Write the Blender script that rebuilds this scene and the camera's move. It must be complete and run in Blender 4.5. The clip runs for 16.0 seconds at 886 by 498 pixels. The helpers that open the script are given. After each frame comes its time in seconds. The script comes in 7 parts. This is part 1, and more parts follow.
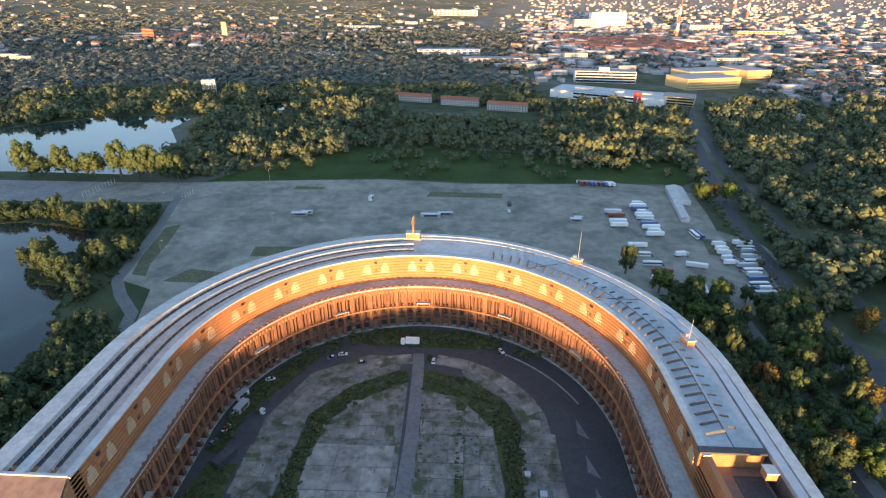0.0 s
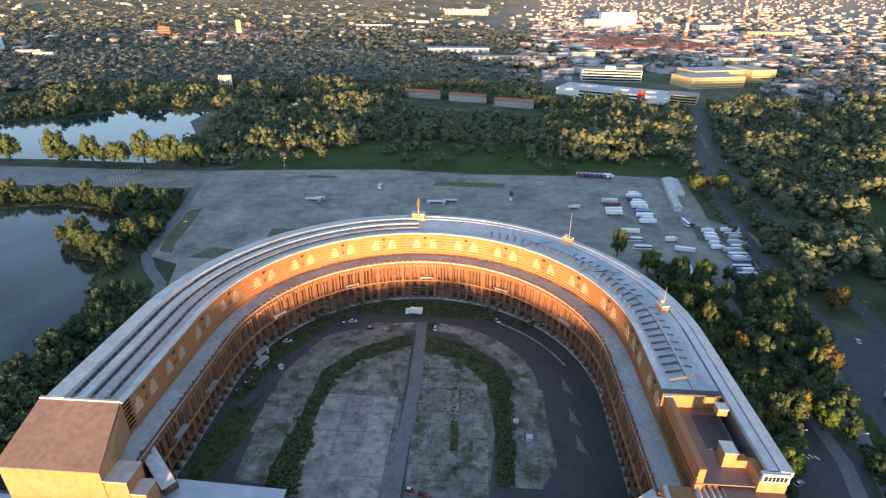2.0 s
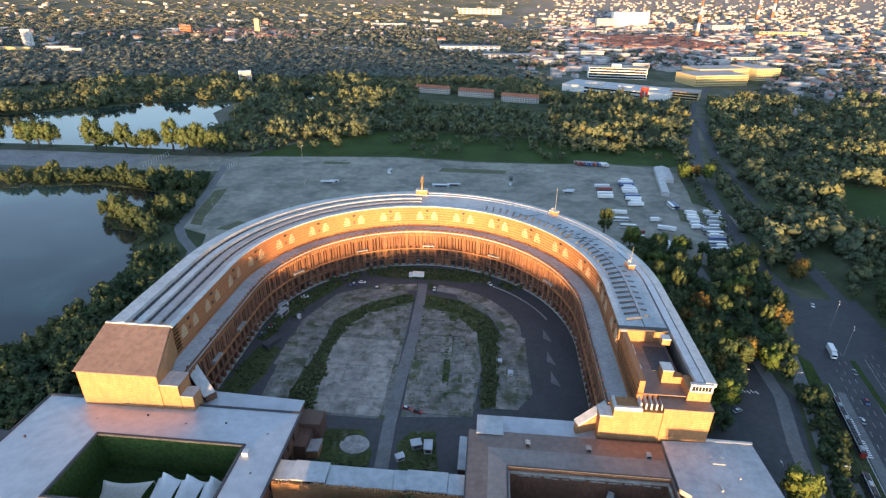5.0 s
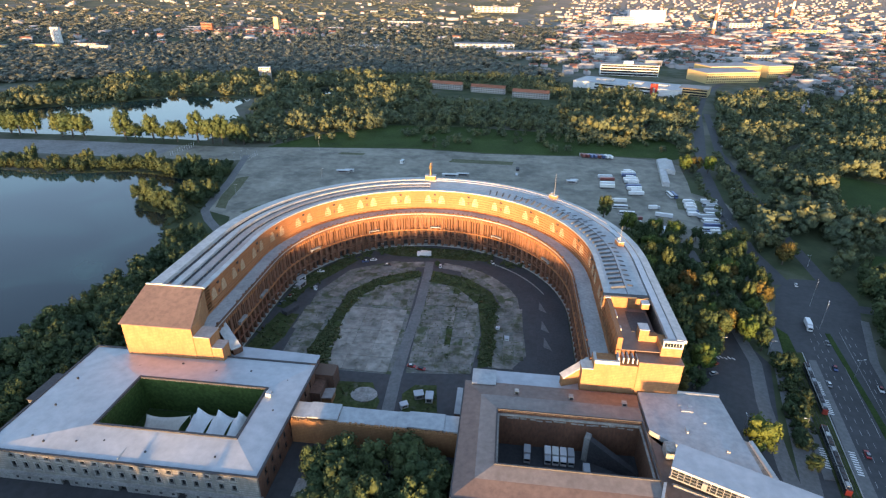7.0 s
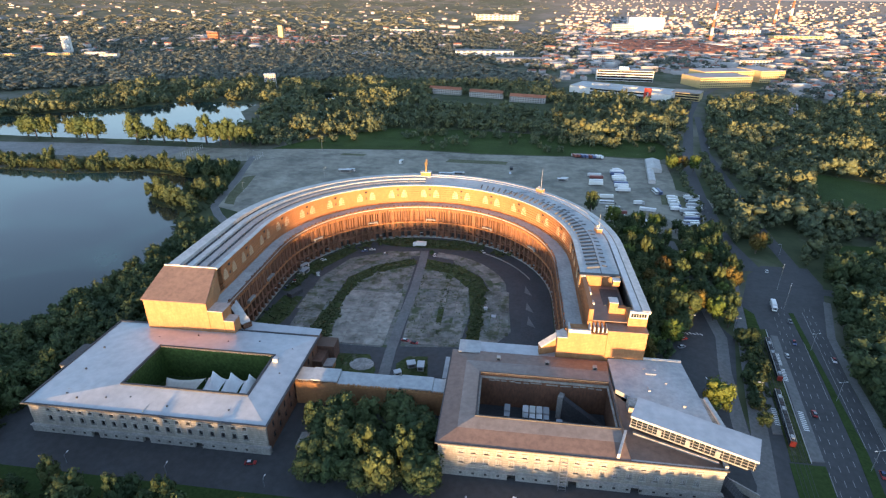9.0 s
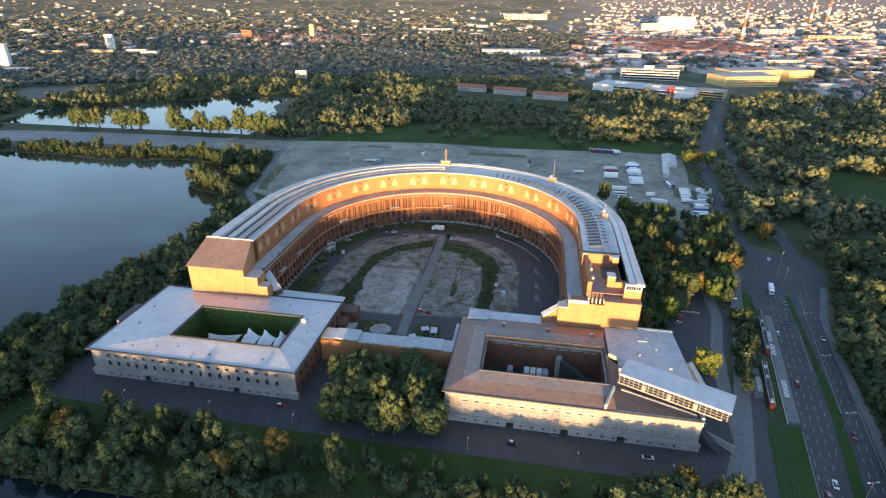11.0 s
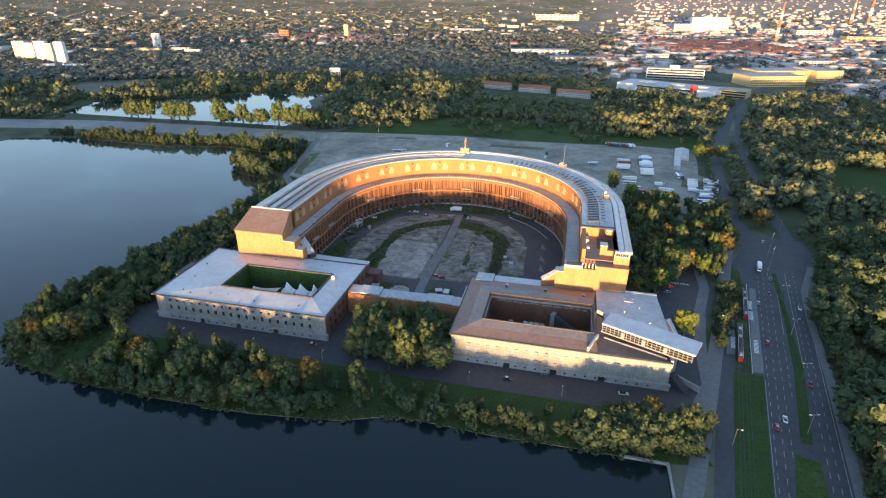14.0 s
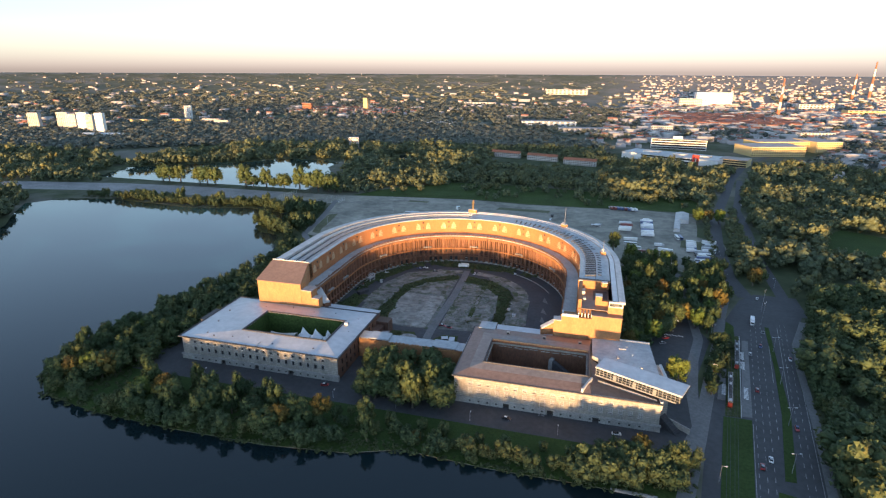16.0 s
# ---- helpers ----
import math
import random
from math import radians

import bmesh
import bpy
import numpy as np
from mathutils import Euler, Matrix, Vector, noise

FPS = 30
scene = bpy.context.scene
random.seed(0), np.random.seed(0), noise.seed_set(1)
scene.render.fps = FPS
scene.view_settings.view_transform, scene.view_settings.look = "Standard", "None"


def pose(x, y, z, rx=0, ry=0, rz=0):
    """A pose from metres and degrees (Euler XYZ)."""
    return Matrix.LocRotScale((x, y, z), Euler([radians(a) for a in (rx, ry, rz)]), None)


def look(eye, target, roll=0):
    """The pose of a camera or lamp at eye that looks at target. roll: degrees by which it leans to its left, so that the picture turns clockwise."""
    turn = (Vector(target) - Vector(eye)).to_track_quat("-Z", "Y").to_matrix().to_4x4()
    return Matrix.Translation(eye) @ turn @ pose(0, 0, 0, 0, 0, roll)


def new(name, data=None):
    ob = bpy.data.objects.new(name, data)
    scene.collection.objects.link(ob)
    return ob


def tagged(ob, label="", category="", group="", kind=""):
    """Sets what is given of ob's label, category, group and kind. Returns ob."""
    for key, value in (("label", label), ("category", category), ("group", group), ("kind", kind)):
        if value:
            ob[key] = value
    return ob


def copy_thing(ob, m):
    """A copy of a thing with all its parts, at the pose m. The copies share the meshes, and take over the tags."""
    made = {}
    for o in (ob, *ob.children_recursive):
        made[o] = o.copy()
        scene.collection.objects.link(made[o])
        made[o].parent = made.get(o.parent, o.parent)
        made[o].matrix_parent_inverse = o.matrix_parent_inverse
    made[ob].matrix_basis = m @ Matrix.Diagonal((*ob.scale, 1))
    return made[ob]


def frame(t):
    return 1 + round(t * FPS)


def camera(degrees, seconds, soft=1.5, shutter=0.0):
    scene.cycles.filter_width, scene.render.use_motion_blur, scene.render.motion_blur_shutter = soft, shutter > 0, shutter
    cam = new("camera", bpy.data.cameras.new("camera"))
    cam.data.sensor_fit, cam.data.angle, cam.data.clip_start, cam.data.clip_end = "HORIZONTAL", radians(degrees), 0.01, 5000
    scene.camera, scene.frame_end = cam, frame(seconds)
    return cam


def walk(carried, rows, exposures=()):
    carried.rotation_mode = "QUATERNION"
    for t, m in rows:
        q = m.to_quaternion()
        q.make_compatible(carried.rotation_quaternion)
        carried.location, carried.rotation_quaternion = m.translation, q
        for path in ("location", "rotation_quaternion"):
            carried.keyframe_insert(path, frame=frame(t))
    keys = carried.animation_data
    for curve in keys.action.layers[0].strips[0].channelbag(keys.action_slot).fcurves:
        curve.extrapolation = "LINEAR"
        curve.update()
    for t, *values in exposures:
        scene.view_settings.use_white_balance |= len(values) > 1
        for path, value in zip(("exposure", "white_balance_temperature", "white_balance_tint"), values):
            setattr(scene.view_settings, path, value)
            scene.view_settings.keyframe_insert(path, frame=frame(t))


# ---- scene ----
cam = camera(78.98, 16.0, soft=1.25)
# seconds, eye, yaw to the left, pitch, roll
PATH = [
    (0, (19.29, -26.53, 166.61), 2.388, -25.649, 0.468),
    (0.5, (20.59, -33.92, 166.57), 2.317, -25.662, 0.475),
    (1, (21.46, -41.21, 166.87), 2.524, -25.664, 0.525),
    (1.5, (23.15, -47.98, 166.97), 3.308, -25.690, 0.561),
    (2, (24.46, -55.02, 167.01), 3.428, -25.723, 0.693),
    (2.5, (26.12, -61.73, 166.78), 3.618, -25.744, 0.698),
    (3, (27.80, -68.71, 166.82), 4.010, -25.755, 0.752),
    (3.5, (29.71, -75.68, 167.17), 4.128, -25.759, 0.766),
    (4, (31.57, -82.89, 167.33), 4.199, -25.754, 0.796),
    (6.5, (41.64, -117.51, 167.36), 6.286, -25.914, 0.700),
    (7, (43.93, -124.46, 167.53), 6.585, -25.948, 0.659),
    (7.5, (46.44, -131.14, 167.65), 6.727, -25.679, 0.607),
    (8, (48.73, -137.83, 167.69), 6.767, -25.492, 0.562),
    (8.5, (51.16, -144.75, 168.00), 6.863, -25.312, 0.502),
    (9, (53.85, -151.61, 167.91), 6.984, -25.214, 0.392),
    (11.5, (66.84, -186.01, 167.82), 10.494, -25.278, 0.295),
    (12, (69.89, -192.75, 167.83), 10.709, -25.250, 0.212),
    (12.5, (72.41, -199.65, 167.87), 10.914, -25.209, 0.240),
    (13, (75.13, -206.74, 168.03), 12.304, -25.216, 0.274),
    (13.5, (78.06, -213.63, 168.05), 12.847, -25.215, 0.281),
    (14, (80.93, -220.32, 168.14), 13.185, -25.233, 0.261),
    (14.5, (83.72, -227.03, 168.58), 13.756, -25.135, 0.260),
    (15, (86.47, -233.12, 168.90), 14.235, -23.648, 0.219),
    (15.5, (89.22, -239.21, 169.00), 14.497, -20.603, 0.265),
    (16, (91.93, -245.40, 169.15), 14.775, -18.221, 0.295),
]


def aim(eye, yaw, pitch, roll):
    return Matrix.Translation(eye) @ pose(0, 0, 0, 0, 0, yaw) @ pose(0, 0, 0, 90 + pitch) @ pose(0, 0, 0, 0, 0, roll)


walk(cam, [(t, aim(eye, a, b, c)) for t, eye, a, b, c in PATH], exposures=[(0, 3.2, 6420, 10), (15.0, 3.22, 6420, 10), (16, 2.95, 6420, 10)])


# ---- light ----
SUN_ELEV, SUN_AZ = radians(1.25), radians(0.3)   # low morning sun behind the walk, almost on the hall's axis
world = bpy.data.worlds.new("sky")
scene.world = world
world.use_nodes = True
wn, wl = world.node_tree.nodes, world.node_tree.links
sky = wn.new("ShaderNodeTexSky")
sky.sky_type = "NISHITA"
sky.sun_disc = False
sky.sun_elevation = SUN_ELEV
sky.sun_rotation = radians(180) - SUN_AZ
sky.altitude = 300
sky.air_density, sky.dust_density, sky.ozone_density = 1.0, 0.6, 2.0
pale = wn.new("ShaderNodeHueSaturation")      # thin morning haze greys the sky
pale.inputs["Saturation"].default_value = 0.55
pale.inputs["Value"].default_value = 1.0
wl.new(sky.outputs[0], pale.inputs["Color"])
cool = wn.new("ShaderNodeMix")
cool.data_type, cool.blend_type = "RGBA", "MULTIPLY"
cool.inputs["Factor"].default_value = 1.0
cool.inputs["B"].default_value = (0.80, 0.99, 1.22, 1)
wl.new(pale.outputs[0], cool.inputs["A"])
wl.new(cool.outputs["Result"], wn["Background"].inputs["Color"])
wn["Background"].inputs["Strength"].default_value = 0.15
sun = new("sun", bpy.data.lights.new("sun", "SUN"))
sun.data.energy, sun.data.angle, sun.data.color = 2.45, radians(2.4), (1.0, 0.57, 0.235)
sun_from = Vector((math.sin(SUN_AZ) * math.cos(SUN_ELEV), -math.cos(SUN_AZ) * math.cos(SUN_ELEV), math.sin(SUN_ELEV)))
sun.matrix_world = look(sun_from * 100, (0, 0, 0))


# ---- helpers of this scene ----
from mathutils.geometry import delaunay_2d_cdt


def part(name, bm, material, parent=None, label="", smooth=False):
    """One mesh object; for a part, the geometry is in the thing's own space."""
    me = bpy.data.meshes.new(name)
    if isinstance(bm, bmesh.types.BMesh):
        bmesh.ops.recalc_face_normals(bm, faces=bm.faces)
        if len({round(v.co.z, 4) for v in bm.verts}) == 1:      # flat sheets face up
            for f in bm.faces:
                f.normal_update()
                if f.normal.z < 0:
                    f.normal_flip()
        bm.to_mesh(me)
        bm.free()
    else:
        me = bm
    if not me.materials:
        me.materials.append(material)
    if smooth:
        me.shade_smooth()
    ob = new(name, me)
    if parent is not None:
        ob.parent = parent
    return tagged(ob, label)


def thing(name, label, category, at=(0, 0, 0), rz=0, group="", kind=""):
    ob = new(name)
    ob.empty_display_size = 0.5
    ob.matrix_basis = pose(*at, 0, 0, rz)
    return tagged(ob, label, category, group, kind)


def structure(name, bm, material, label, category=""):
    return tagged(part(name, bm, material), label, category or name.replace("_", " "), kind="structure")


def box(bm, x0, x1, y0, y1, z0, z1, m=None):
    v = [bm.verts.new(p) for p in ((x0, y0, z0), (x1, y0, z0), (x1, y1, z0), (x0, y1, z0), (x0, y0, z1), (x1, y0, z1), (x1, y1, z1), (x0, y1, z1))]
    for f in ((0, 3, 2, 1), (4, 5, 6, 7), (0, 1, 5, 4), (1, 2, 6, 5), (2, 3, 7, 6), (3, 0, 4, 7)):
        bm.faces.new([v[i] for i in f])
    if m is not None:
        for p in v:
            p.co = m @ p.co
    return v


def boxes(*rows):
    bm = bmesh.new()
    for r in rows:
        box(bm, *r)
    return bm


def prism(pts, z0, z1, bm=None):
    """A solid on a plan outline; z1 may be one height or one for each corner."""
    bm = bm or bmesh.new()
    tops = z1 if isinstance(z1, (list, tuple)) else [z1] * len(pts)
    lo = [bm.verts.new((x, y, z0)) for x, y in pts]
    hi = [bm.verts.new((x, y, z)) for (x, y), z in zip(pts, tops)]
    bm.faces.new(lo[::-1])
    bm.faces.new(hi)
    n = len(pts)
    for i in range(n):
        bm.faces.new((lo[i], lo[(i + 1) % n], hi[(i + 1) % n], hi[i]))
    return bm


def sheet(pts, z):
    bm = bmesh.new()
    n = len(pts)
    vs, _, fs, *_ = delaunay_2d_cdt([Vector(p) for p in pts], [(i, (i + 1) % n) for i in range(n)], [], 0, 0.001)
    bv = [bm.verts.new((v.x, v.y, z)) for v in vs]
    for f in fs:
        c = sum((vs[i] for i in f), Vector((0, 0))) / len(f)
        if inside(c.x, c.y, pts):
            bm.faces.new([bv[i] for i in f])
    return bm


def cyl(bm, x, y, z0, z1, r0, r1=None, n=8):
    r1 = r0 if r1 is None else r1
    lo = [bm.verts.new((x + r0 * math.cos(6.2832 * i / n), y + r0 * math.sin(6.2832 * i / n), z0)) for i in range(n)]
    hi = [bm.verts.new((x + r1 * math.cos(6.2832 * i / n), y + r1 * math.sin(6.2832 * i / n), z1)) for i in range(n)]
    bm.faces.new(lo[::-1]), bm.faces.new(hi)
    for i in range(n):
        bm.faces.new((lo[i], lo[(i + 1) % n], hi[(i + 1) % n], hi[i]))


def strip(line, width, z):
    """A ribbon of that width along a line on the ground."""
    bm = bmesh.new()
    rows = []
    for i, p in enumerate(line):
        a, b = Vector(line[max(i - 1, 0)]), Vector(line[min(i + 1, len(line) - 1)])
        n = Vector((-(b - a).y, (b - a).x)).normalized() * width / 2
        rows.append([bm.verts.new((p[0] + s * n.x, p[1] + s * n.y, z)) for s in (-1, 1)])
    for a, b in zip(rows, rows[1:]):
        bm.faces.new((a[0], b[0], b[1], a[1]))
    return bm


def inside(x, y, poly):
    hit = False
    for (x0, y0), (x1, y1) in zip(poly, poly[1:] + poly[:1]):
        if (y0 > y) != (y1 > y) and x < (x1 - x0) * (y - y0) / (y1 - y0) + x0:
            hit = not hit
    return hit


def tri_mesh(name, verts, tris, material):
    me = bpy.data.meshes.new(name)
    verts, tris = np.asarray(verts, np.float32), np.asarray(tris, np.int32)
    me.vertices.add(len(verts)), me.loops.add(tris.size), me.polygons.add(len(tris))
    me.vertices.foreach_set("co", verts.ravel())
    me.loops.foreach_set("vertex_index", tris.ravel())
    me.polygons.foreach_set("loop_start", np.arange(0, tris.size, 3, dtype=np.int32))
    me.update(calc_edges=True)
    me.materials.append(material)
    return me


# ---- materials ----
def surface(name, low, high, scale=1.0, rough=0.8, bump=0.3, patch=0.05, dark=0.7, metal=0.0, vary=0.0, stretch=(1, 1, 1), third=None, third_scale=0.02, third_at=0.55, spec=0.4, bump_scale=None):
    """Grain between two colours, larger patches of wear over it, relief, and, where given, a third colour in large areas."""
    m = bpy.data.materials.new(name)
    m.use_nodes = True
    n, l = m.node_tree.nodes, m.node_tree.links
    b = n["Principled BSDF"]
    co, mp = n.new("ShaderNodeNewGeometry"), n.new("ShaderNodeMapping")
    mp.inputs["Scale"].default_value = stretch
    l.new(co.outputs["Position"], mp.inputs["Vector"])

    def grain(s, detail=6, r=0.6):
        t = n.new("ShaderNodeTexNoise")
        t.inputs["Scale"].default_value, t.inputs["Detail"].default_value, t.inputs["Roughness"].default_value = s, detail, r
        l.new(mp.outputs[0], t.inputs["Vector"])
        return t.outputs["Fac"]

    ramp = n.new("ShaderNodeValToRGB")
    ramp.color_ramp.elements[0].color, ramp.color_ramp.elements[1].color = (*low, 1), (*high, 1)
    ramp.color_ramp.elements[0].position, ramp.color_ramp.elements[1].position = 0.35, 0.65
    l.new(grain(scale), ramp.inputs["Fac"])
    col = ramp.outputs["Color"]
    if third:
        r3 = n.new("ShaderNodeValToRGB")
        r3.color_ramp.elements[0].position, r3.color_ramp.elements[1].position = third_at - 0.05, third_at + 0.08
        l.new(grain(third_scale, 8, 0.65), r3.inputs["Fac"])
        mix = n.new("ShaderNodeMix")
        mix.data_type = "RGBA"
        l.new(r3.outputs["Color"], mix.inputs["Factor"])
        l.new(col, mix.inputs["A"])
        mix.inputs["B"].default_value = (*third, 1)
        col = mix.outputs["Result"]
    wear = n.new("ShaderNodeMapRange")
    wear.inputs["From Min"].default_value, wear.inputs["From Max"].default_value = 0.3, 0.65
    wear.inputs["To Min"].default_value, wear.inputs["To Max"].default_value = dark, 1.0
    l.new(grain(patch, 5), wear.inputs["Value"])
    hsv = n.new("ShaderNodeHueSaturation")
    l.new(col, hsv.inputs["Color"])
    value = wear.outputs[0]
    if vary:
        info, v = n.new("ShaderNodeObjectInfo"), n.new("ShaderNodeMapRange")
        v.inputs["To Min"].default_value, v.inputs["To Max"].default_value = 1 - vary, 1 + vary
        l.new(info.outputs["Random"], v.inputs["Value"])
        mul = n.new("ShaderNodeMath")
        mul.operation = "MULTIPLY"
        l.new(value, mul.inputs[0]), l.new(v.outputs[0], mul.inputs[1])
        value = mul.outputs[0]
    l.new(value, hsv.inputs["Value"])
    l.new(hsv.outputs[0], b.inputs["Base Color"])
    b.inputs["Roughness"].default_value, b.inputs["Metallic"].default_value = rough, metal
    b.inputs["Specular IOR Level"].default_value = spec
    if bump:
        bp = n.new("ShaderNodeBump")
        bp.inputs["Strength"].default_value, bp.inputs["Distance"].default_value = bump, 0.3
        l.new(grain(bump_scale or scale * 1.7, 4), bp.inputs["Height"])
        l.new(bp.outputs[0], b.inputs["Normal"])
    return m


def brickwork(name, low, high, joint, bw, bh, rough=0.85, dark=0.6, patch=0.08, vary=0.0):
    """Courses by height: horizontal joints and streaked staining down the wall."""
    m = surface(name, low, high, 0.9, rough, 0.5, patch, dark, vary=vary, stretch=(1, 1, 0.45), bump_scale=2.0)
    n, l = m.node_tree.nodes, m.node_tree.links
    co, wave = n.new("ShaderNodeNewGeometry"), n.new("ShaderNodeTexWave")
    wave.wave_type, wave.bands_direction = "BANDS", "Z"
    wave.inputs["Scale"].default_value, wave.inputs["Distortion"].default_value = 0.314 / bh, 0.6
    l.new(co.outputs["Position"], wave.inputs["Vector"])
    r = n.new("ShaderNodeMapRange")
    r.inputs["From Min"].default_value, r.inputs["From Max"].default_value = 0.05, 0.3
    l.new(wave.outputs["Fac"], r.inputs["Value"])
    mix = n.new("ShaderNodeMix")
    mix.data_type = "RGBA"
    b = n["Principled BSDF"]
    src = b.inputs["Base Color"].links[0].from_socket
    l.new(r.outputs[0], mix.inputs["Factor"])
    mix.inputs["A"].default_value = (*joint, 1)
    l.new(src, mix.inputs["B"])
    l.new(mix.outputs["Result"], b.inputs["Base Color"])
    return m


def foliage(name, stops, scale=0.8, by_object=0.26):
    m = bpy.data.materials.new(name)
    m.use_nodes = True
    n, l = m.node_tree.nodes, m.node_tree.links
    b = n["Principled BSDF"]
    geo, info, t1, t2 = n.new("ShaderNodeNewGeometry"), n.new("ShaderNodeObjectInfo"), n.new("ShaderNodeTexNoise"), n.new("ShaderNodeTexNoise")
    t1.inputs["Scale"].default_value, t1.inputs["Detail"].default_value = 0.045, 2
    t2.inputs["Scale"].default_value, t2.inputs["Detail"].default_value = scale, 5
    l.new(geo.outputs["Position"], t1.inputs["Vector"]), l.new(geo.outputs["Position"], t2.inputs["Vector"])

    def mixed(a, fa, c, fc):
        x, y, s = (n.new("ShaderNodeMath") for _ in range(3))
        x.operation = y.operation = "MULTIPLY"
        x.inputs[1].default_value, y.inputs[1].default_value = fa, fc
        l.new(a, x.inputs[0]), l.new(c, y.inputs[0]), l.new(x.outputs[0], s.inputs[0]), l.new(y.outputs[0], s.inputs[1])
        return s.outputs[0]

    tone = mixed(mixed(t1.outputs["Fac"], 0.8, geo.outputs["Random Per Island"], 0.16), 1.0, info.outputs["Random"], by_object)
    ramp = n.new("ShaderNodeValToRGB")
    e = ramp.color_ramp.elements
    e[0].position, e[0].color = stops[0][0], (*stops[0][1], 1)
    e[1].position, e[1].color = stops[-1][0], (*stops[-1][1], 1)
    for p, c in stops[1:-1]:
        e.new(p).color = (*c, 1)
    l.new(tone, ramp.inputs["Fac"])
    hsv, v = n.new("ShaderNodeHueSaturation"), n.new("ShaderNodeMapRange")
    v.inputs["From Min"].default_value, v.inputs["From Max"].default_value = 0.3, 0.7
    v.inputs["To Min"].default_value, v.inputs["To Max"].default_value = 0.6, 1.3
    l.new(t2.outputs["Fac"], v.inputs["Value"]), l.new(v.outputs[0], hsv.inputs["Value"])
    l.new(ramp.outputs[0], hsv.inputs["Color"]), l.new(hsv.outputs[0], b.inputs["Base Color"])
    b.inputs["Roughness"].default_value, b.inputs["Specular IOR Level"].default_value = 0.75, 0.15
    bp = n.new("ShaderNodeBump")
    bp.inputs["Strength"].default_value, bp.inputs["Distance"].default_value = 0.45, 0.5
    l.new(t2.outputs["Fac"], bp.inputs["Height"]), l.new(bp.outputs[0], b.inputs["Normal"])
    return m


def plain(name, c, rough=0.5, metal=0.0, vary=0.0):
    return surface(name, tuple(v * 0.85 for v in c), c, 2.0, rough, 0.1, 0.3, 0.85, metal, vary)


def paint(name, stops):
    """Lacquer whose colour differs from object to object."""
    m = bpy.data.materials.new(name)
    m.use_nodes = True
    n, l = m.node_tree.nodes, m.node_tree.links
    info, ramp = n.new("ShaderNodeObjectInfo"), n.new("ShaderNodeValToRGB")
    ramp.color_ramp.interpolation = "CONSTANT"
    e = ramp.color_ramp.elements
    e[0].color, e[1].position, e[1].color = (*stops[0], 1), 1 / len(stops), (*stops[1], 1)
    for i, c in enumerate(stops[2:], 2):
        e.new(i / len(stops)).color = (*c, 1)
    l.new(info.outputs["Random"], ramp.inputs["Fac"])
    l.new(ramp.outputs[0], n["Principled BSDF"].inputs["Base Color"])
    n["Principled BSDF"].inputs["Roughness"].default_value = 0.3
    return m


# facade brick is darkened so its colour carries part of the inner wall's shade
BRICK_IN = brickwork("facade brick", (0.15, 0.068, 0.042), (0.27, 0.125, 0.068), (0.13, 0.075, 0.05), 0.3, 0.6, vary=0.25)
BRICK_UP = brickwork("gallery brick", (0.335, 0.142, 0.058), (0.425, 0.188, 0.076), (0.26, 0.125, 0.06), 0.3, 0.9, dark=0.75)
BRICK_PALE = brickwork("pale infill brick", (0.46, 0.33, 0.19), (0.58, 0.43, 0.27), (0.35, 0.22, 0.14), 0.3, 0.5, dark=0.8)
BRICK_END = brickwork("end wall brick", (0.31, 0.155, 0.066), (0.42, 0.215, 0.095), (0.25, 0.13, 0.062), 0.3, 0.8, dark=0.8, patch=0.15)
BRICK_DARK = brickwork("court brick", (0.13, 0.07, 0.05), (0.2, 0.1, 0.065), (0.12, 0.08, 0.06), 0.3, 0.6)
STONE = brickwork("granite facing", (0.27, 0.255, 0.23), (0.42, 0.395, 0.35), (0.22, 0.2, 0.18), 1.0, 1.1, dark=0.55, patch=0.25)
STONE_BASE = surface("granite plinth", (0.28, 0.27, 0.26), (0.42, 0.41, 0.38), 1.2, 0.75, 0.3, 0.2, 0.7)
COPING = surface("pale coping slabs", (0.42, 0.42, 0.42), (0.55, 0.55, 0.54), 0.5, 0.6, 0.15, 0.1, 0.75)
ZINC = surface("zinc sheet", (0.385, 0.405, 0.435), (0.47, 0.49, 0.515), 0.25, 0.36, 0.06, 0.06, 0.85, metal=0.15)
ZINC_DARK = surface("weathered roofing felt", (0.34, 0.365, 0.385), (0.44, 0.465, 0.485), 0.4, 0.6, 0.12, 0.08, 0.75)
BAND_PINK = surface("roof screed", (0.33, 0.29, 0.28), (0.43, 0.38, 0.36), 0.6, 0.75, 0.15, 0.1, 0.75)
FIN = surface("grey fin sheet", (0.06, 0.065, 0.07), (0.1, 0.105, 0.11), 1.0, 0.6, 0.1)
GUTTER = surface("dark gutter", (0.045, 0.045, 0.05), (0.08, 0.08, 0.085), 1.0, 0.7, 0.1)
BROWN_ROOF = surface("brown sheet roof", (0.142, 0.101, 0.085), (0.198, 0.142, 0.119), 0.5, 0.5, 0.08, 0.1, 0.8)
TERRACE = surface("terrace screed", (0.34, 0.34, 0.34), (0.47, 0.465, 0.46), 0.7, 0.8, 0.2, 0.06, 0.65)
CONCRETE = surface("old concrete", (0.27, 0.26, 0.24), (0.42, 0.4, 0.38), 1.1, 0.85, 0.25, 0.25, 0.6, vary=0.14)
SLAB = surface("weedy concrete slab", (0.165, 0.157, 0.138), (0.3, 0.283, 0.255), 0.22, 0.85, 0.25, 0.07, 0.5, vary=0.12, third=(0.085, 0.095, 0.05), third_scale=0.13, third_at=0.53)
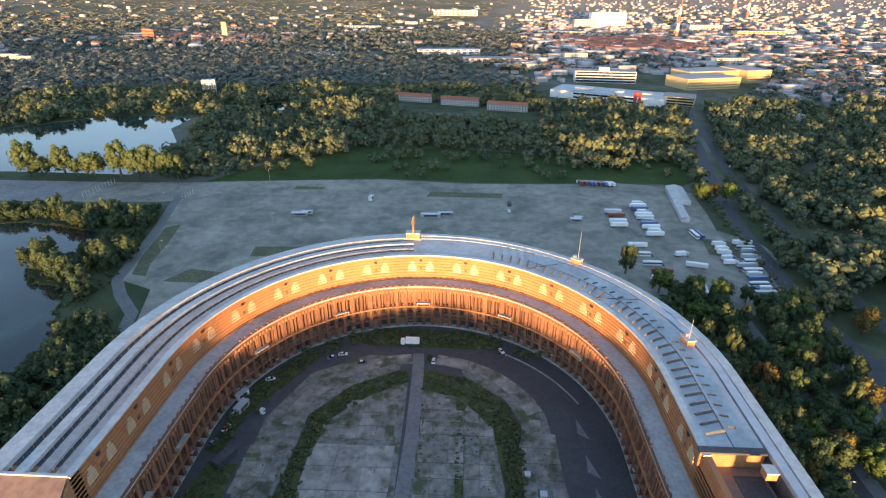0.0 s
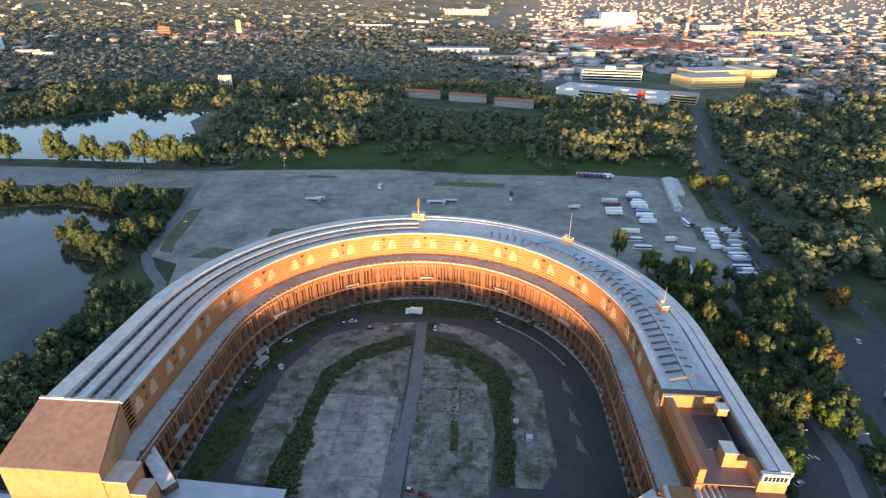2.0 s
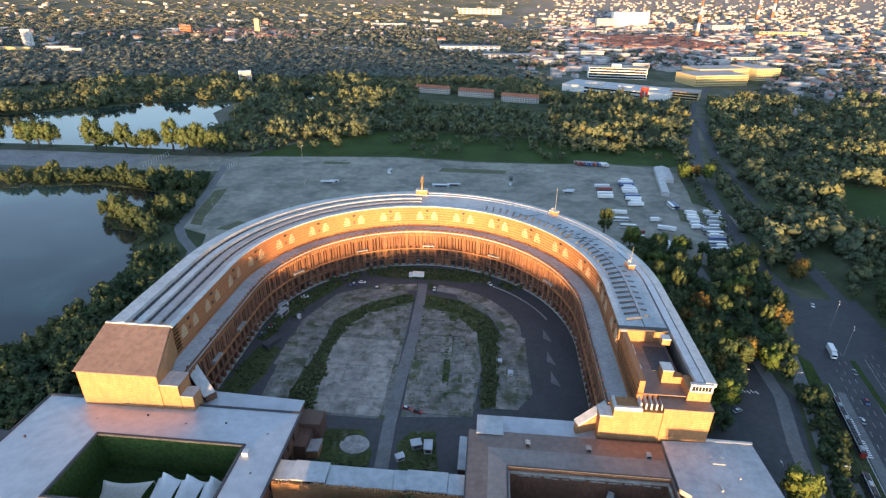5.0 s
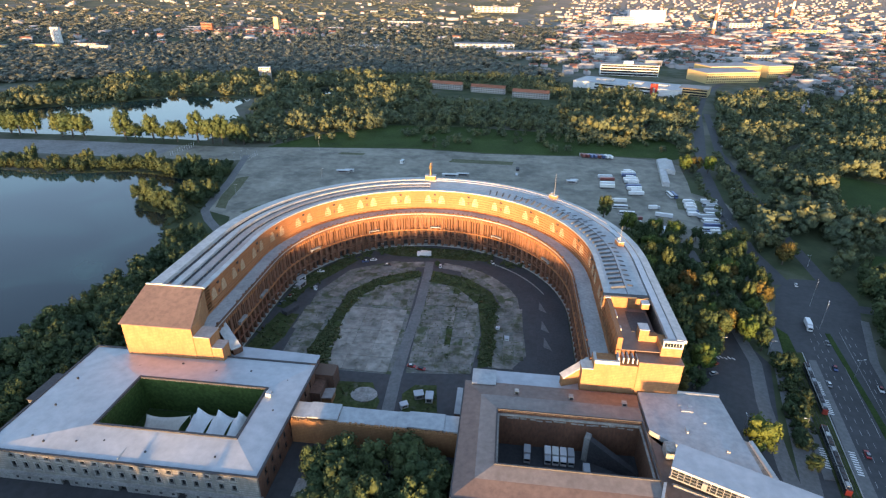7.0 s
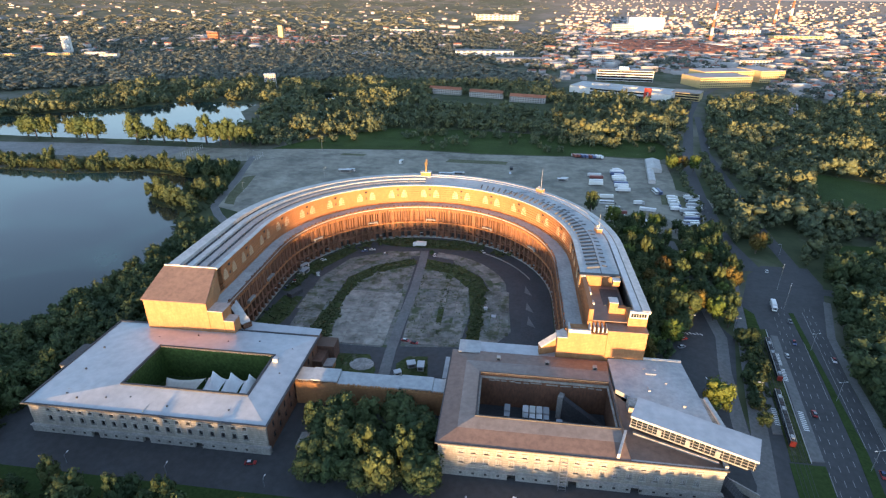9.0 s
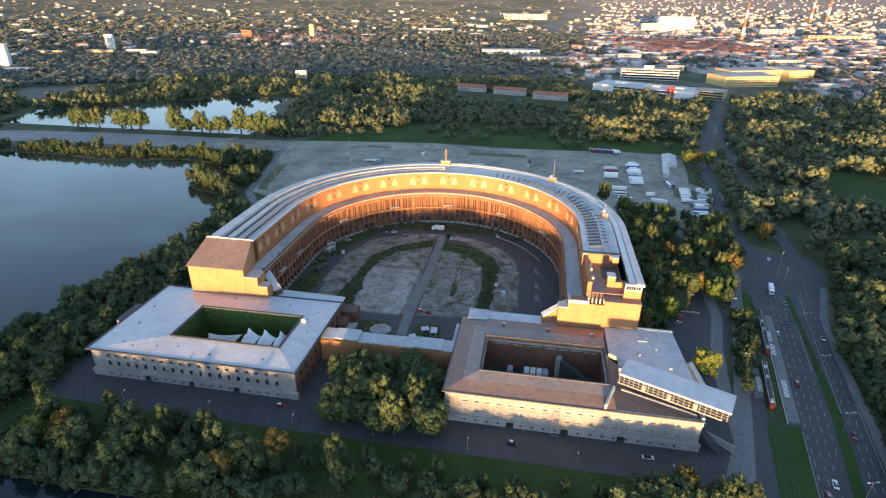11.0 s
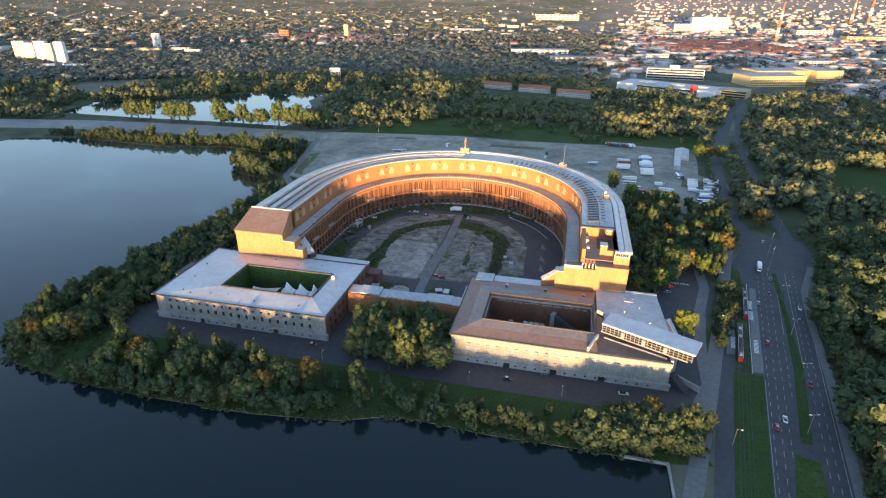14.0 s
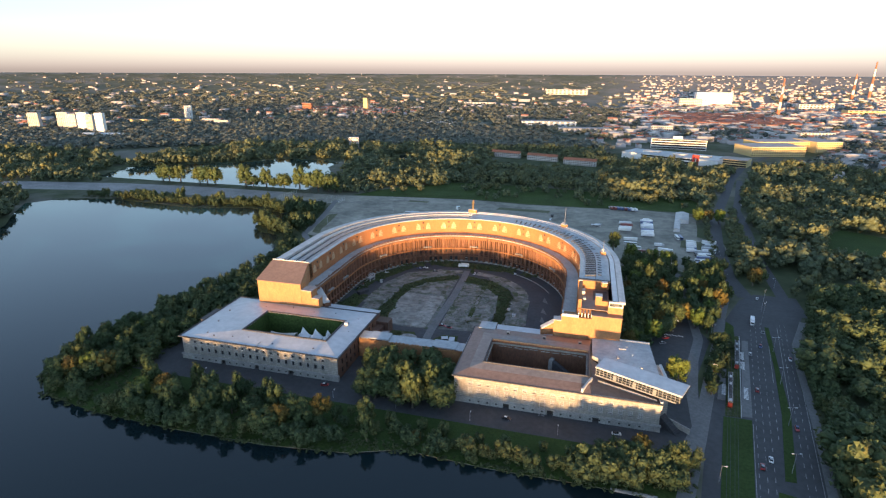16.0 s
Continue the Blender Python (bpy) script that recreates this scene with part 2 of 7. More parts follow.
SLAB_PALE = surface("broad pale concrete slab", (0.23, 0.218, 0.192), (0.37, 0.348, 0.31), 0.3, 0.85, 0.2, 0.1, 0.55, vary=0.16, third=(0.15, 0.145, 0.115), third_scale=0.16, third_at=0.6)
WEEDS = surface("tall weeds and dry grass", (0.04, 0.058, 0.02), (0.085, 0.1, 0.04), 0.5, 0.95, 0.7, 0.12, 0.6, third=(0.14, 0.135, 0.1), third_scale=0.2, third_at=0.6, spec=0.1)
UNDER = surface("broken weedy concrete", (0.15, 0.15, 0.13), (0.27, 0.265, 0.25), 0.4, 0.9, 0.3, 0.12, 0.55, third=(0.06, 0.08, 0.035), third_scale=0.12, third_at=0.52)
ASPHALT = surface("asphalt", (0.05, 0.052, 0.056), (0.068, 0.07, 0.074), 0.35, 0.8, 0.04, 0.05, 0.75)
ASPHALT_NEW = surface("dark asphalt", (0.045, 0.047, 0.052), (0.065, 0.067, 0.072), 0.8, 0.75, 0.1, 0.08, 0.75)
LOT = surface("fairground paving", (0.225, 0.215, 0.172), (0.33, 0.315, 0.26), 0.12, 0.85, 0.15, 0.025, 0.6, third=(0.165, 0.16, 0.135), third_scale=0.035, third_at=0.56)
CAUSEWAY = surface("granite slab road", (0.2, 0.2, 0.2), (0.3, 0.295, 0.285), 0.3, 0.8, 0.2, 0.05, 0.65)
LANE = surface("light path asphalt", (0.13, 0.132, 0.132), (0.18, 0.182, 0.18), 0.6, 0.85, 0.1, 0.1, 0.8)
GRASS = surface("grass", (0.035, 0.06, 0.016), (0.07, 0.105, 0.03), 0.6, 0.95, 0.7, 0.03, 0.6, third=(0.1, 0.095, 0.045), third_scale=0.06, third_at=0.66, spec=0.1)
WORN = surface("worn grass", (0.1, 0.11, 0.06), (0.17, 0.17, 0.11), 0.5, 0.95, 0.4, 0.08, 0.7, spec=0.1)
LAWN = surface("lawn", (0.034, 0.06, 0.018), (0.054, 0.085, 0.026), 0.8, 0.95, 0.5, 0.06, 0.75, spec=0.1)
WHITE = plain("white paint", (0.78, 0.78, 0.76), 0.5)
CANVAS = surface("white canvas", (0.72, 0.73, 0.74), (0.8, 0.8, 0.8), 1.0, 0.6, 0.05, 0.2, 0.9)
CANVAS_TAN = surface("sand canvas", (0.5, 0.46, 0.4), (0.58, 0.54, 0.48), 1.0, 0.65, 0.05, 0.2, 0.9)
DARK = plain("dark opening", (0.03, 0.028, 0.028), 0.6)
STEEL = plain("galvanised steel", (0.45, 0.46, 0.48), 0.4, 0.6)
GOLD = plain("gilded bronze", (0.16, 0.115, 0.06), 0.45, 0.4)
TYRE = plain("tyre rubber", (0.025, 0.025, 0.025), 0.85)
PLASTER = surface("pale plaster", (0.45, 0.43, 0.41), (0.56, 0.54, 0.51), 0.6, 0.8, 0.1, 0.05, 0.85, vary=0.15)
YELLOW = surface("yellow clinker", (0.5, 0.38, 0.17), (0.62, 0.48, 0.24), 0.6, 0.8, 0.1, 0.05, 0.85)
TILES = surface("red roof tiles", (0.26, 0.1, 0.06), (0.36, 0.15, 0.085), 0.6, 0.8, 0.2, 0.05, 0.8, vary=0.2)
BARK = surface("bark", (0.08, 0.065, 0.05), (0.15, 0.125, 0.1), 4.0, 0.9, 0.5, 0.5, 0.7)
IVY = foliage("ivy", [(0.3, (0.035, 0.065, 0.018)), (0.9, (0.065, 0.105, 0.028))])
LEAF = foliage("leaves", [(0.40, (0.036, 0.06, 0.028)), (0.58, (0.05, 0.074, 0.031)), (0.74, (0.064, 0.085, 0.034)), (0.88, (0.08, 0.09, 0.033)), (1.0, (0.1, 0.085, 0.028))])
# both far leaf tones are paled toward grey to imitate distance haze
LEAF_FAR_HAZED = foliage("woods", [(0.28, (0.072, 0.096, 0.06)), (0.45, (0.088, 0.108, 0.06)), (0.58, (0.105, 0.117, 0.056)), (0.70, (0.125, 0.115, 0.046))], 0.5, 0.0)
LEAF_DIST_HAZED = foliage("haze-paled distant woods", [(0.25, (0.1, 0.12, 0.1)), (0.48, (0.115, 0.13, 0.11)), (0.7, (0.13, 0.135, 0.11))], 0.2, 0.0)
LEAF_BANK = foliage("bank leaves", [(0.28, (0.042, 0.066, 0.034)), (0.45, (0.055, 0.08, 0.037)), (0.58, (0.07, 0.09, 0.037)), (0.70, (0.092, 0.092, 0.035))], 0.9, 0.0)
SHRUB = foliage("shrubs", [(0.2, (0.04, 0.055, 0.024)), (0.8, (0.075, 0.088, 0.038))], 1.2)
CAR_PAINT = paint("car paint", [(0.7, 0.7, 0.7), (0.03, 0.03, 0.035), (0.25, 0.26, 0.28), (0.05, 0.08, 0.2), (0.3, 0.03, 0.03), (0.6, 0.6, 0.58)])
TRUCK_PAINT = paint("truck paint", [(0.75, 0.75, 0.75), (0.7, 0.7, 0.7), (0.6, 0.62, 0.64), (0.75, 0.74, 0.7), (0.1, 0.13, 0.25), (0.72, 0.72, 0.72), (0.4, 0.42, 0.44), (0.22, 0.07, 0.06)])

GLASS = bpy.data.materials.new("window glass")
GLASS.use_nodes = True
gb = GLASS.node_tree.nodes["Principled BSDF"]
gb.inputs["Base Color"].default_value = (0.02, 0.025, 0.03, 1)
gb.inputs["Roughness"].default_value = 0.06

WATER = bpy.data.materials.new("lake water")
WATER.use_nodes = True
wnode, wlink = WATER.node_tree.nodes, WATER.node_tree.links
wb = wnode["Principled BSDF"]
wb.inputs["Roughness"].default_value, wb.inputs["IOR"].default_value = 0.05, 1.33
geo, algae, ripple, ramp_w, bump_w = (wnode.new(k) for k in ("ShaderNodeNewGeometry", "ShaderNodeTexNoise", "ShaderNodeTexNoise", "ShaderNodeValToRGB", "ShaderNodeBump"))
algae.inputs["Scale"].default_value, algae.inputs["Detail"].default_value, algae.inputs["Distortion"].default_value = 0.011, 8, 0.8
ripple.inputs["Scale"].default_value, ripple.inputs["Detail"].default_value = 0.5, 3
ramp_w.color_ramp.elements[0].position, ramp_w.color_ramp.elements[0].color = 0.5, (0.006, 0.014, 0.017, 1)
ramp_w.color_ramp.elements[1].position, ramp_w.color_ramp.elements[1].color = 0.74, (0.035, 0.07, 0.058, 1)
sep_w, shore_w, weed_sheen_w = wnode.new("ShaderNodeSeparateXYZ"), wnode.new("ShaderNodeMapRange"), wnode.new("ShaderNodeMath")      # pond weed colour grows northward; it also stands in for the sky's teal reflection
shore_w.inputs["From Min"].default_value, shore_w.inputs["From Max"].default_value = -60, 260
shore_w.inputs["To Min"].default_value, shore_w.inputs["To Max"].default_value = 0.6, 1.2
weed_sheen_w.operation = "MULTIPLY"
bump_w.inputs["Strength"].default_value, bump_w.inputs["Distance"].default_value = 0.04, 0.2
for s, d in ((geo.outputs["Position"], algae.inputs["Vector"]), (geo.outputs["Position"], ripple.inputs["Vector"]), (algae.outputs["Fac"], weed_sheen_w.inputs[0]), (shore_w.outputs[0], weed_sheen_w.inputs[1]), (weed_sheen_w.outputs[0], ramp_w.inputs["Fac"]), (geo.outputs["Position"], sep_w.inputs[0]), (sep_w.outputs["Y"], shore_w.inputs["Value"]),
             (ramp_w.outputs["Color"], wb.inputs["Base Color"]), (ripple.outputs["Fac"], bump_w.inputs["Height"]), (bump_w.outputs[0], wb.inputs["Normal"])):
    wlink.new(s, d)


# ---- the land ----
LAKE = [(132, -320), (132, -47), (96, -47), (60, -48), (20, -46), (-5, -55), (-45, -60), (-95, -61), (-145, -60), (-185, -54), (-208, -36), (-212, 0),
        (-206, 50), (-197, 100), (-190, 150), (-196, 195), (-212, 226), (-223, 250), (-248, 257), (-268, 273), (-266, 289), (-251, 300), (-246, 318), (-257, 335),
        (-290, 343), (-327, 350), (-365, 339), (-400, 330), (-470, 338), (-540, 342),
        (-612, 318), (-628, 290), (-590, 245), (-545, 200), (-520, 150), (-535, 80), (-590, 0), (-640, -150), (-620, -320)]
POND = [(-700, 472), (-540, 470), (-430, 474), (-312, 472), (-305, 520), (-330, 600), (-370, 665), (-372, 728), (-430, 742), (-500, 735), (-560, 670), (-640, 620), (-720, 560)]
POOL = [(-300, 790), (-262, 800), (-250, 850), (-285, 860), (-312, 830)]
POOL_FAR = [(-900, 1010), (-860, 1000), (-840, 1050), (-880, 1070)]
EYE0 = (45, -120)


def rise(x, y):
    """Beyond two kilometres the land climbs slowly to the horizon."""
    dx, dy = x - EYE0[0], y - EYE0[1]
    d = math.hypot(dx, dy)
    if d < 2000 or dy <= 0:
        return 0.0
    s = min((d - 2000) / 2880, 0.965)
    k = min(max((dy / d - 0.1) / 0.3, 0), 1)
    return k * 166 * max(0.0, 1 - d * (1 - s) / 2000)


def build_ground():
    pts, edges = [], []
    for loop in (LAKE, POND, POOL, POOL_FAR):
        a = len(pts)
        pts += [Vector(p) for p in loop]
        edges += [(a + i, a + (i + 1) % len(loop)) for i in range(len(loop))]
    for d in [700, 1200, 1600, 2000, 2150, 2300, 2500, 2700, 2900, 3100, 3300, 3500, 3700, 3900, 4100, 4300, 4500, 4700, 4880]:
        for i in range(72):
            a = 6.28319 * i / 72
            p = Vector((EYE0[0] + d * math.cos(a), EYE0[1] + d * math.sin(a)))
            if (d <= 2000 or p.y > EYE0[1] - 100) and not inside(p.x, p.y, LAKE):
                pts.append(p)
    vs, _, fs, *_ = delaunay_2d_cdt(pts, edges, [], 0, 0.01)
    bm = bmesh.new()
    bv = [bm.verts.new((v.x, v.y, rise(v.x, v.y))) for v in vs]
    for f in fs:
        c = sum((vs[i] for i in f), Vector((0, 0))) / len(f)
        if not any(inside(c.x, c.y, loop) for loop in (LAKE, POND, POOL, POOL_FAR)):
            g = bm.faces.new([bv[i] for i in f])
            g.normal_update()
            if g.normal.z < 0:
                g.normal_flip()
    for loop in (LAKE, POND, POOL, POOL_FAR):          # the banks
        for (x0, y0), (x1, y1) in zip(loop, loop[1:] + loop[:1]):
            q = [bm.verts.new(p) for p in ((x0, y0, 0), (x1, y1, 0), (x1, y1, -2.5), (x0, y0, -2.5))]
            bm.faces.new(q)
    return bm


GROUND = surface("scrub and fields", (0.05, 0.066, 0.034), (0.09, 0.105, 0.055), 0.05, 0.95, 0.4, 0.012, 0.75, third=(0.17, 0.165, 0.135), third_scale=0.005, third_at=0.53, spec=0.1)
gn, gl = GROUND.node_tree.nodes, GROUND.node_tree.links      # beyond the park, built-up, paved ground; its pale grey also stands in for haze
gsep, gmap, gmix = gn.new("ShaderNodeSeparateXYZ"), gn.new("ShaderNodeMapRange"), gn.new("ShaderNodeMix")
gmix.data_type = "RGBA"
gmap.inputs["From Min"].default_value, gmap.inputs["From Max"].default_value = 1300, 2600
gmap.inputs["To Max"].default_value = 0.75
gl.new(gn["Geometry"].outputs["Position"], gsep.inputs[0])
gl.new(gsep.outputs["Y"], gmap.inputs["Value"])
gb0 = gn["Principled BSDF"].inputs["Base Color"]
gl.new(gb0.links[0].from_socket, gmix.inputs["A"])
gmix.inputs["B"].default_value = (0.24, 0.225, 0.215, 1)
gside, gtown, gboth = gn.new("ShaderNodeMath"), gn.new("ShaderNodeMapRange"), gn.new("ShaderNodeMath")
gside.operation, gside.inputs[1].default_value = "MULTIPLY_ADD", -0.12
gl.new(gsep.outputs["Y"], gside.inputs[0])
gl.new(gsep.outputs["X"], gside.inputs[2])
gtown.inputs["From Min"].default_value, gtown.inputs["From Max"].default_value = -420, 60
gtown.inputs["To Min"].default_value = 0.25
gl.new(gside.outputs[0], gtown.inputs["Value"])
gboth.operation = "MULTIPLY"
gl.new(gmap.outputs[0], gboth.inputs[0])
gl.new(gtown.outputs[0], gboth.inputs[1])
gl.new(gboth.outputs[0], gmix.inputs["Factor"])
gl.new(gmix.outputs["Result"], gb0)
structure("ground", build_ground(), GROUND, "dark green scrub and meadow land reaching to the horizon")
structure("grass", sheet(LAKE[1:16] + [(-165, 208), (-132, 150), (-128, 64), (-150, 20), (-150, -18), (140, -18), (150, -44)], 0.03), GRASS, "rough grass along the lake bank")
structure("water", sheet(LAKE, -0.35), WATER, "still dark lake water round the hall", "lake")
for loop, words in ((POND, "pale still pond beyond the slab road"), (POOL, "small pool among the woods"), (POOL_FAR, "far small pool in the park")):
    structure("water", sheet(loop, -0.3), WATER, words, "pond")

LOT_EDGE = [(-330, 395), (-262, 398), (-232, 402), (-216, 340), (-206, 285), (-196, 262), (-172, 252), (-160, 215), (-120, 190), (120, 190), (128, 240), (150, 268), (168, 262), (190, 240), (208, 232),
            (224, 262), (240, 328), (238, 345), (216, 366), (222, 400), (228, 452), (212, 470), (160, 478), (110, 470), (20, 466), (-60, 474), (-120, 468), (-170, 462), (-240, 452), (-330, 448)]
structure("pavement", sheet(LOT_EDGE, 0.05), LOT, "wide worn grey fairground paving with stains", "pavement")
structure("road", strip([(-330, 421), (-470, 420), (-600, 410), (-760, 380), (-1000, 300)], 54, 0.07), CAUSEWAY, "broad old granite slab road beside the lake")
structure("path", strip([(-236, 420), (-226, 380), (-214, 335), (-205, 290), (-199, 262), (-186, 244), (-168, 225), (-162, 205), (-154, 180)], 7, 0.11), LANE, "narrow grey service road along the lake bank")
for pts, words in (([(-211, 345), (-202, 352), (-195, 318), (-190, 285), (-184, 268), (-194, 270), (-202, 295)], "grass patch beside the service road"),
                   ([(-170, 262), (-140, 262), (-132, 275), (-160, 280)], "worn grass strip on the paving"),
                   ([(-128, 300), (-95, 303), (-92, 318), (-130, 316)], "worn grass patch on the paving"),
                   ([(-15, 428), (52, 428), (54, 440), (-12, 441)], "long worn grass strip on the paving"),
                   ([(-140, 440), (-112, 440), (-110, 448), (-138, 448)], "worn grass patch on the paving"),
                   ([(193, 322), (214, 318), (220, 345), (198, 350)], "grass island beside parked coaches")):
    structure("grass", sheet(pts, 0.1), WORN, words)
structure("grass", sheet([(-230, 455), (-165, 464), (-60, 478), (20, 470), (110, 474), (160, 482), (228, 474), (262, 500), (240, 560), (120, 575), (0, 590), (-110, 585), (-190, 520)], 0.06), GRASS, "green meadow beyond the fairground")
structure("grass", sheet([(322, 335), (362, 285), (420, 300), (440, 400), (380, 440), (345, 400)], 0.06), LAWN, "open park meadow among the trees")
structure("grass", sheet([(288, 200), (335, 222), (330, 250), (300, 248)], 0.06), LAWN, "small clearing among the trees")
structure("grass", sheet([(-200, -40), (-150, -19), (135, -19), (135, -40), (20, -44), (-100, -56)], 0.06), LAWN, "lawn along the lake shore")
structure("forecourt", sheet([(-160, -19), (150, -19), (160, 10), (166, 60), (182, 110), (170, 150), (146, 160), (128, 110), (128, 62), (-150, 62), (-158, 20)], 0.08), ASPHALT, "dark asphalt forecourt round the buildings", "pavement")


# ---- the road on the east side ----
def lane(u, y):
    return (u + 0.22 * y, y)


def road_sheet(u0, u1, y0, y1, z):
    return sheet([lane(u0, y0), lane(u1, y0), lane(u1, y1), lane(u0, y1)], z)


main_road = structure("road", sheet([lane(160, -260), lane(209, -260), lane(208.5, 30), lane(206.4, 80), lane(207, 120), (254, 166), (260, 180), (262, 205), (232, 205), lane(176, 190), lane(160, 120)], 0.09), ASPHALT, "wide grey asphalt road with several lanes")
WEST_LANES = [(224, 196), (221, 245), (232, 344), (250, 451), (292, 600), (330, 739), (394, 918), (560, 1210), (900, 1850), (1100, 2300)]
EAST_LANES = [(252, 200), (260, 300), (275, 406), (288, 513), (312, 610), (342, 735)]
structure("road", strip(WEST_LANES, 12, 0.1), ASPHALT, "grey road running on towards the town")
structure("road", strip(EAST_LANES, 9, 0.12), ASPHALT, "second carriageway among the trees")
structure("road", strip([(250, 172), (300, 165), (380, 178), (520, 230)], 9, 0.1), ASPHALT, "side road leading into the park")
structure("path", strip([lane(152, -260), lane(153, -60), lane(157, 0), lane(160, 60), lane(163, 110), (196, 150), (206, 185), (208, 240)], 7, 0.1), LANE, "pale footway and cycle path beside the road")
structure("path", strip([(146, -20), (158, 8), (160, 40), (167, 80), (175, 110), (177, 180), (180, 240)], 6, 0.12), LANE, "narrow service drive beside the hall")
structure("path", strip([lane(211, -200), lane(210.6, 30), lane(208.6, 80), lane(209, 118), (252, 158)], 4, 0.11), LANE, "pale footway on the park side of the road")


def kerbed(pts, material, words):
    o = structure("grass", prism(pts, 0.02, 0.24), material, words)
    return o


kerbed([lane(167.5, -130), lane(180.5, -130), lane(181, 22), lane(167.5, 22)], LAWN, "green tram track bed between kerbs")
kerbed([lane(193, -22), lane(197.5, -22), lane(199.6, 32), lane(197.2, 82), lane(194.4, 142), lane(191.8, 142), lane(194.6, 82), lane(195.2, 31)], LAWN, "narrow grass median of the road")
kerbed([lane(188, -60), lane(200, -60), lane(199, -32), lane(190, -30)], GRASS, "planted traffic island")
kerbed([lane(166, 118), lane(173, 112), lane(172, 138), lane(167, 145)], GRASS, "grass island at the crossing")
tram = structure("tram_stop", prism([lane(168.3, 23), lane(175.8, 23), lane(175.4, 122), lane(168.6, 122)], 0.02, 0.2), WEEDS, "weedy grass track bed of the tram stop", "tram stop")
for u0, u1, y0, y1 in ((164.2, 168.2, 38, 112), (176.2, 181.2, 24, 116)):
    structure("platform", prism([lane(u0, y0), lane(u1, y0), lane(u1 - 0.5, y1), lane(u0 + 0.8, y1)], 0.02, 0.3), LANE, "pale paved tram platform beside the track", "platform")
structure("kerb", prism([lane(175.85, 23), lane(176.15, 23), lane(175.75, 122), lane(175.45, 122)], 0.02, 0.42), COPING, "pale granite kerb along the track bed")
for u in (169.6, 171.05, 172.95, 174.4):
    bm = bmesh.new()
    for y in range(-120, 116, 4):
        a, b = lane(u, y), lane(u, y + 4)
        box(bm, -0.06, 0.06, 0, math.hypot(b[0] - a[0], 4), 0.1, 0.34, Matrix.Translation((*a, 0)) @ Matrix.Rotation(-math.atan(0.22), 4, "Z"))
    part("rail", bm, GUTTER, tram)
WORN_PAINT = surface("worn road paint", (0.26, 0.26, 0.255), (0.42, 0.42, 0.41), 1.5, 0.7, 0.1)
dash = boxes((-0.09, 0.09, -1.6, 1.6, 0.0, 0.02))
dash_me = bpy.data.meshes.new("lane_mark")
dash.to_mesh(dash_me)
dash_me.materials.append(WORN_PAINT)
long_me = bpy.data.meshes.new("edge_line")
boxes((-0.1, 0.1, -6, 6, 0.0, 0.02)).to_mesh(long_me)
long_me.materials.append(WORN_PAINT)
bar_me = bpy.data.meshes.new("crossing_bar")
boxes((-0.32, 0.32, -1.1, 1.1, 0.0, 0.02)).to_mesh(bar_me)
bar_me.materials.append(WHITE)


def mark(me, x, y, turn, name="lane_mark", z=0.095):
    o = new(name, me)
    o.parent = main_road
    o.matrix_basis = pose(x, y, z, 0, 0, turn)


TILT = -math.degrees(math.atan(0.22))
for u, y0, y1 in ((182.8, -110, 140), (186, -60, 150), (189.2, -30, 150), (192.4, 10, 60), (201.6, -90, 150), (204.6, -90, 150)):
    for y in np.arange(y0, y1, 7.4):
        mark(dash_me, *lane(u, y), TILT)
for u, y0, y1 in ((181.4, -110, 20), (193.2, 70, 140), (199.8, 40, 140), (207.6, -110, 50)):
    for y in np.arange(y0, y1, 12.3):
        mark(long_me, *lane(u, y), TILT, "edge_line")
for u, y, n in ((167.3, 44, 9), (166.6, 96, 9), (178.6, 42, 10), (177.2, 76, 8), (176.9, 89, 8)):
    for k in range(n):
        mark(bar_me, *lane(u, y + k * 1.3), TILT + 90, "crossing_bar", 0.31)
for i in range(9):
    mark(dash_me, 222 + i * 1.1, 250 + i * 11.2, -6)
for i in range(9):
    mark(bar_me, 150 + i * 1.9, 112 + (i % 2) * 0.6, 30, "crossing_bar", 0.09)


# ---- the courtyard ----
C = (1.0, 137.0)
yard_pts = [(85, 62)] + [(C[0] + 84 * math.cos(a), C[1] + 84 * math.sin(a)) for a in np.linspace(0, math.pi, 40)] + [(-83, 62)]
yard = structure("courtyard", sheet(yard_pts, 0.1), ASPHALT, "dark worn asphalt courtyard of the horseshoe hall", "pavement")
structure("pavement", sheet([(85, 70)] + [(C[0] + 84 * math.cos(a), C[1] + 84 * math.sin(a)) for a in np.linspace(0, 0.95, 16)] + [(C[0] + 66 * math.cos(a), C[1] + 66 * math.sin(a)) for a in np.linspace(0.95, 0, 14)] + [(66, 70)], 0.14),
          ASPHALT_NEW, "newer black asphalt strip along the inner wall", "pavement")
structure("path", strip([(0, 50), (-1, 74), (-1, 100), (0, 140), (-1, 182), (-2, 196)], 5.6, 0.4), LANE, "straight pale path across the courtyard")
structure("path", strip([(C[0] + 62 * math.cos(a), C[1] + 62 * math.sin(a)) for a in np.linspace(0.1, 3.0, 40)], 6.5, 0.17), ASPHALT, "curved driveway round the courtyard")
rng = random.Random(5)


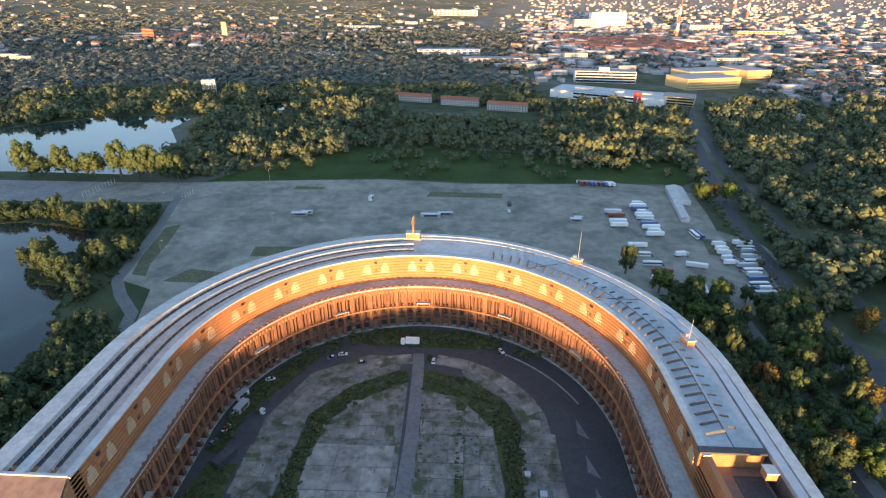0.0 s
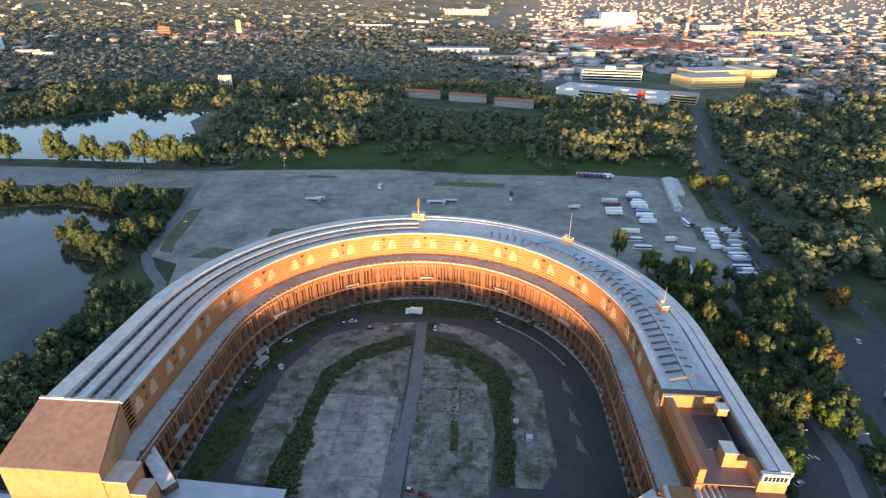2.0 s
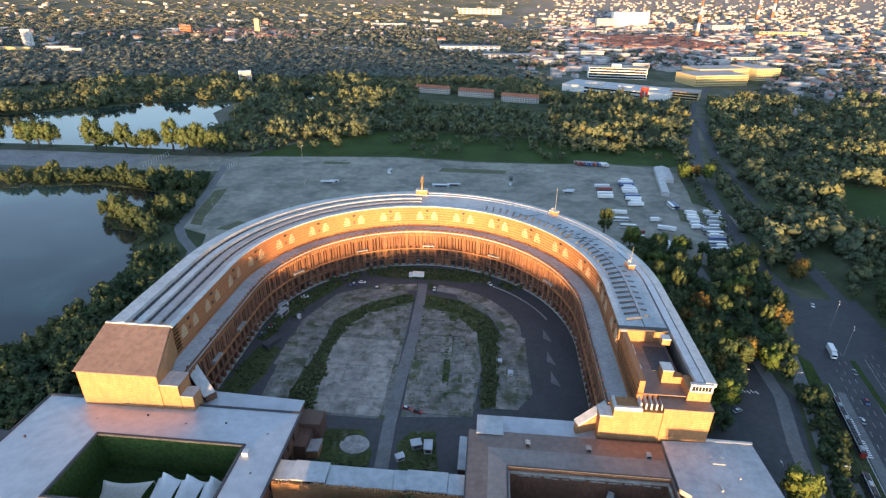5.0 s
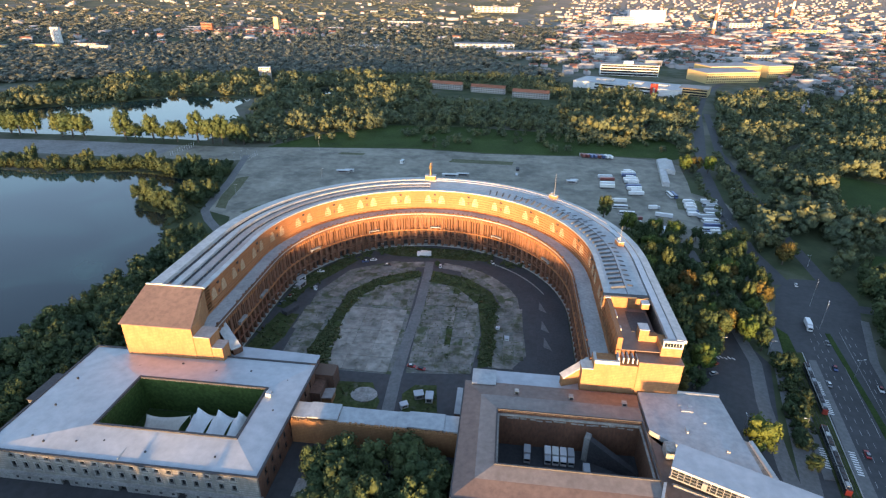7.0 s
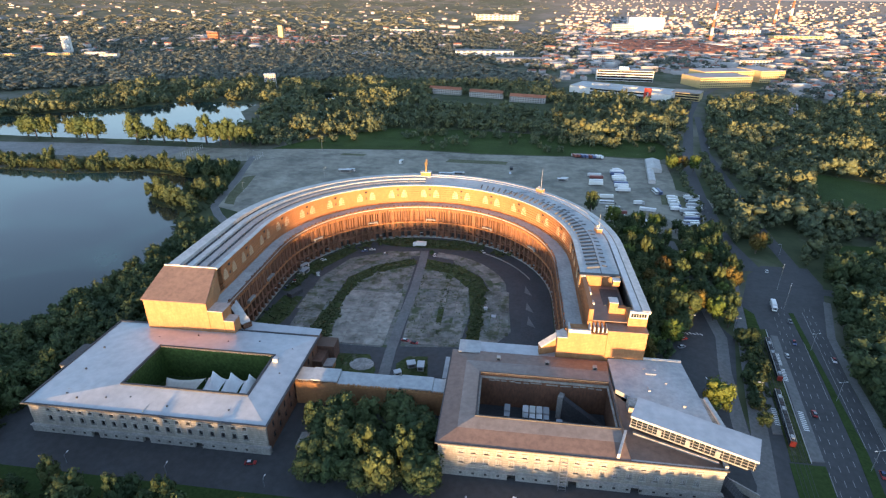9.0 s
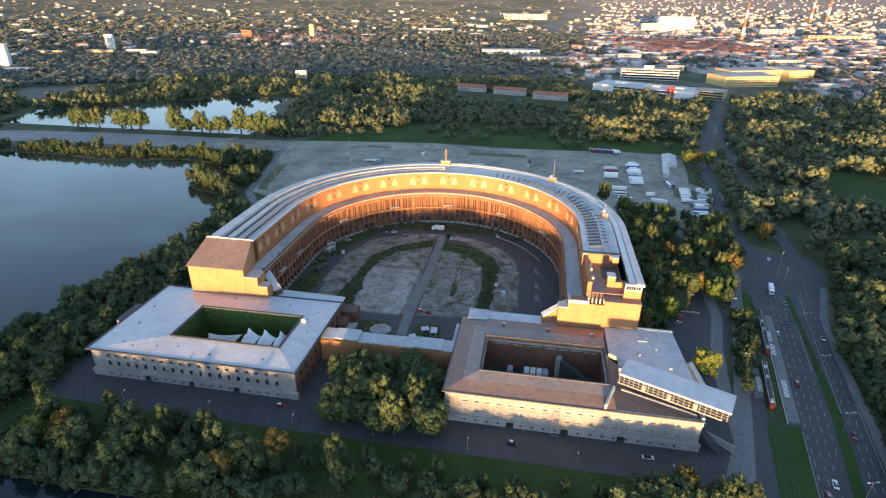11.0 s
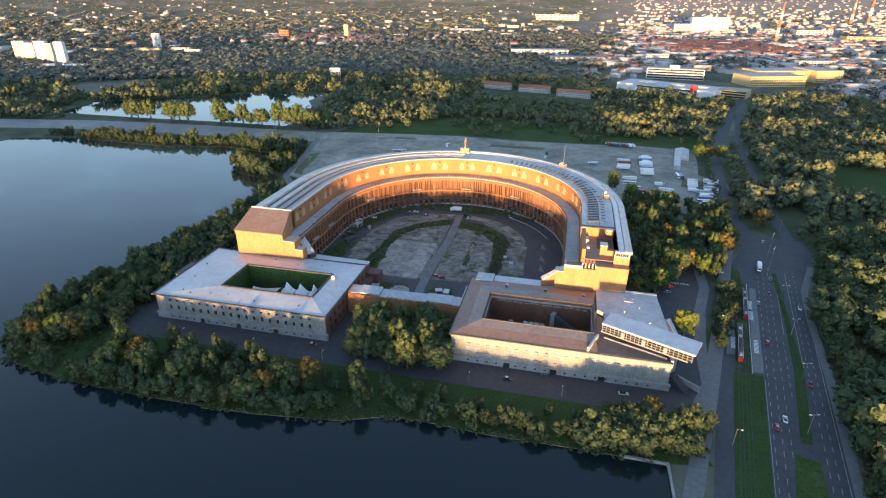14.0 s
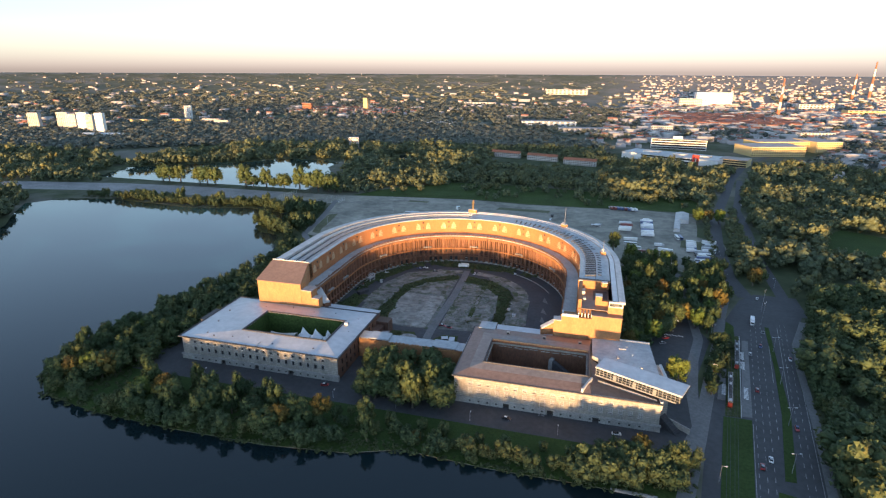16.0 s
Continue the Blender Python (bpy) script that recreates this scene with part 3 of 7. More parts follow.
def slab_field(poly, sx, sy, turn=0, z=0.24, drop=0.0):
    """Concrete slabs with open joints; some are missing or sunken."""
    xs, ys = [p[0] for p in poly], [p[1] for p in poly]
    y = min(ys) + sy / 2
    while y < max(ys):
        x = min(xs) + sx / 2
        while x < max(xs):
            if inside(x, y, poly) and rng.random() > drop:
                o = new("slab", SLAB_ME[(sx, sy)])
                o.parent = yard
                o.matrix_basis = pose(x + rng.uniform(-0.06, 0.06), y + rng.uniform(-0.06, 0.06), z + rng.uniform(0, 0.05), rng.uniform(-0.15, 0.15), rng.uniform(-0.15, 0.15), turn + rng.uniform(-0.5, 0.5))
            x += sx
        y += sy


SLAB_ME = {}
for size, mat in (((11.3, 11.2), SLAB_PALE), ((7.6, 7.8), SLAB), ((5.2, 8.0), SLAB), ((6.2, 7.4), SLAB)):
    me = bpy.data.meshes.new("slab")
    a, b = size[0] / 2 - 0.1, size[1] / 2 - 0.1
    bm = bmesh.new()
    prism([(-a, -b + 0.3), (-a + 0.3, -b), (a, -b), (a, b - 0.35), (a - 0.25, b), (-a, b)], -0.1, 0.12, bm)
    bm.to_mesh(me)
    me.materials.append(mat)
    SLAB_ME[size] = me
GREEN_W = [(-35, 80), (-49, 80), (-50, 92), (-48, 108), (-46, 128), (-45, 151), (-31, 170), (-10, 182), (-5, 181), (-5, 174), (-22, 163), (-35, 149), (-39, 131), (-39, 108), (-38, 91)]
GREEN_E = [(1, 184), (25, 177), (41, 161), (46, 146), (46, 120), (44, 90), (37, 87), (37.5, 115), (34, 145), (20, 164), (2, 169)]
for pts in ([(-38, 77), (-3, 77), (-5, 174), (-22, 164), (-35, 150), (-39, 131)], [(-62, 84), (-48, 83), (-47, 108), (-46, 150), (-31, 170), (-10, 183), (-9, 193), (-26, 194), (-52, 178), (-64, 147), (-63, 110)],
            [(3, 79), (34, 82), (37, 115), (34, 145), (20, 165), (1, 169)], [(42, 88), (54, 89), (61, 100), (60, 118), (57, 156), (50, 170), (34, 187), (19, 192), (21, 180), (40, 164), (46, 150), (45, 116)]):
    structure("pavement", sheet(pts, 0.2), UNDER, "broken weedy concrete under the slabs", "pavement")
slab_field([(-39, 78), (-4, 78), (-4, 136), (-40, 136)], 11.3, 11.2, 1.0)
slab_field([(-38, 137), (-5, 137), (-6, 168), (-20, 164), (-33, 150)], 7.6, 7.8, 1.5, drop=0.06)
slab_field([(-62, 84), (-48, 84), (-47, 134), (-65, 136), (-63, 108)], 5.2, 8.0, -3, drop=0.1)
slab_field([(4, 82), (34, 82), (36, 115), (33, 146), (20, 163), (3, 168)], 6.2, 7.4, 1, drop=0.16)
slab_field([(44, 88), (54, 89), (60, 100), (59, 118), (56, 152), (47, 152)], 5.2, 8.0, -1, drop=0.08)
for a in np.linspace(0.42, 2.95, 22):
    if abs(a - 1.6) > 0.12:
        o = new("slab", SLAB_ME[(7.6, 7.8)])
        o.parent = yard
        o.matrix_basis = pose(C[0] + 55 * math.cos(a), C[1] + 55 * math.sin(a), 0.24 + rng.uniform(0, 0.04), 0, 0, math.degrees(a) - 90 + rng.uniform(-4, 4))
for x, y in ((69, 150), (69.5, 130), (70, 114)):
    structure("pavement", sheet([(x, y - 5), (x + 4.5, y - 8), (x + 0.8, y + 4)], 0.18), LANE, "pale concrete wedge let into the asphalt", "pavement")
for pts, words in ((GREEN_W, "overgrown green strip between the slabs"), (GREEN_E, "overgrown green strip with shrubs"),
                   ([(18.6, 92), (21.6, 92), (22, 160), (18, 164)], "weedy strip between the slabs"),
                   ([(-84, 78), (-72, 78), (-66, 100), (-66, 122), (-78, 122)], "rough grass by the inner wall"),
                   ([(-28, 202), (28, 201), (42, 206), (24, 217), (-22, 218), (-46, 208)], "rough grass under the inner wall"),
                   ([(-82, 128), (-75, 126), (-72, 150), (-60, 172), (-50, 192), (-60, 194), (-78, 165)], "rough grass by the inner wall"),
                   ([(-28, 44), (-6, 44), (-5, 58), (-11, 70), (-27, 69)], "round lawn behind the link building"),
                   ([(8, 44), (24, 44), (21, 57), (19, 72), (9, 71), (4, 64)], "lawn behind the link building")):
    structure("grass", sheet(pts, 0.3), WEEDS, words)
structure("pavement", prism([(-13 + 6.2 * math.cos(a), 61.5 + 5 * math.sin(a)) for a in np.linspace(0, 6.1, 14)], 0.1, 0.5), CONCRETE, "round ruined concrete basin on the lawn", "pavement")


# ---- the horseshoe hall ----
def stations(r, yr, yl, step=3.2, a0=0.0, a1=math.pi):
    """Points along the horseshoe at a radius: (x, y, outward angle)."""
    out = []
    if yr is not None:
        out += [(C[0] + r, y, 0.0) for y in np.linspace(yr, C[1], max(2, int((C[1] - yr) / 8)))[:-1]]
    n = max(3, int((a1 - a0) * 100 / step))
    out += [(C[0] + r * math.cos(a), C[1] + r * math.sin(a), a) for a in np.linspace(a0, a1, n)]
    if yl is not None:
        out += [(C[0] - r, y, math.pi) for y in np.linspace(C[1], yl, max(2, int((C[1] - yl) / 8)))[1:]]
    return out


def ring(r0, r1, z0, z1, yr=62, yl=62, a0=0.0, a1=math.pi, z1b=None):
    """A solid band of the horseshoe between two radii; z1b: its outer top, where that differs."""
    z1b = z1 if z1b is None else z1b
    bm = bmesh.new()
    rows = []
    for (x, y, a) in stations(100, yr, yl, 3.0, a0, a1):
        bx, by = x - 100 * math.cos(a), y - 100 * math.sin(a)
        if abs(a) < 1e-9 or abs(a - math.pi) < 1e-9:
            bx = C[0]
        p = [(bx + r * math.cos(a), by + r * math.sin(a)) for r in (r0, r1)]
        rows.append([bm.verts.new((*p[0], z0)), bm.verts.new((*p[1], z0)), bm.verts.new((*p[1], z1b)), bm.verts.new((*p[0], z1))])
    for a, b in zip(rows, rows[1:]):
        for i in range(4):
            bm.faces.new((a[i], a[(i + 1) % 4], b[(i + 1) % 4], b[i]))
    bm.faces.new(rows[0]), bm.faces.new(rows[-1][::-1])
    return bm


def along(r, spacing, yr, yl):
    """Evenly spaced places along the horseshoe: x, y, turn of a piece whose y points outward."""
    la, lb = C[1] - yr, C[1] - yl
    total = la + math.pi * r + lb
    n = int(total / spacing)
    for i in range(n):
        s = (i + 0.5) * total / n
        if s < la:
            yield C[0] + r, yr + s, -90.0
        elif s < la + math.pi * r:
            a = (s - la) / r
            yield C[0] + r * math.cos(a), C[1] + r * math.sin(a), math.degrees(a) - 90
        else:
            yield C[0] - r, C[1] - (s - la - math.pi * r), 90.0


def spread(name, me, parent, r, spacing, yr, yl, z, jitter=0.0, skip=0.0, label=""):
    for x, y, turn in along(r, spacing, yr, yl):
        if rng.random() < skip:
            continue
        o = new(name, me)
        o.parent = parent
        o.matrix_basis = pose(x, y, z + rng.uniform(-jitter, jitter), 0, 0, turn)
        tagged(o, label)


def shared(name, bm, material):
    me = bpy.data.meshes.new(name)
    bmesh.ops.recalc_face_normals(bm, faces=bm.faces)
    bm.to_mesh(me)
    bm.free()
    me.materials.append(material)
    return me


hall = thing("horseshoe_hall", "vast unfinished horseshoe brick hall with sheet metal roofs", "hall")
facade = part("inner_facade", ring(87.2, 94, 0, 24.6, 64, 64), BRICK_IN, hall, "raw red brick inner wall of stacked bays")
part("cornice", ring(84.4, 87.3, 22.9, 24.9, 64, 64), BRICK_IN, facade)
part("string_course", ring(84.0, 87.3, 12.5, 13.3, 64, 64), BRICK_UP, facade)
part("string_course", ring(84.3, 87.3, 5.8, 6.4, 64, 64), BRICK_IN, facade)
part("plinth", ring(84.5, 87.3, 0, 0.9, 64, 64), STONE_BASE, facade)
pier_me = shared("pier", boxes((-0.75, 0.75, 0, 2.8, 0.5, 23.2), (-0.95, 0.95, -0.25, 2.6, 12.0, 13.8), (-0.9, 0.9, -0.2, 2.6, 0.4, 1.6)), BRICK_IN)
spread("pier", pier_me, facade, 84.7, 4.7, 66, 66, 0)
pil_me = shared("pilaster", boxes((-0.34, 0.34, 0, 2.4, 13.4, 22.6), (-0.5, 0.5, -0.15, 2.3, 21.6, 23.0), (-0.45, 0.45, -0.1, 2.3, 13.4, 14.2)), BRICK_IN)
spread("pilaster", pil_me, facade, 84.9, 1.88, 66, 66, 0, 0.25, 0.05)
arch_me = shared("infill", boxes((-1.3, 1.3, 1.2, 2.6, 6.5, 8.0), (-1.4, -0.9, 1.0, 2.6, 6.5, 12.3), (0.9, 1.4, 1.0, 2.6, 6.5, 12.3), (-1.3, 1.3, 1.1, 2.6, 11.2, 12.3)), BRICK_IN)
spread("infill", arch_me, facade, 84.9, 2.35, 66, 66, 0, 0.0, 0.3)
door_me = shared("doorway", boxes((-1.3, 1.3, 2.2, 2.42, 0.9, 4.2)), DARK)
spread("doorway", door_me, facade, 84.8, 4.7, 68.3, 63.6, 0, 0, 0.4)
# dark panels for small windows; they also put shade into the recesses
recess_me = shared("window", boxes((-0.62, 0.62, 2.1, 2.38, 0, 2.3), (-0.4, 0.4, 2.1, 2.38, 2.3, 2.8)), DARK)
spread("window", recess_me, facade, 84.9, 2.35, 66, 66, 8.3, 0.15, 0.3)
# upper slots: dark panels that stand in for shade between the pilasters
shade_slot_me = shared("window", boxes((-0.42, 0.42, 2.0, 2.36, 0, 3.6), (-0.26, 0.26, 2.0, 2.36, 3.6, 4.0)), DARK)
spread("window", shade_slot_me, facade, 84.9, 3.76, 67, 67, 15.6, 0.3, 0.35)
corbel_me = shared("corbel", boxes((-0.3, 0.3, -0.35, 0.6, 0, 1.5), (-0.42, 0.42, -0.55, 0.6, 0.9, 1.5)), BRICK_UP)
spread("corbel", corbel_me, facade, 84.4, 1.88, 66, 66, 22.0, 0.2, 0.12)
sill_me = shared("sill", boxes((-0.9, 0.9, -0.3, 0.6, 0, 0.35)), CONCRETE)
spread("sill", sill_me, facade, 84.6, 6.2, 70, 120, 3.9, 0.4, 0.62, "pale concrete ledge")
portal_me = shared("portal", boxes((-3.6, 3.6, -1.2, 0.6, 14.8, 15.5), (-3.6, -3.2, -0.9, 0.6, 13.6, 14.8), (3.2, 3.6, -0.9, 0.6, 13.6, 14.8)), CONCRETE)
for a in (31, 61, 91.6, 121.4, 152.5):
    o = new("portal", portal_me)
    o.parent = facade
    o.matrix_basis = pose(C[0] + 84.3 * math.cos(radians(a)), C[1] + 84.3 * math.sin(radians(a)), 0, 0, 0, a - 90)
    tagged(o, "pale concrete balcony slab of a portal")
for y in (118, 92):
    o = new("portal", portal_me)
    o.parent = facade
    o.matrix_basis = pose(C[0] - 84.3, y, 0, 0, 0, 90)
terrace = part("terrace", ring(84.2, 94.2, 24.6, 25.15, 64, 64), TERRACE, hall, "long grey open terrace with a low parapet")
part("parapet", ring(84.2, 84.9, 25.15, 25.8, 64, 64), BRICK_IN, terrace)
block_me = shared("parapet_block", boxes((-0.45, 0.45, -0.2, 0.5, 0, 0.8)), BRICK_IN)
spread("parapet_block", block_me, terrace, 84.5, 3.3, 66, 66, 25.75, 0.15, 0.25)
part("kerb", ring(93.1, 93.9, 25.15, 25.75, 64, 64), BRICK_UP, terrace)
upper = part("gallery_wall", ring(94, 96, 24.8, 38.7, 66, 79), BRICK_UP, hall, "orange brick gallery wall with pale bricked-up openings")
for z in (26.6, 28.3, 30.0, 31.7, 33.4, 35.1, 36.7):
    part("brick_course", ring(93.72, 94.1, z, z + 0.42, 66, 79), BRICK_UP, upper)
part("coping", ring(93.5, 96, 38.5, 39.05, 98, 80), COPING, upper)
rows = [(0, 4.5, 2.3), (1.2, 4.4, 2.1), (2.4, 4.0, 1.6), (3.6, 3.2, 1.0), (4.8, 1.9, 0.6)]
bmf = bmesh.new()
for z, w, _ in rows:
    box(bmf, -w / 2, w / 2, -0.42, 0.2, z, z + 1.0)
fan_me = shared("bricked_opening", bmf, BRICK_PALE)
hatch_me = shared("hatch", boxes((-0.75, 0.75, -0.5, 0.1, 0, 1.0), (-0.95, 0.95, -0.55, -0.3, 1.0, 1.25)), DARK)
niche_me = shared("niche", boxes((-0.55, 0.55, -0.45, 0.1, 0, 1.6)), BRICK_DARK)
bays = [(C[0] + 94 * math.cos(radians(a)), C[1] + 94 * math.sin(radians(a)), a - 90) for a in [92.6 + 14.8 * k for k in range(-6, 7)] if 0 <= a <= 180]
bays += [(C[0] - 94, y, 90) for y in (137, 113, 92)] + [(C[0] + 94, y, -90) for y in (134, 110)]
for x, y, turn in bays:
    m = pose(x, y, 0, 0, 0, turn)
    for me, name, u, z in ((fan_me, "bricked_opening", -4.8, 29.4), (fan_me, "bricked_opening", 4.8, 29.4), (hatch_me, "hatch", 0, 35.2), (niche_me, "niche", 0, 30.4)):
        o = new(name, me)
        o.parent = upper
        o.matrix_basis = m @ pose(u, 0, z)
        if me is fan_me:
            tagged(o, "pale bricked-up arched opening")
part("outer_wall", ring(117, 120.6, 0, 38.8, 70, 80), STONE, hall)
deck = part("roof_deck", ring(95.5, 118, 37.4, 38.2, 100, 80), GUTTER, hall)
SPLIT = radians(95)
west = dict(yr=None, yl=80, a0=SPLIT)
east = dict(yr=100, yl=None, a1=SPLIT)
roof_w = part("roof_band", ring(94.2, 98.9, 38, 38.95, **west), BAND_PINK, hall, "grey roof strip along the gallery")
part("roof_band", ring(101.2, 104.8, 38, 39.0, **west), BAND_PINK, hall, "brownish roof strip between gutters")
part("roof_band", ring(107.3, 111.0, 38, 39.5, **west, z1b=39.3), COPING, hall, "pale roof strip between gutters")
part("roof_band", ring(114.2, 121.2, 38, 40.0, **west, z1b=39.5), COPING, hall, "wide pale coping strip at the rim")
for r, z in ((99.7, 39.0), (105.9, 39.1), (112.2, 39.4)):
    rail = part("guard_rail", ring(r, r + 0.12, z + 0.9, z + 1.02, **west), STEEL, hall)
    post_me = shared("rail_post", boxes((-0.06, 0.06, 0, 0.12, -1.6, 1.0)), STEEL)
    for x, y, turn in along(r, 4.2, 137, 80):
        if math.atan2(y - C[1], x - C[0]) > SPLIT or y < C[1] and x < 0:
            o = new("rail_post", post_me)
            o.parent = rail
            o.matrix_basis = pose(x, y, z, 0, 0, turn)
part("roof_sheet", ring(94.2, 113.2, 38, 38.9, **east, z1b=39.2), ZINC_DARK, hall, "flat grey felted roof with low fins")
part("roof_band", ring(113.9, 116.9, 38, 39.5, yr=66, yl=None, a1=SPLIT), ZINC, hall, "pale metal strip beside the rim")
part("roof_band", ring(117.3, 121.2, 38, 39.8, yr=66, yl=None, a1=SPLIT, z1b=39.4), COPING, hall, "pale coping strip at the rim")
fin_me = shared("roof_fin", prism([(-0.2, 0), (0.45, 0.5), (0.45, 7.6), (-0.2, 7.1)], 0, [1.1, 0.1, 0.1, 1.1]), FIN)
small_me = shared("roof_fin", prism([(-0.12, 0), (0.4, 0.4), (0.4, 3.0), (-0.12, 2.7)], 0, [0.6, 0.08, 0.08, 0.6]), FIN)
for x, y, turn in along(97.2, 4.6, 104, 137):
    a = math.degrees(math.atan2(y - C[1], x - C[0]))
    if a < 72 and not 30 < a < 33:
        o = new("roof_fin", fin_me)
        o.parent = hall
        o.matrix_basis = pose(x, y, 38.85, 0, 0, turn + 16)
for x, y, turn in along(105.5, 5.2, 108, 137):
    a = math.degrees(math.atan2(y - C[1], x - C[0]))
    if a < 12 or 16 < a < 44:
        o = new("roof_fin", small_me)
        o.parent = hall
        o.matrix_basis = pose(x, y, 39.0, 0, 0, turn - 14)
part("expansion_joint", ring(104.0, 104.35, 38.6, 39.12, yr=101, yl=None, a1=radians(60)), GUTTER, hall)
for a, da in ((58, 7), (34, 6)):
    bm = bmesh.new()
    for k in range(6):
        a0, a1 = radians(a - k * da / 6), radians(a - (k + 1) * da / 6)
        r0, r1 = 95 + 3.0 * k, 95 + 3.0 * (k + 1)
        p, q = [(C[0] + r * math.cos(t), C[1] + r * math.sin(t)) for r, t in ((r0, a0), (r1, a1))]
        d = Vector((q[0] - p[0], q[1] - p[1]))
        box(bm, 0, d.length, -0.15, 0.15, 38.6, 39.3, Matrix.Translation((*p, 0)) @ Matrix.Rotation(math.atan2(d.y, d.x), 4, "Z"))
    part("expansion_joint", bm, GUTTER, hall)

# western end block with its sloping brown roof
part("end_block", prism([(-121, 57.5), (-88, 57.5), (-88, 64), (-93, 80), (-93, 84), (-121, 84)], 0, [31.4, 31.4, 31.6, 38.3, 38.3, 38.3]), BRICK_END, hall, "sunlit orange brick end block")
bm = bmesh.new()
v = [bm.verts.new(p) for p in ((-121.8, 57.0, 31.6), (-87.6, 57.0, 31.6), (-93.4, 80.2, 38.9), (-121.8, 80.2, 38.9))]
f = bm.faces.new(v)
for p in bmesh.ops.extrude_face_region(bm, geom=[f])["geom"]:
    if isinstance(p, bmesh.types.BMVert):
        p.co.z += 0.35
slope = part("sloping_roof", bm, BROWN_ROOF, hall, "sloping brown sheet metal roof of the end block")
part("ridge_cap", boxes((-121.8, -93, 79.8, 80.8, 38.9, 39.6)), COPING, slope)
part("stair_block", boxes((-88, -80.5, 57.8, 66, 0, 27.2)), BRICK_END, hall)
part("stair_block", boxes((-80.5, -75.5, 58, 64, 0, 22.0)), BRICK_END, hall)
part("flat_cap", boxes((-88.1, -80.2, 57.6, 66.2, 27.2, 27.6)), BAND_PINK, hall)
part("flat_cap", boxes((-80.6, -75.2, 57.8, 64.2, 22.0, 22.4)), BAND_PINK, hall)
chute = boxes((-9, 9, -2.4, 2.4, 0, 0.6))
bmesh.ops.transform(chute, verts=chute.verts, matrix=pose(-80.6, 72, 19.6, 0, 26, -38))
part("ramp", chute, COPING, hall, "pale inclined concrete ramp")
part("ramp_wall", prism([(-89, 76), (-86, 79.6), (-72.2, 69), (-75, 65.4)], 0, [23.2, 23.2, 15.3, 15.3]), BRICK_IN, hall)
# eastern end block with its open deck
part("end_block", boxes((103.5, 120.8, 60, 70, 0, 31.3)), BRICK_END, hall, "sunlit orange brick end block")
part("end_block", boxes((86, 103.5, 60.4, 68, 0, 29.0)), BRICK_END, hall, "sunlit orange brick end block")
part("stair_block", boxes((81.5, 86, 60.6, 66, 0, 25.6)), BRICK_END, hall)
part("flat_cap", boxes((81.2, 86.2, 60.4, 66.2, 25.6, 26.0)), COPING, hall)
part("flat_cap", boxes((103.3, 121, 59.8, 70.2, 31.3, 31.7)), BROWN_ROOF, hall)
part("parapet", boxes((86, 96, 60.2, 61.2, 29, 30.6), (86, 87, 61.2, 67, 29, 30.4)), COPING, hall)
part("deck_body", boxes((95, 113, 68, 100.5, 0, 32.6)), BRICK_IN, hall)
deck_e = part("open_deck", boxes((95, 113.6, 66, 100.5, 32.6, 33.0)), BROWN_ROOF, hall, "open brown roof deck in shade")
part("end_wall", boxes((94.2, 114, 99.6, 100.6, 33, 38.6)), BRICK_END, hall)
part("end_wall_cap", boxes((93.8, 114.2, 99.0, 101.6, 38.6, 39.3)), GUTTER, hall)
part("stair_tower", boxes((105.2, 109, 73, 78, 33, 38.6), (109, 113, 73, 76, 33, 36)), BRICK_END, hall, "small brick stair tower on the deck")
part("tower_cap", boxes((105, 109.2, 72.8, 78.2, 38.6, 38.9)), COPING, hall)
part("deck_hut", boxes((96.2, 99, 88, 94, 33, 35.2)), COPING, hall, "small pale roof hut")
part("deck_hut", boxes((98, 99.6, 80, 82.5, 33, 34)), COPING, hall)
# no real shaft: a flat dark sheet painted as the stair tower's shadow
part("shaft", boxes((103.8, 112.5, 80, 96, 33, 33.25)), GUTTER, hall)
for i in range(5):
    part("baffle", boxes((95.5 + i * 1.9, 96.1 + i * 1.9, 62, 66.5 - 0.3 * (i % 2), 29, 31.6)), COPING, hall)
part("rim_block", boxes((112.6, 121, 65.2, 74, 31.5, 36.5)), BRICK_END, hall)
part("rim_window", boxes((113.4, 120.2, 65.0, 65.3, 36.6, 38.6)), GLASS, hall)
part("rim_frame", boxes((112.8, 120.9, 64.8, 66.4, 38.6, 39.5), (112.8, 113.4, 64.9, 65.6, 36.2, 38.6), (120.2, 120.9, 64.9, 65.6, 36.2, 38.6), (112.8, 120.9, 64.8, 66, 36.0, 36.6)), COPING, hall)
for i in range(1, 6):
    part("glazing_bar", boxes((113.4 + i * 1.13, 113.55 + i * 1.13, 64.9, 65.4, 36.6, 38.6)), COPING, hall)
chute = boxes((-7, 7, -1.8, 1.8, 0, 0.5))
bmesh.ops.transform(chute, verts=chute.verts, matrix=pose(79.8, 66.5, 21.0, 0, -27, 22))
part("ramp", chute, COPING, hall, "pale inclined concrete ramp")
part("ramp_wall", prism([(86, 71), (86, 67), (74, 62.5), (73.5, 65)], 0, [23.4, 23.4, 17.4, 17.4]), BRICK_END, hall)
# low link wings between the hall's ends and the front buildings
part("link_wing", prism([(-88, 56), (-36, 60), (-36, 70.5), (-76, 72), (-88, 70)], 0, 12.4), BRICK_DARK, hall)
part("link_roof", prism([(-88.4, 56), (-35.6, 60), (-35.6, 71), (-76, 72.6), (-88, 70.4)], 12.4, 12.9), ZINC, hall, "flat pale metal roof of the link wing")
part("link_wing", boxes((-36, -27, 62, 70, 0, 9), (-36, -30, 52, 62, 0, 7)), BRICK_DARK, hall, "ruined brick stub of the link wing")
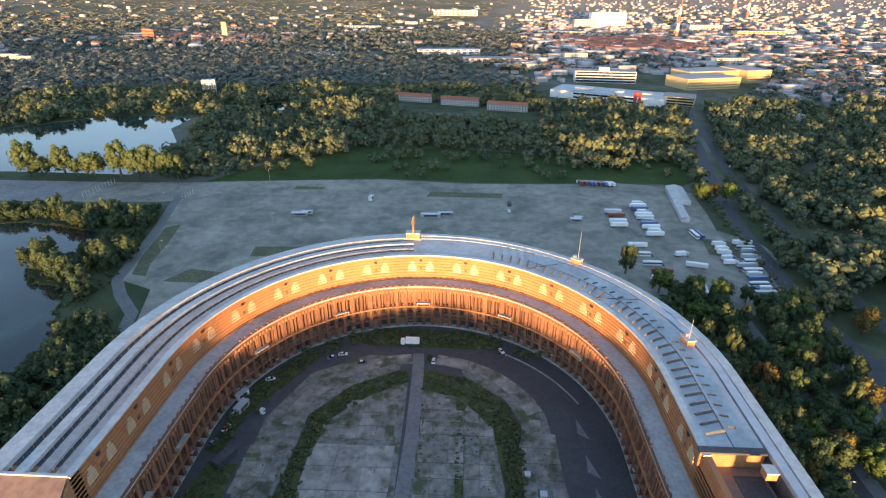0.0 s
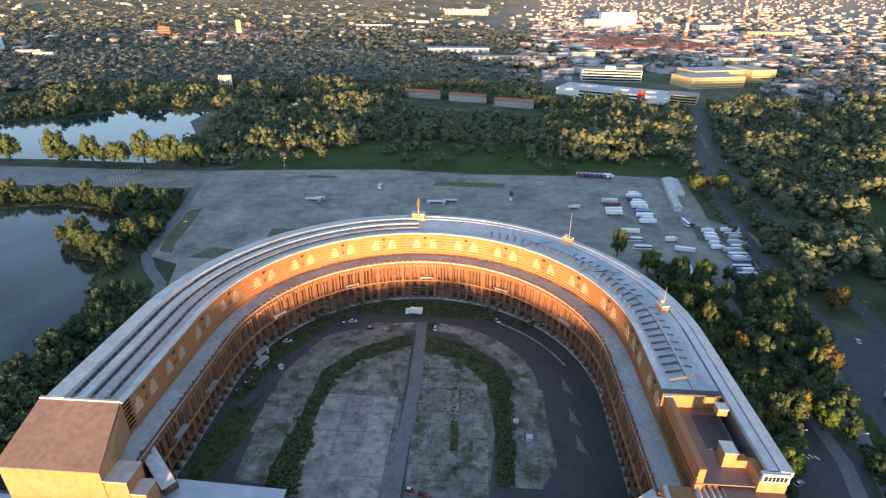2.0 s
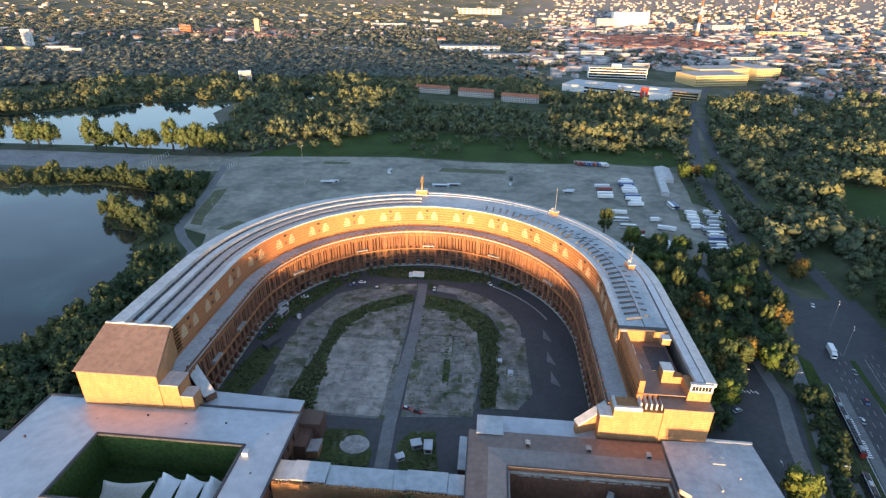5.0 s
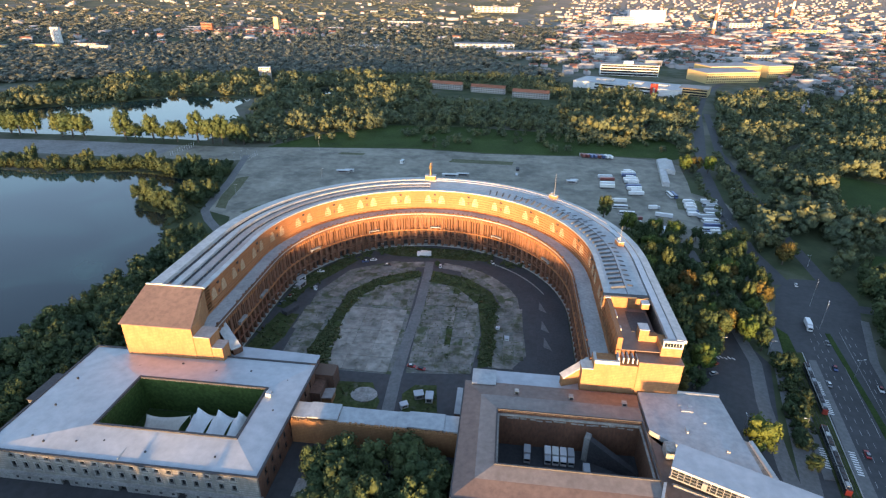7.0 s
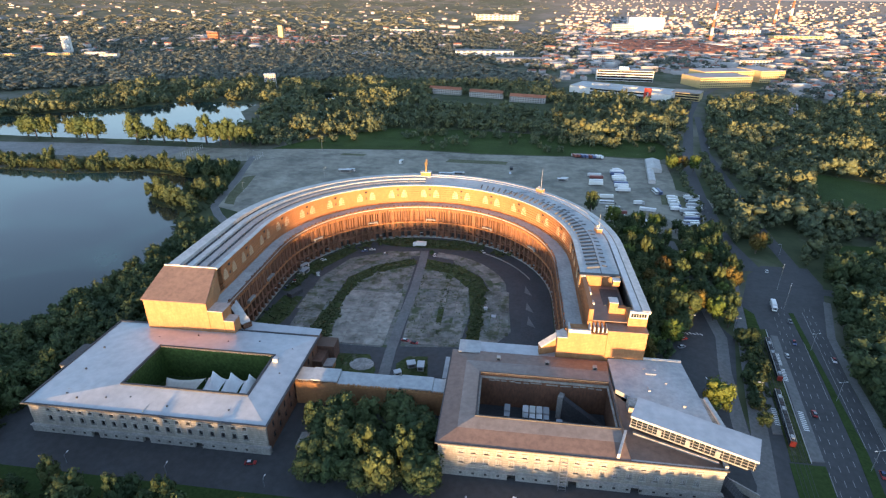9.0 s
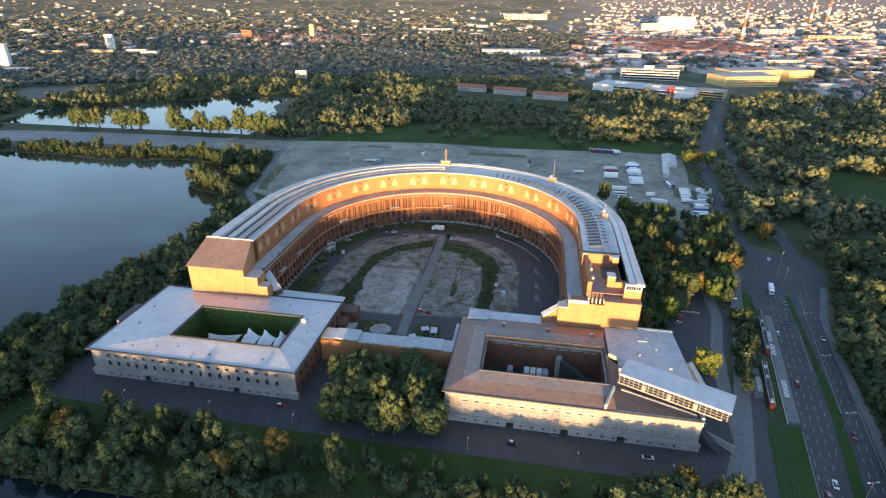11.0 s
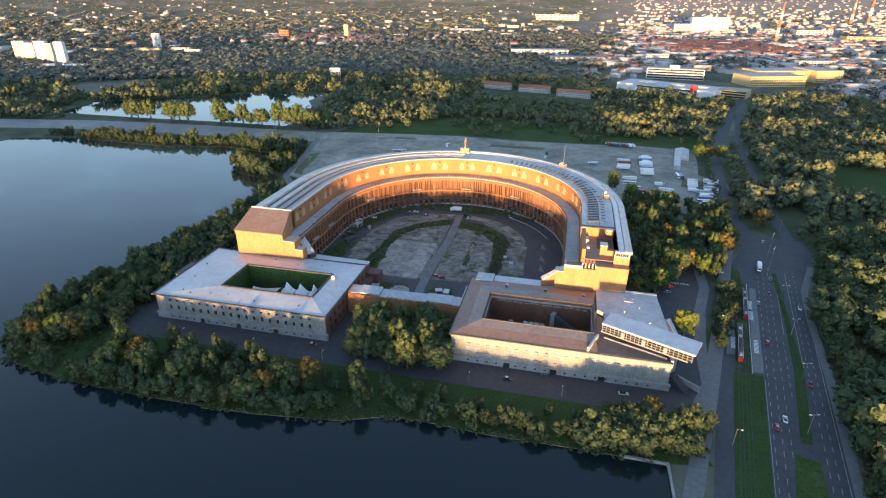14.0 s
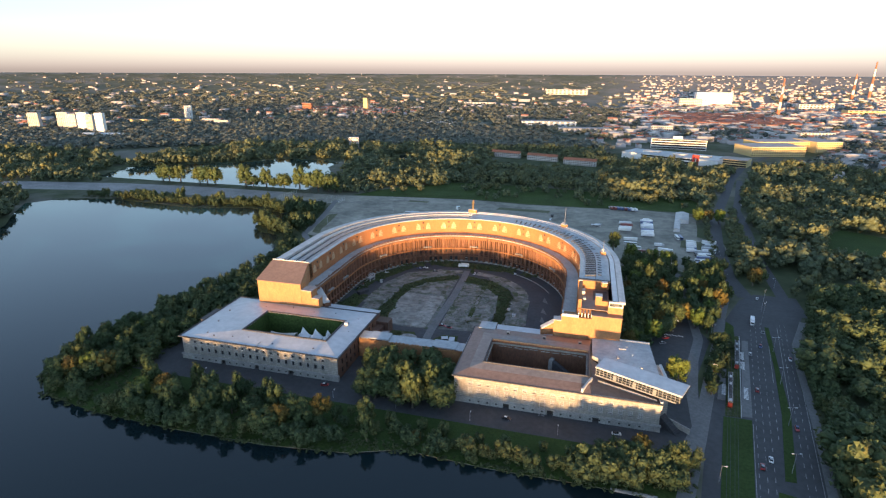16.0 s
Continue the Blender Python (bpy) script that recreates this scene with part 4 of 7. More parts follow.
part("link_wing", boxes((46, 86, 57, 69, 0, 13.4), (36, 46, 57, 66, 0, 16.2), (30, 36, 46, 62, 0, 8)), BRICK_DARK, hall)
part("link_roof", boxes((46, 86, 56.6, 69.4, 13.4, 13.9)), ZINC, hall, "flat pale metal roof of the link wing")
part("link_roof", boxes((36, 46.2, 56.6, 66.3, 16.2, 16.6)), ZINC_DARK, hall)
part("link_roof", boxes((29.6, 36, 46, 62.4, 8, 8.4)), ZINC_DARK, hall)


# ---- the two front buildings ----
def pierced(length, height, depth, cols, rows, z0=0.0):
    """A wall with real openings: cols and rows are (from, to) pairs."""
    bm = bmesh.new()
    z = z0
    for a, b in rows:
        box(bm, 0, length, 0, depth, z, a)
        x = 0
        for c, d in cols:
            box(bm, x, c, 0, depth, a, b)
            x = d
        box(bm, x, length, 0, depth, a, b)
        z = b
    box(bm, 0, length, 0, depth, z, height)
    return bm


WIN = {}


# stands in for the sheeting that makes the eastern windows look faint
PALE_PANE = surface("pale window sheeting", (0.2, 0.195, 0.19), (0.32, 0.31, 0.3), 0.8, 0.6, 0.08, 0.1, 0.8)


def window_parts(parent, m, w, h, stone=True, pale_pane=False):
    """A window in its opening: frame, pane, cross bars and a surround."""
    key = (w, h, stone, pale_pane)
    if key not in WIN:
        f = 0.12
        WIN[key] = [("window_frame", shared("window_frame", boxes((-w / 2, -w / 2 + f, 0.35, 0.5, 0, h), (w / 2 - f, w / 2, 0.35, 0.5, 0, h), (-w / 2, w / 2, 0.35, 0.5, 0, f), (-w / 2, w / 2, 0.35, 0.5, h - f, h), (-0.06, 0.06, 0.36, 0.49, f, h - f), (-w / 2, w / 2, 0.36, 0.49, h * 0.6, h * 0.6 + 0.1)), COPING if pale_pane else GUTTER)),
                    ("pane", shared("pane", boxes((-w / 2 + f, w / 2 - f, 0.42, 0.45, f, h - f)), PALE_PANE if pale_pane else GLASS))]
        if stone:
            s = 0.38
            WIN[key].append(("surround", shared("surround", boxes((-w / 2 - s, -w / 2, -0.2, 0.3, -0.2, h + s), (w / 2, w / 2 + s, -0.2, 0.3, -0.2, h + s), (-w / 2 - s - 0.1, w / 2 + s + 0.1, -0.28, 0.3, h, h + s + 0.1), (-w / 2 - s - 0.15, w / 2 + s + 0.15, -0.4, 0.3, -0.45, 0)), STONE_BASE)))
    first = None
    for name, me in WIN[key]:
        o = new(name if first else "window", me)
        o.parent = first or parent
        o.matrix_basis = m if first is None else Matrix.Identity(4)
        first = first or o
    return first


def front_building(x0, x1, y1, eave, words, stone_front=True):
    b = thing("front_building", words, "building", ((x0 + x1) / 2, 30, 0))
    off = Matrix.Translation((-(x0 + x1) / 2, -30, 0))
    L = x1 - x0
    n = 19
    pitch = (L - 13) / n
    cols = [(6.5 + pitch * (i + 0.5) - 0.85, 6.5 + pitch * (i + 0.5) + 0.85) for i in range(n)]
    rows = [(6.2, 9.0), (11.2, 12.7)]
    bm = pierced(L, eave, 1.0, cols, rows, 3.4)
    bmesh.ops.transform(bm, verts=bm.verts, matrix=off @ Matrix.Translation((x0, 0, 0)))
    wall = part("front_wall", bm, STONE, b, "weathered pale granite front with rows of windows")
    for c, d in cols:
        for r, s in rows:
            window_parts(wall, off @ pose(x0 + (c + d) / 2, 0, r), 1.7, s - r, pale_pane=x0 > 0)
    bm = pierced(L + 1.6, 3.2, 2.0, [(L * k - 1.6, L * k + 1.6) for k in (0.28, 0.5, 0.72)], [(0.01, 2.9)])
    bmesh.ops.transform(bm, verts=bm.verts, matrix=off @ Matrix.Translation((x0 - 0.8, -0.9, 0)))
    base = part("plinth", bm, STONE_BASE, b, "grey granite plinth course")
    part("ledge", boxes((x0 - 1.1 - (x0 + x1) / 2, x1 + 1.1 - (x0 + x1) / 2, -1.2 - 30, 0.4 - 30, 3.2, 3.6)), STONE_BASE, base)
    for k in (0.28, 0.5, 0.72):
        part("door", boxes((x0 + L * k - 1.6 - (x0 + x1) / 2 - 0.8, x0 + L * k + 1.6 - (x0 + x1) / 2 - 0.8, -29.6, -29.4, 0, 2.9)), DARK, base)
    small = shared("cellar_window", boxes((-0.5, 0.5, -0.12, 0.1, 0, 0.8)), DARK)
    for c, d in cols:
        o = new("cellar_window", small)
        o.parent = base
        o.matrix_basis = off @ pose(x0 + (c + d) / 2, -0.9, 1.4)
    # the other walls
    for s, xa in ((-1, x0), (1, x1)):
        m = 9
        p = (y1 - 1.2 - 6) / m
        cc = [(3 + p * (i + 0.5) - 1.0, 3 + p * (i + 0.5) + 1.0) for i in range(m)]
        rr = [(2.2, 5.6), (7.6, 11.2)]
        bm = pierced(y1 - 1.1, eave, 1.0, cc, rr)
        turn = Matrix.Translation((xa, 1.05, 0)) @ Matrix.Rotation(radians(90), 4, "Z") if s > 0 else Matrix.Translation((xa, y1 - 0.05, 0)) @ Matrix.Rotation(radians(-90), 4, "Z")
        bmesh.ops.transform(bm, verts=bm.verts, matrix=off @ turn)
        w = part("side_wall", bm, BRICK_IN, b, "bare red brick side wall")
        for c, d in cc:
            for r, t in rr:
                window_parts(w, off @ turn @ pose((c + d) / 2, 0, r), 2.0, t - r, False)
    bm = boxes((x0 + 1, x1 - 1, y1 - 1, y1, 0, eave))
    bmesh.ops.transform(bm, verts=bm.verts, matrix=off)
    part("rear_wall", bm, BRICK_DARK, b)
    return b, off


def hipped_ring(outer, inner, z0, z1, thick=0.4):
    """Four roof slopes between an outer eave and an inner rim, one mesh each."""
    (a0, b0, a1, b1), (c0, d0, c1, d1) = outer, inner
    o = [(a0, b0), (a1, b0), (a1, b1), (a0, b1)]
    i = [(c0, d0), (c1, d0), (c1, d1), (c0, d1)]
    for k in range(4):
        q = [(*o[k], z0), (*o[(k + 1) % 4], z0), (*i[(k + 1) % 4], z1), (*i[k], z1)]
        bm = bmesh.new()
        f = bm.faces.new([bm.verts.new(p) for p in q])
        for p in bmesh.ops.extrude_face_region(bm, geom=[f])["geom"]:
            if isinstance(p, bmesh.types.BMVert):
                p.co.z += thick
        yield bm


def frame_boxes(x0, y0, x1, y1, w, z0, z1):
    return boxes((x0, x1, y0, y0 + w, z0, z1), (x0, x1, y1 - w, y1, z0, z1), (x0, x0 + w, y0 + w, y1 - w, z0, z1), (x1 - w, x1, y0 + w, y1 - w, z0, z1))


def moved(bm, off):
    bmesh.ops.transform(bm, verts=bm.verts, matrix=off)
    return bm


# western one: pale metal roof round a green court
bw, off = front_building(-138, -34.8, 60, 14.6, "long granite-fronted building with a pale metal roof and a garden court")
COURT = (-103.5, 13.6, -48.2, 40.4)
for bm in hipped_ring((-138.8, -0.8, -34.0, 61), COURT, 14.7, 16.9):
    slope = part("roof_slope", moved(bm, off), ZINC, bw, "smooth pale blue-grey sheet metal roof slope")
part("gutter", moved(frame_boxes(-139.5, -1.5, -33.3, 61.7, 0.85, 14.9, 15.5), off), GUTTER, bw)
part("court_coping", moved(frame_boxes(-104.4, 12.7, -47.3, 41.3, 0.95, 17.0, 17.75), off), GUTTER, bw)
for q in ((-104.2, -47.4, 40.6, 41.4, 0, 17.0), (-104.4, -103.6, 13.2, 40.6, 0, 17.0), (-48.1, -47.3, 13.2, 40.6, 0, 17.0)):
    part("court_wall", moved(boxes(q), off), IVY, bw, "ivy-green court wall")
part("court_wall", moved(boxes((-104.2, -47.4, 12.6, 13.4, 0, 17.0)), off), BRICK_DARK, bw)
for x0, x1, y0, y1 in ((-126, -125.6, 9, 52), (-86.2, -85.9, 0, 13.4), (-126, -104, 8.6, 8.9)):
    part("roof_seam", moved(boxes((x0, x1, y0, y1, 15.0, 16.0 if y1 < 20 else 15.75)), off), ZINC_DARK, bw)
vent_me = shared("roof_vent", boxes((-0.3, 0.3, -0.3, 0.3, -0.6, 0.5)), GUTTER)
for x, y in ((-124, 6), (-118, 4), (-106, 5.5), (-96, 7), (-78, 4), (-64, 8), (-52, 5), (-43, 12), (-41, 30), (-42, 48), (-60, 52), (-75, 50), (-92, 53), (-110, 49), (-128, 22), (-131, 38)):
    o = new("roof_vent", vent_me)
    o.parent = bw
    o.matrix_basis = off @ pose(x, y, 15.9)
part("roof_box", moved(boxes((-46.6, -44.4, 36.2, 38.4, 16.6, 18.6)), off), COPING, bw)
part("side_annex", moved(boxes((-145, -138.9, 26, 42, 0, 13.2)), off), STONE, bw)
part("annex_roof", moved(boxes((-145.4, -138.9, 25.6, 42.4, 13.2, 13.6)), off), GUTTER, bw)
structure("grass", sheet([(-103.4, 13.6), (-48.3, 13.6), (-48.3, 40.4), (-103.4, 40.4)], 0.14), LAWN, "green lawn of the inner court")


def sail(name, words, material, corners, peak, at, nx=10, ny=8):
    """A tensioned canvas: corners in order, drawn up to one peak and sagging between."""
    bm = bmesh.new()
    grid = []
    (ax, ay, az), (bx, by, bz), (cx, cy, cz), (dx, dy, dz) = corners
    for i in range(nx + 1):
        row = []
        for j in range(ny + 1):
            u, v = i / nx, j / ny
            pinch = 0.16 * math.sin(math.pi * v) * (0.5 - u) + 0
            pinch2 = 0.16 * math.sin(math.pi * u) * (0.5 - v)
            uu, vv = u + pinch, v + pinch2
            x = (1 - uu) * (1 - vv) * ax + uu * (1 - vv) * bx + uu * vv * cx + (1 - uu) * vv * dx
            y = (1 - uu) * (1 - vv) * ay + uu * (1 - vv) * by + uu * vv * cy + (1 - uu) * vv * dy
            z = (1 - u) * (1 - v) * az + u * (1 - v) * bz + u * v * cz + (1 - u) * v * dz
            r = math.hypot(u - peak[0], v - peak[1])
            z += peak[2] * math.exp(-(r / 0.24) ** 1.1) - 1.2 * math.sin(math.pi * u) * math.sin(math.pi * v)
            row.append(bm.verts.new((x, y, z)))
        grid.append(row)
    for i in range(nx):
        for j in range(ny):
            bm.faces.new((grid[i][j], grid[i + 1][j], grid[i + 1][j + 1], grid[i][j + 1]))
    t = thing(name, words, "canopy", at, group="court canopies")
    cloth = part("canvas", bm, material, t, smooth=True)
    cloth.modifiers.new("thickness", "SOLIDIFY").thickness = 0.06
    for x, y, z in corners:
        b = bmesh.new()
        cyl(b, x, y, -at[2], z + 0.3, 0.12)
        part("mast", b, STEEL, t)
    return t


for i, x in enumerate((-70.5, -62, -53.5)):
    sail("canopy", "white peaked canvas canopy in the garden court", CANVAS, [(-4.4, -7, 8.4), (4.4, -7, 8.4), (4.4, 7, 9.6), (-4.4, 7, 9.6)], (0.5, 0.85, 8.6), (x, 22.5, 0.14))
sail("canopy", "sand-coloured tension sail in the garden court", CANVAS_TAN, [(-9, -6, 6.2), (8, -5, 6.8), (10, 6, 12.5), (-8, 5, 10.5)], (0.0, 1.0, 1.5), (-84.5, 20.5, 0.14))
hut = thing("garden_hut", "small greenish timber hut on the court lawn", "hut", (-98, 18.5, 0.14))
part("hut_body", boxes((-1.6, 1.6, -1.4, 1.4, 0, 2.4)), surface("green boards", (0.2, 0.22, 0.12), (0.3, 0.31, 0.2), 3), hut)
part("hut_roof", prism([(-1.9, -1.7), (1.9, -1.7), (1.9, 1.7), (-1.9, 1.7)], 2.4, [2.6, 2.6, 3.2, 3.2]), CANVAS_TAN, hut)

# eastern one: brown roof round a brick yard, flat grey roof and a glass beam cutting through it
be, off = front_building(33.8, 138, 58, 15.2, "long granite-fronted building with a brown roof and a brick court")
COURT = (47.5, 13.4, 102.5, 40.2)
for bm in hipped_ring((33.0, -0.8, 104.8, 59), (40.5, 6.8, 103.6, 49.5), 15.3, 16.7):
    part("roof_slope", moved(bm, off), BROWN_ROOF, be, "brown sheet metal roof slope")
INNER_ROOF = surface("worn brown-grey roofing", (0.185, 0.158, 0.144), (0.245, 0.213, 0.196), 0.4, 0.6, 0.12, 0.08, 0.8)
for bm in hipped_ring((40.5, 6.8, 103.6, 49.5), COURT, 16.7, 17.5):
    part("roof_slope", moved(bm, off), INNER_ROOF, be, "brown-grey inner roof slope round the yard")
part("gutter", moved(boxes((32.7, 138.6, -1.1, -0.6, 15.35, 15.9), (32.7, 33.2, -0.6, 59.3, 15.35, 15.9)), off), GUTTER, be)
part("parapet", moved(boxes((33.4, 138.4, -0.5, 0.5, 15.2, 15.4), (137.4, 138.6, 0.5, 14, 12, 16.6)), off), COPING, be)
part("court_coping", moved(frame_boxes(46.9, 12.8, 103.1, 40.8, 0.6, 17.6, 18.3), off), GUTTER, be)
part("court_inner_rim", moved(frame_boxes(47.5, 13.4, 102.5, 40.2, 0.7, 15.6, 16.4), off), CONCRETE, be)
court_n = part("court_wall", moved(boxes((47, 103, 40.3, 41.2, 0, 17.5)), off), BRICK_IN, be, "raw red brick wall of the yard")
for q in ((46.6, 47.4, 13, 40.3, 0, 17.5), (102.6, 103.4, 13, 40.3, 0, 17.5), (47, 103, 12.4, 13.3, 0, 17.5)):
    part("court_wall", moved(boxes(q), off), BRICK_IN, be, "raw red brick wall of the yard")
bright = shared("wall_patch", boxes((-1.2, 1.2, -0.1, 0.1, 0, 0.5)), CONCRETE)
for i in range(16):
    o = new("wall_patch", bright)
    o.parent = court_n
    o.matrix_basis = off @ pose(52 + i * 3.1 + rng.uniform(-0.6, 0.6), 40.25, 14.0 + rng.uniform(-0.4, 0.3))
structure("courtyard", sheet([(47.4, 13.3), (102.6, 13.3), (102.6, 40.3), (47.4, 40.3)], 0.14), ASPHALT_NEW, "black asphalt yard inside the brick court", "pavement")
part("grey_roof", moved(prism([(104.9, 59), (104.9, 37.5), (112, 32), (140, 14), (139.5, 22), (137.5, 60.5)], 15.0, 17.2), off), ZINC_DARK, be, "flat grey felted roof beside the yard")
part("roof_edge", moved(boxes((105, 137.6, 60.2, 61, 16.6, 18.0), (110, 136, 61, 61.6, 0, 16.6)), off), COPING, be)
part("dark_well", moved(prism([(104.9, 36.5), (104.9, 0.6), (137.2, 0.6), (137.2, 12), (110, 30)], 14.4, 15.1), off), BROWN_ROOF, be, "sunken brown roof wedge under the glass beam")
part("well_rib", moved(prism([(108, 14.6), (108, 13.6), (136, 2.6), (136, 3.6)], 15.1, 16.0), off), STONE_BASE, be)
part("hip_rib", moved(prism([(99.6, 0), (100.6, 0), (105.2, 12.6), (104.2, 12.6)], 15.6, 18.0), off), COPING, be)
for x, y, sx, sy, h in ((122, 50, 4.5, 1.2, 0.5), (120, 53, 1.4, 1.2, 0.4), (124, 53, 1.2, 1.0, 0.4), (119, 39, 0.8, 2.6, 0.9), (131, 30, 1.2, 0.8, 0.7), (127, 44, 0.8, 0.8, 0.5)):
    part("skylight", moved(boxes((x - sx / 2, x + sx / 2, y - sy / 2, y + sy / 2, 17.2, 17.2 + h)), off), COPING, be)
for x, y in ((55, 52.5), (77, 52), (98, 51)):
    part("dormer", moved(boxes((x - 0.9, x + 0.9, y - 0.9, y + 1.1, 16.0, 18.0)), off), CONCRETE, be)
    part("dormer_window", moved(boxes((x - 0.65, x + 0.65, y - 1.0, y - 0.8, 16.7, 17.8)), off), DARK, be)
part("roof_hut", moved(boxes((108.2, 112, 25.5, 30.5, 15.1, 19.2)), off), CONCRETE, be)
part("flank", moved(prism([(137.5, 38), (141, 36), (143.5, 14), (140, 13)], 0, [16.8, 16.8, 16.8, 16.8]), off), STONE, be)
part("flank_cap", moved(prism([(140.2, 36), (141.6, 36.4), (144.2, 14), (142.6, 13.4)], 16.8, 17.8), off), COPING, be)
beam_m = off @ Matrix.Translation((108.2, 19.2, 0)) @ Matrix.Rotation(math.atan2(-17, 38.5), 4, "Z")
beam = part("glass_beam_roof", moved(boxes((0, 43.5, -5.2, 7.2, 22.6, 23.5)), beam_m), ZINC, be, "pale metal roof of the slanting glass passage")
part("glass_side", moved(boxes((0.3, 43, -4.9, -4.7, 18.8, 22.6)), beam_m), GLASS, be, "dark glazed side of the passage")
part("glass_side", moved(boxes((0.3, 43, 6.7, 6.9, 18.8, 22.6)), beam_m), GLASS, be)
part("passage_floor", moved(boxes((0, 41, -5.0, 7.0, 18.2, 18.8)), beam_m), STEEL, be)
for i in range(22):
    part("mullion", moved(boxes((0.4 + i * 2.0, 0.62 + i * 2.0, -5.12, -4.9, 18.7, 22.6)), beam_m), STEEL, beam)
for z in (20.0, 21.3):
    part("transom", moved(boxes((0.3, 43, -5.14, -4.92, z, z + 0.14)), beam_m), STEEL, beam)
for x in (10, 20, 30):
    part("bracket", moved(boxes((x, x + 1.6, -5.8, -5.0, 19.4, 22.2)), beam_m), STEEL, beam)
stair_m = off @ Matrix.Translation((140, 6, 0)) @ Matrix.Rotation(radians(-38), 4, "Z")
for i in range(12):
    part("step", moved(boxes((i * 0.8, i * 0.8 + 0.797, -2.2, 2.2, 0, 6 - i * 0.5)), stair_m), GUTTER, be, "dark step of the outer stair")
part("stair_cheek", moved(boxes((0, 14, 2.3, 2.9, 0, 3.2)), off @ Matrix.Translation((140, 8, 0)) @ Matrix.Rotation(radians(-38), 4, "Z")), STONE_BASE, be)
sc = bmesh.new()
for z in np.arange(1, 15, 1.5):
    box(sc, -1.4, 1.4, -2.9, -2.75, z, z + 0.12)
for x in (-1.4, 1.3):
    for y in (-2.9, -1.1):
        box(sc, x, x + 0.12, y, y + 0.12, 0, 15)
scaffold = thing("scaffold_tower", "slender steel scaffold stair against the granite front", "scaffold", (81, -1.6, 0))
part("scaffold_frame", moved(sc, pose(0, 1.2, 0)), STEEL, scaffold)
ramp_b = thing("yard_ramp", "dark inclined covered ramp across the brick yard", "ramp", (92.5, 33, 0.14))
part("ramp_body", moved(prism([(-9.4, -1.3), (9.4, -1.3), (9.4, 1.3), (-9.4, 1.3)], 0, [11, 2.5, 2.5, 11]), pose(0, 0, 0, 0, 0, -22)), GUTTER, ramp_b)
part("ramp_head", moved(boxes((-11.6, -9.4, -1.7, 1.7, 0, 11.8)), pose(0, 0, 0, 0, 0, -22)), CONCRETE, ramp_b)

# low link between the two, with a broken brick parapet
link = thing("link_building", "low ruined brick link with a grey sheet roof", "building", (0, 34, 0))
part("link_wall", boxes((-34.6, 33.6, -3.6, -2.6, 0, 11.6)), BRICK_END, link, "weathered brick wall with a ragged top")
part("rear_wall", boxes((-34.6, 33.6, 3.6, 4.6, 0, 11.9)), BRICK_DARK, link)
for x0, x1, z in ((-34.6, -28, 12.9), (-28, -15.5, 13.4), (-15.5, 8, 12.3), (8, 12.4, 12.5), (12.4, 27, 13.2), (27, 33.6, 12.7)):
    part("roof_panel", prism([(x0, -2.4), (x1 - 0.1, -2.4), (x1 - 0.1, 5.4), (x0, 5.4)], z - 1.0, [z - 0.3, z - 0.3, z + 0.5, z + 0.5]), ZINC_DARK, link, "grey corrugated roof panel")
for i in range(60):
    x = -34.3 + i * 1.13
    part("parapet_stone", boxes((x, x + rng.uniform(0.5, 1.0), -3.5, -2.6, 11.6, 11.75 + rng.uniform(0.1, 0.9))), BRICK_END, link)
for i in range(24):
    part("panel_rib", boxes((-15.2 + i * 0.98, -15.1 + i * 0.98, -2.4, 5.4, 12.0, 12.15)), ZINC_DARK, link)
pav = thing("pavilion", "small orange brick hut behind the link", "hut", (-28, 56, 0.2))
part("hut_body", boxes((-2.5, 2.5, -3, 3, 0, 3.4)), BRICK_END, pav)
part("hut_roof", prism([(-2.8, -3.3), (2.8, -3.3), (2.8, 3.3), (-2.8, 3.3)], 3.4, [3.6, 4.4, 4.4, 3.6]), BAND_PINK, pav)
steps = thing("entrance_canopy", "grey stone entrance stairs beside the front building", "stairs", (-26, 9, 0.08))
for i in range(9):
    part("step", boxes((0.4 * i, 9 - 0.1 * i, -4 + 0.35 * i, 4 - 0.1 * i, 0.17 * i, 0.17 * i + 0.17)), STONE_BASE, steps)


# ---- on the hall's roof ----
ped = thing("roof_pedestal", "orange brick pedestal on the hall's rim", "pedestal", (-9.3, 252, 38.9))
part("plinth", boxes((-4.6, 4.6, -2.6, 2.6, 0, 0.8)), COPING, ped)
part("block", boxes((-3.8, 3.8, -2.2, 2.2, 0.8, 3.8)), BRICK_END, ped)
part("cap", boxes((-4.1, 4.1, -2.4, 2.4, 3.8, 4.2)), COPING, ped)
bm = bmesh.new()
for z0, z1, a, b in ((0, 1.4, 1.1, 0.9), (1.4, 4.5, 0.75, 0.6), (4.5, 7.4, 0.7, 0.95), (7.4, 8.0, 0.4, 0.3), (8.0, 9.3, 0.5, 0.35)):
    cyl(bm, 0, 0, z0, z1, a, b, 10)
cyl(bm, 0.9, 0, 4.6, 10.6, 0.14, 0.1, 6)
cyl(bm, -0.85, 0, 4.4, 7.2, 0.22, 0.25, 6)
tagged(part("statue", bm, GOLD), "gilded figure on the brick pedestal", "statue").matrix_basis = pose(-9.3, 252, 43.1)
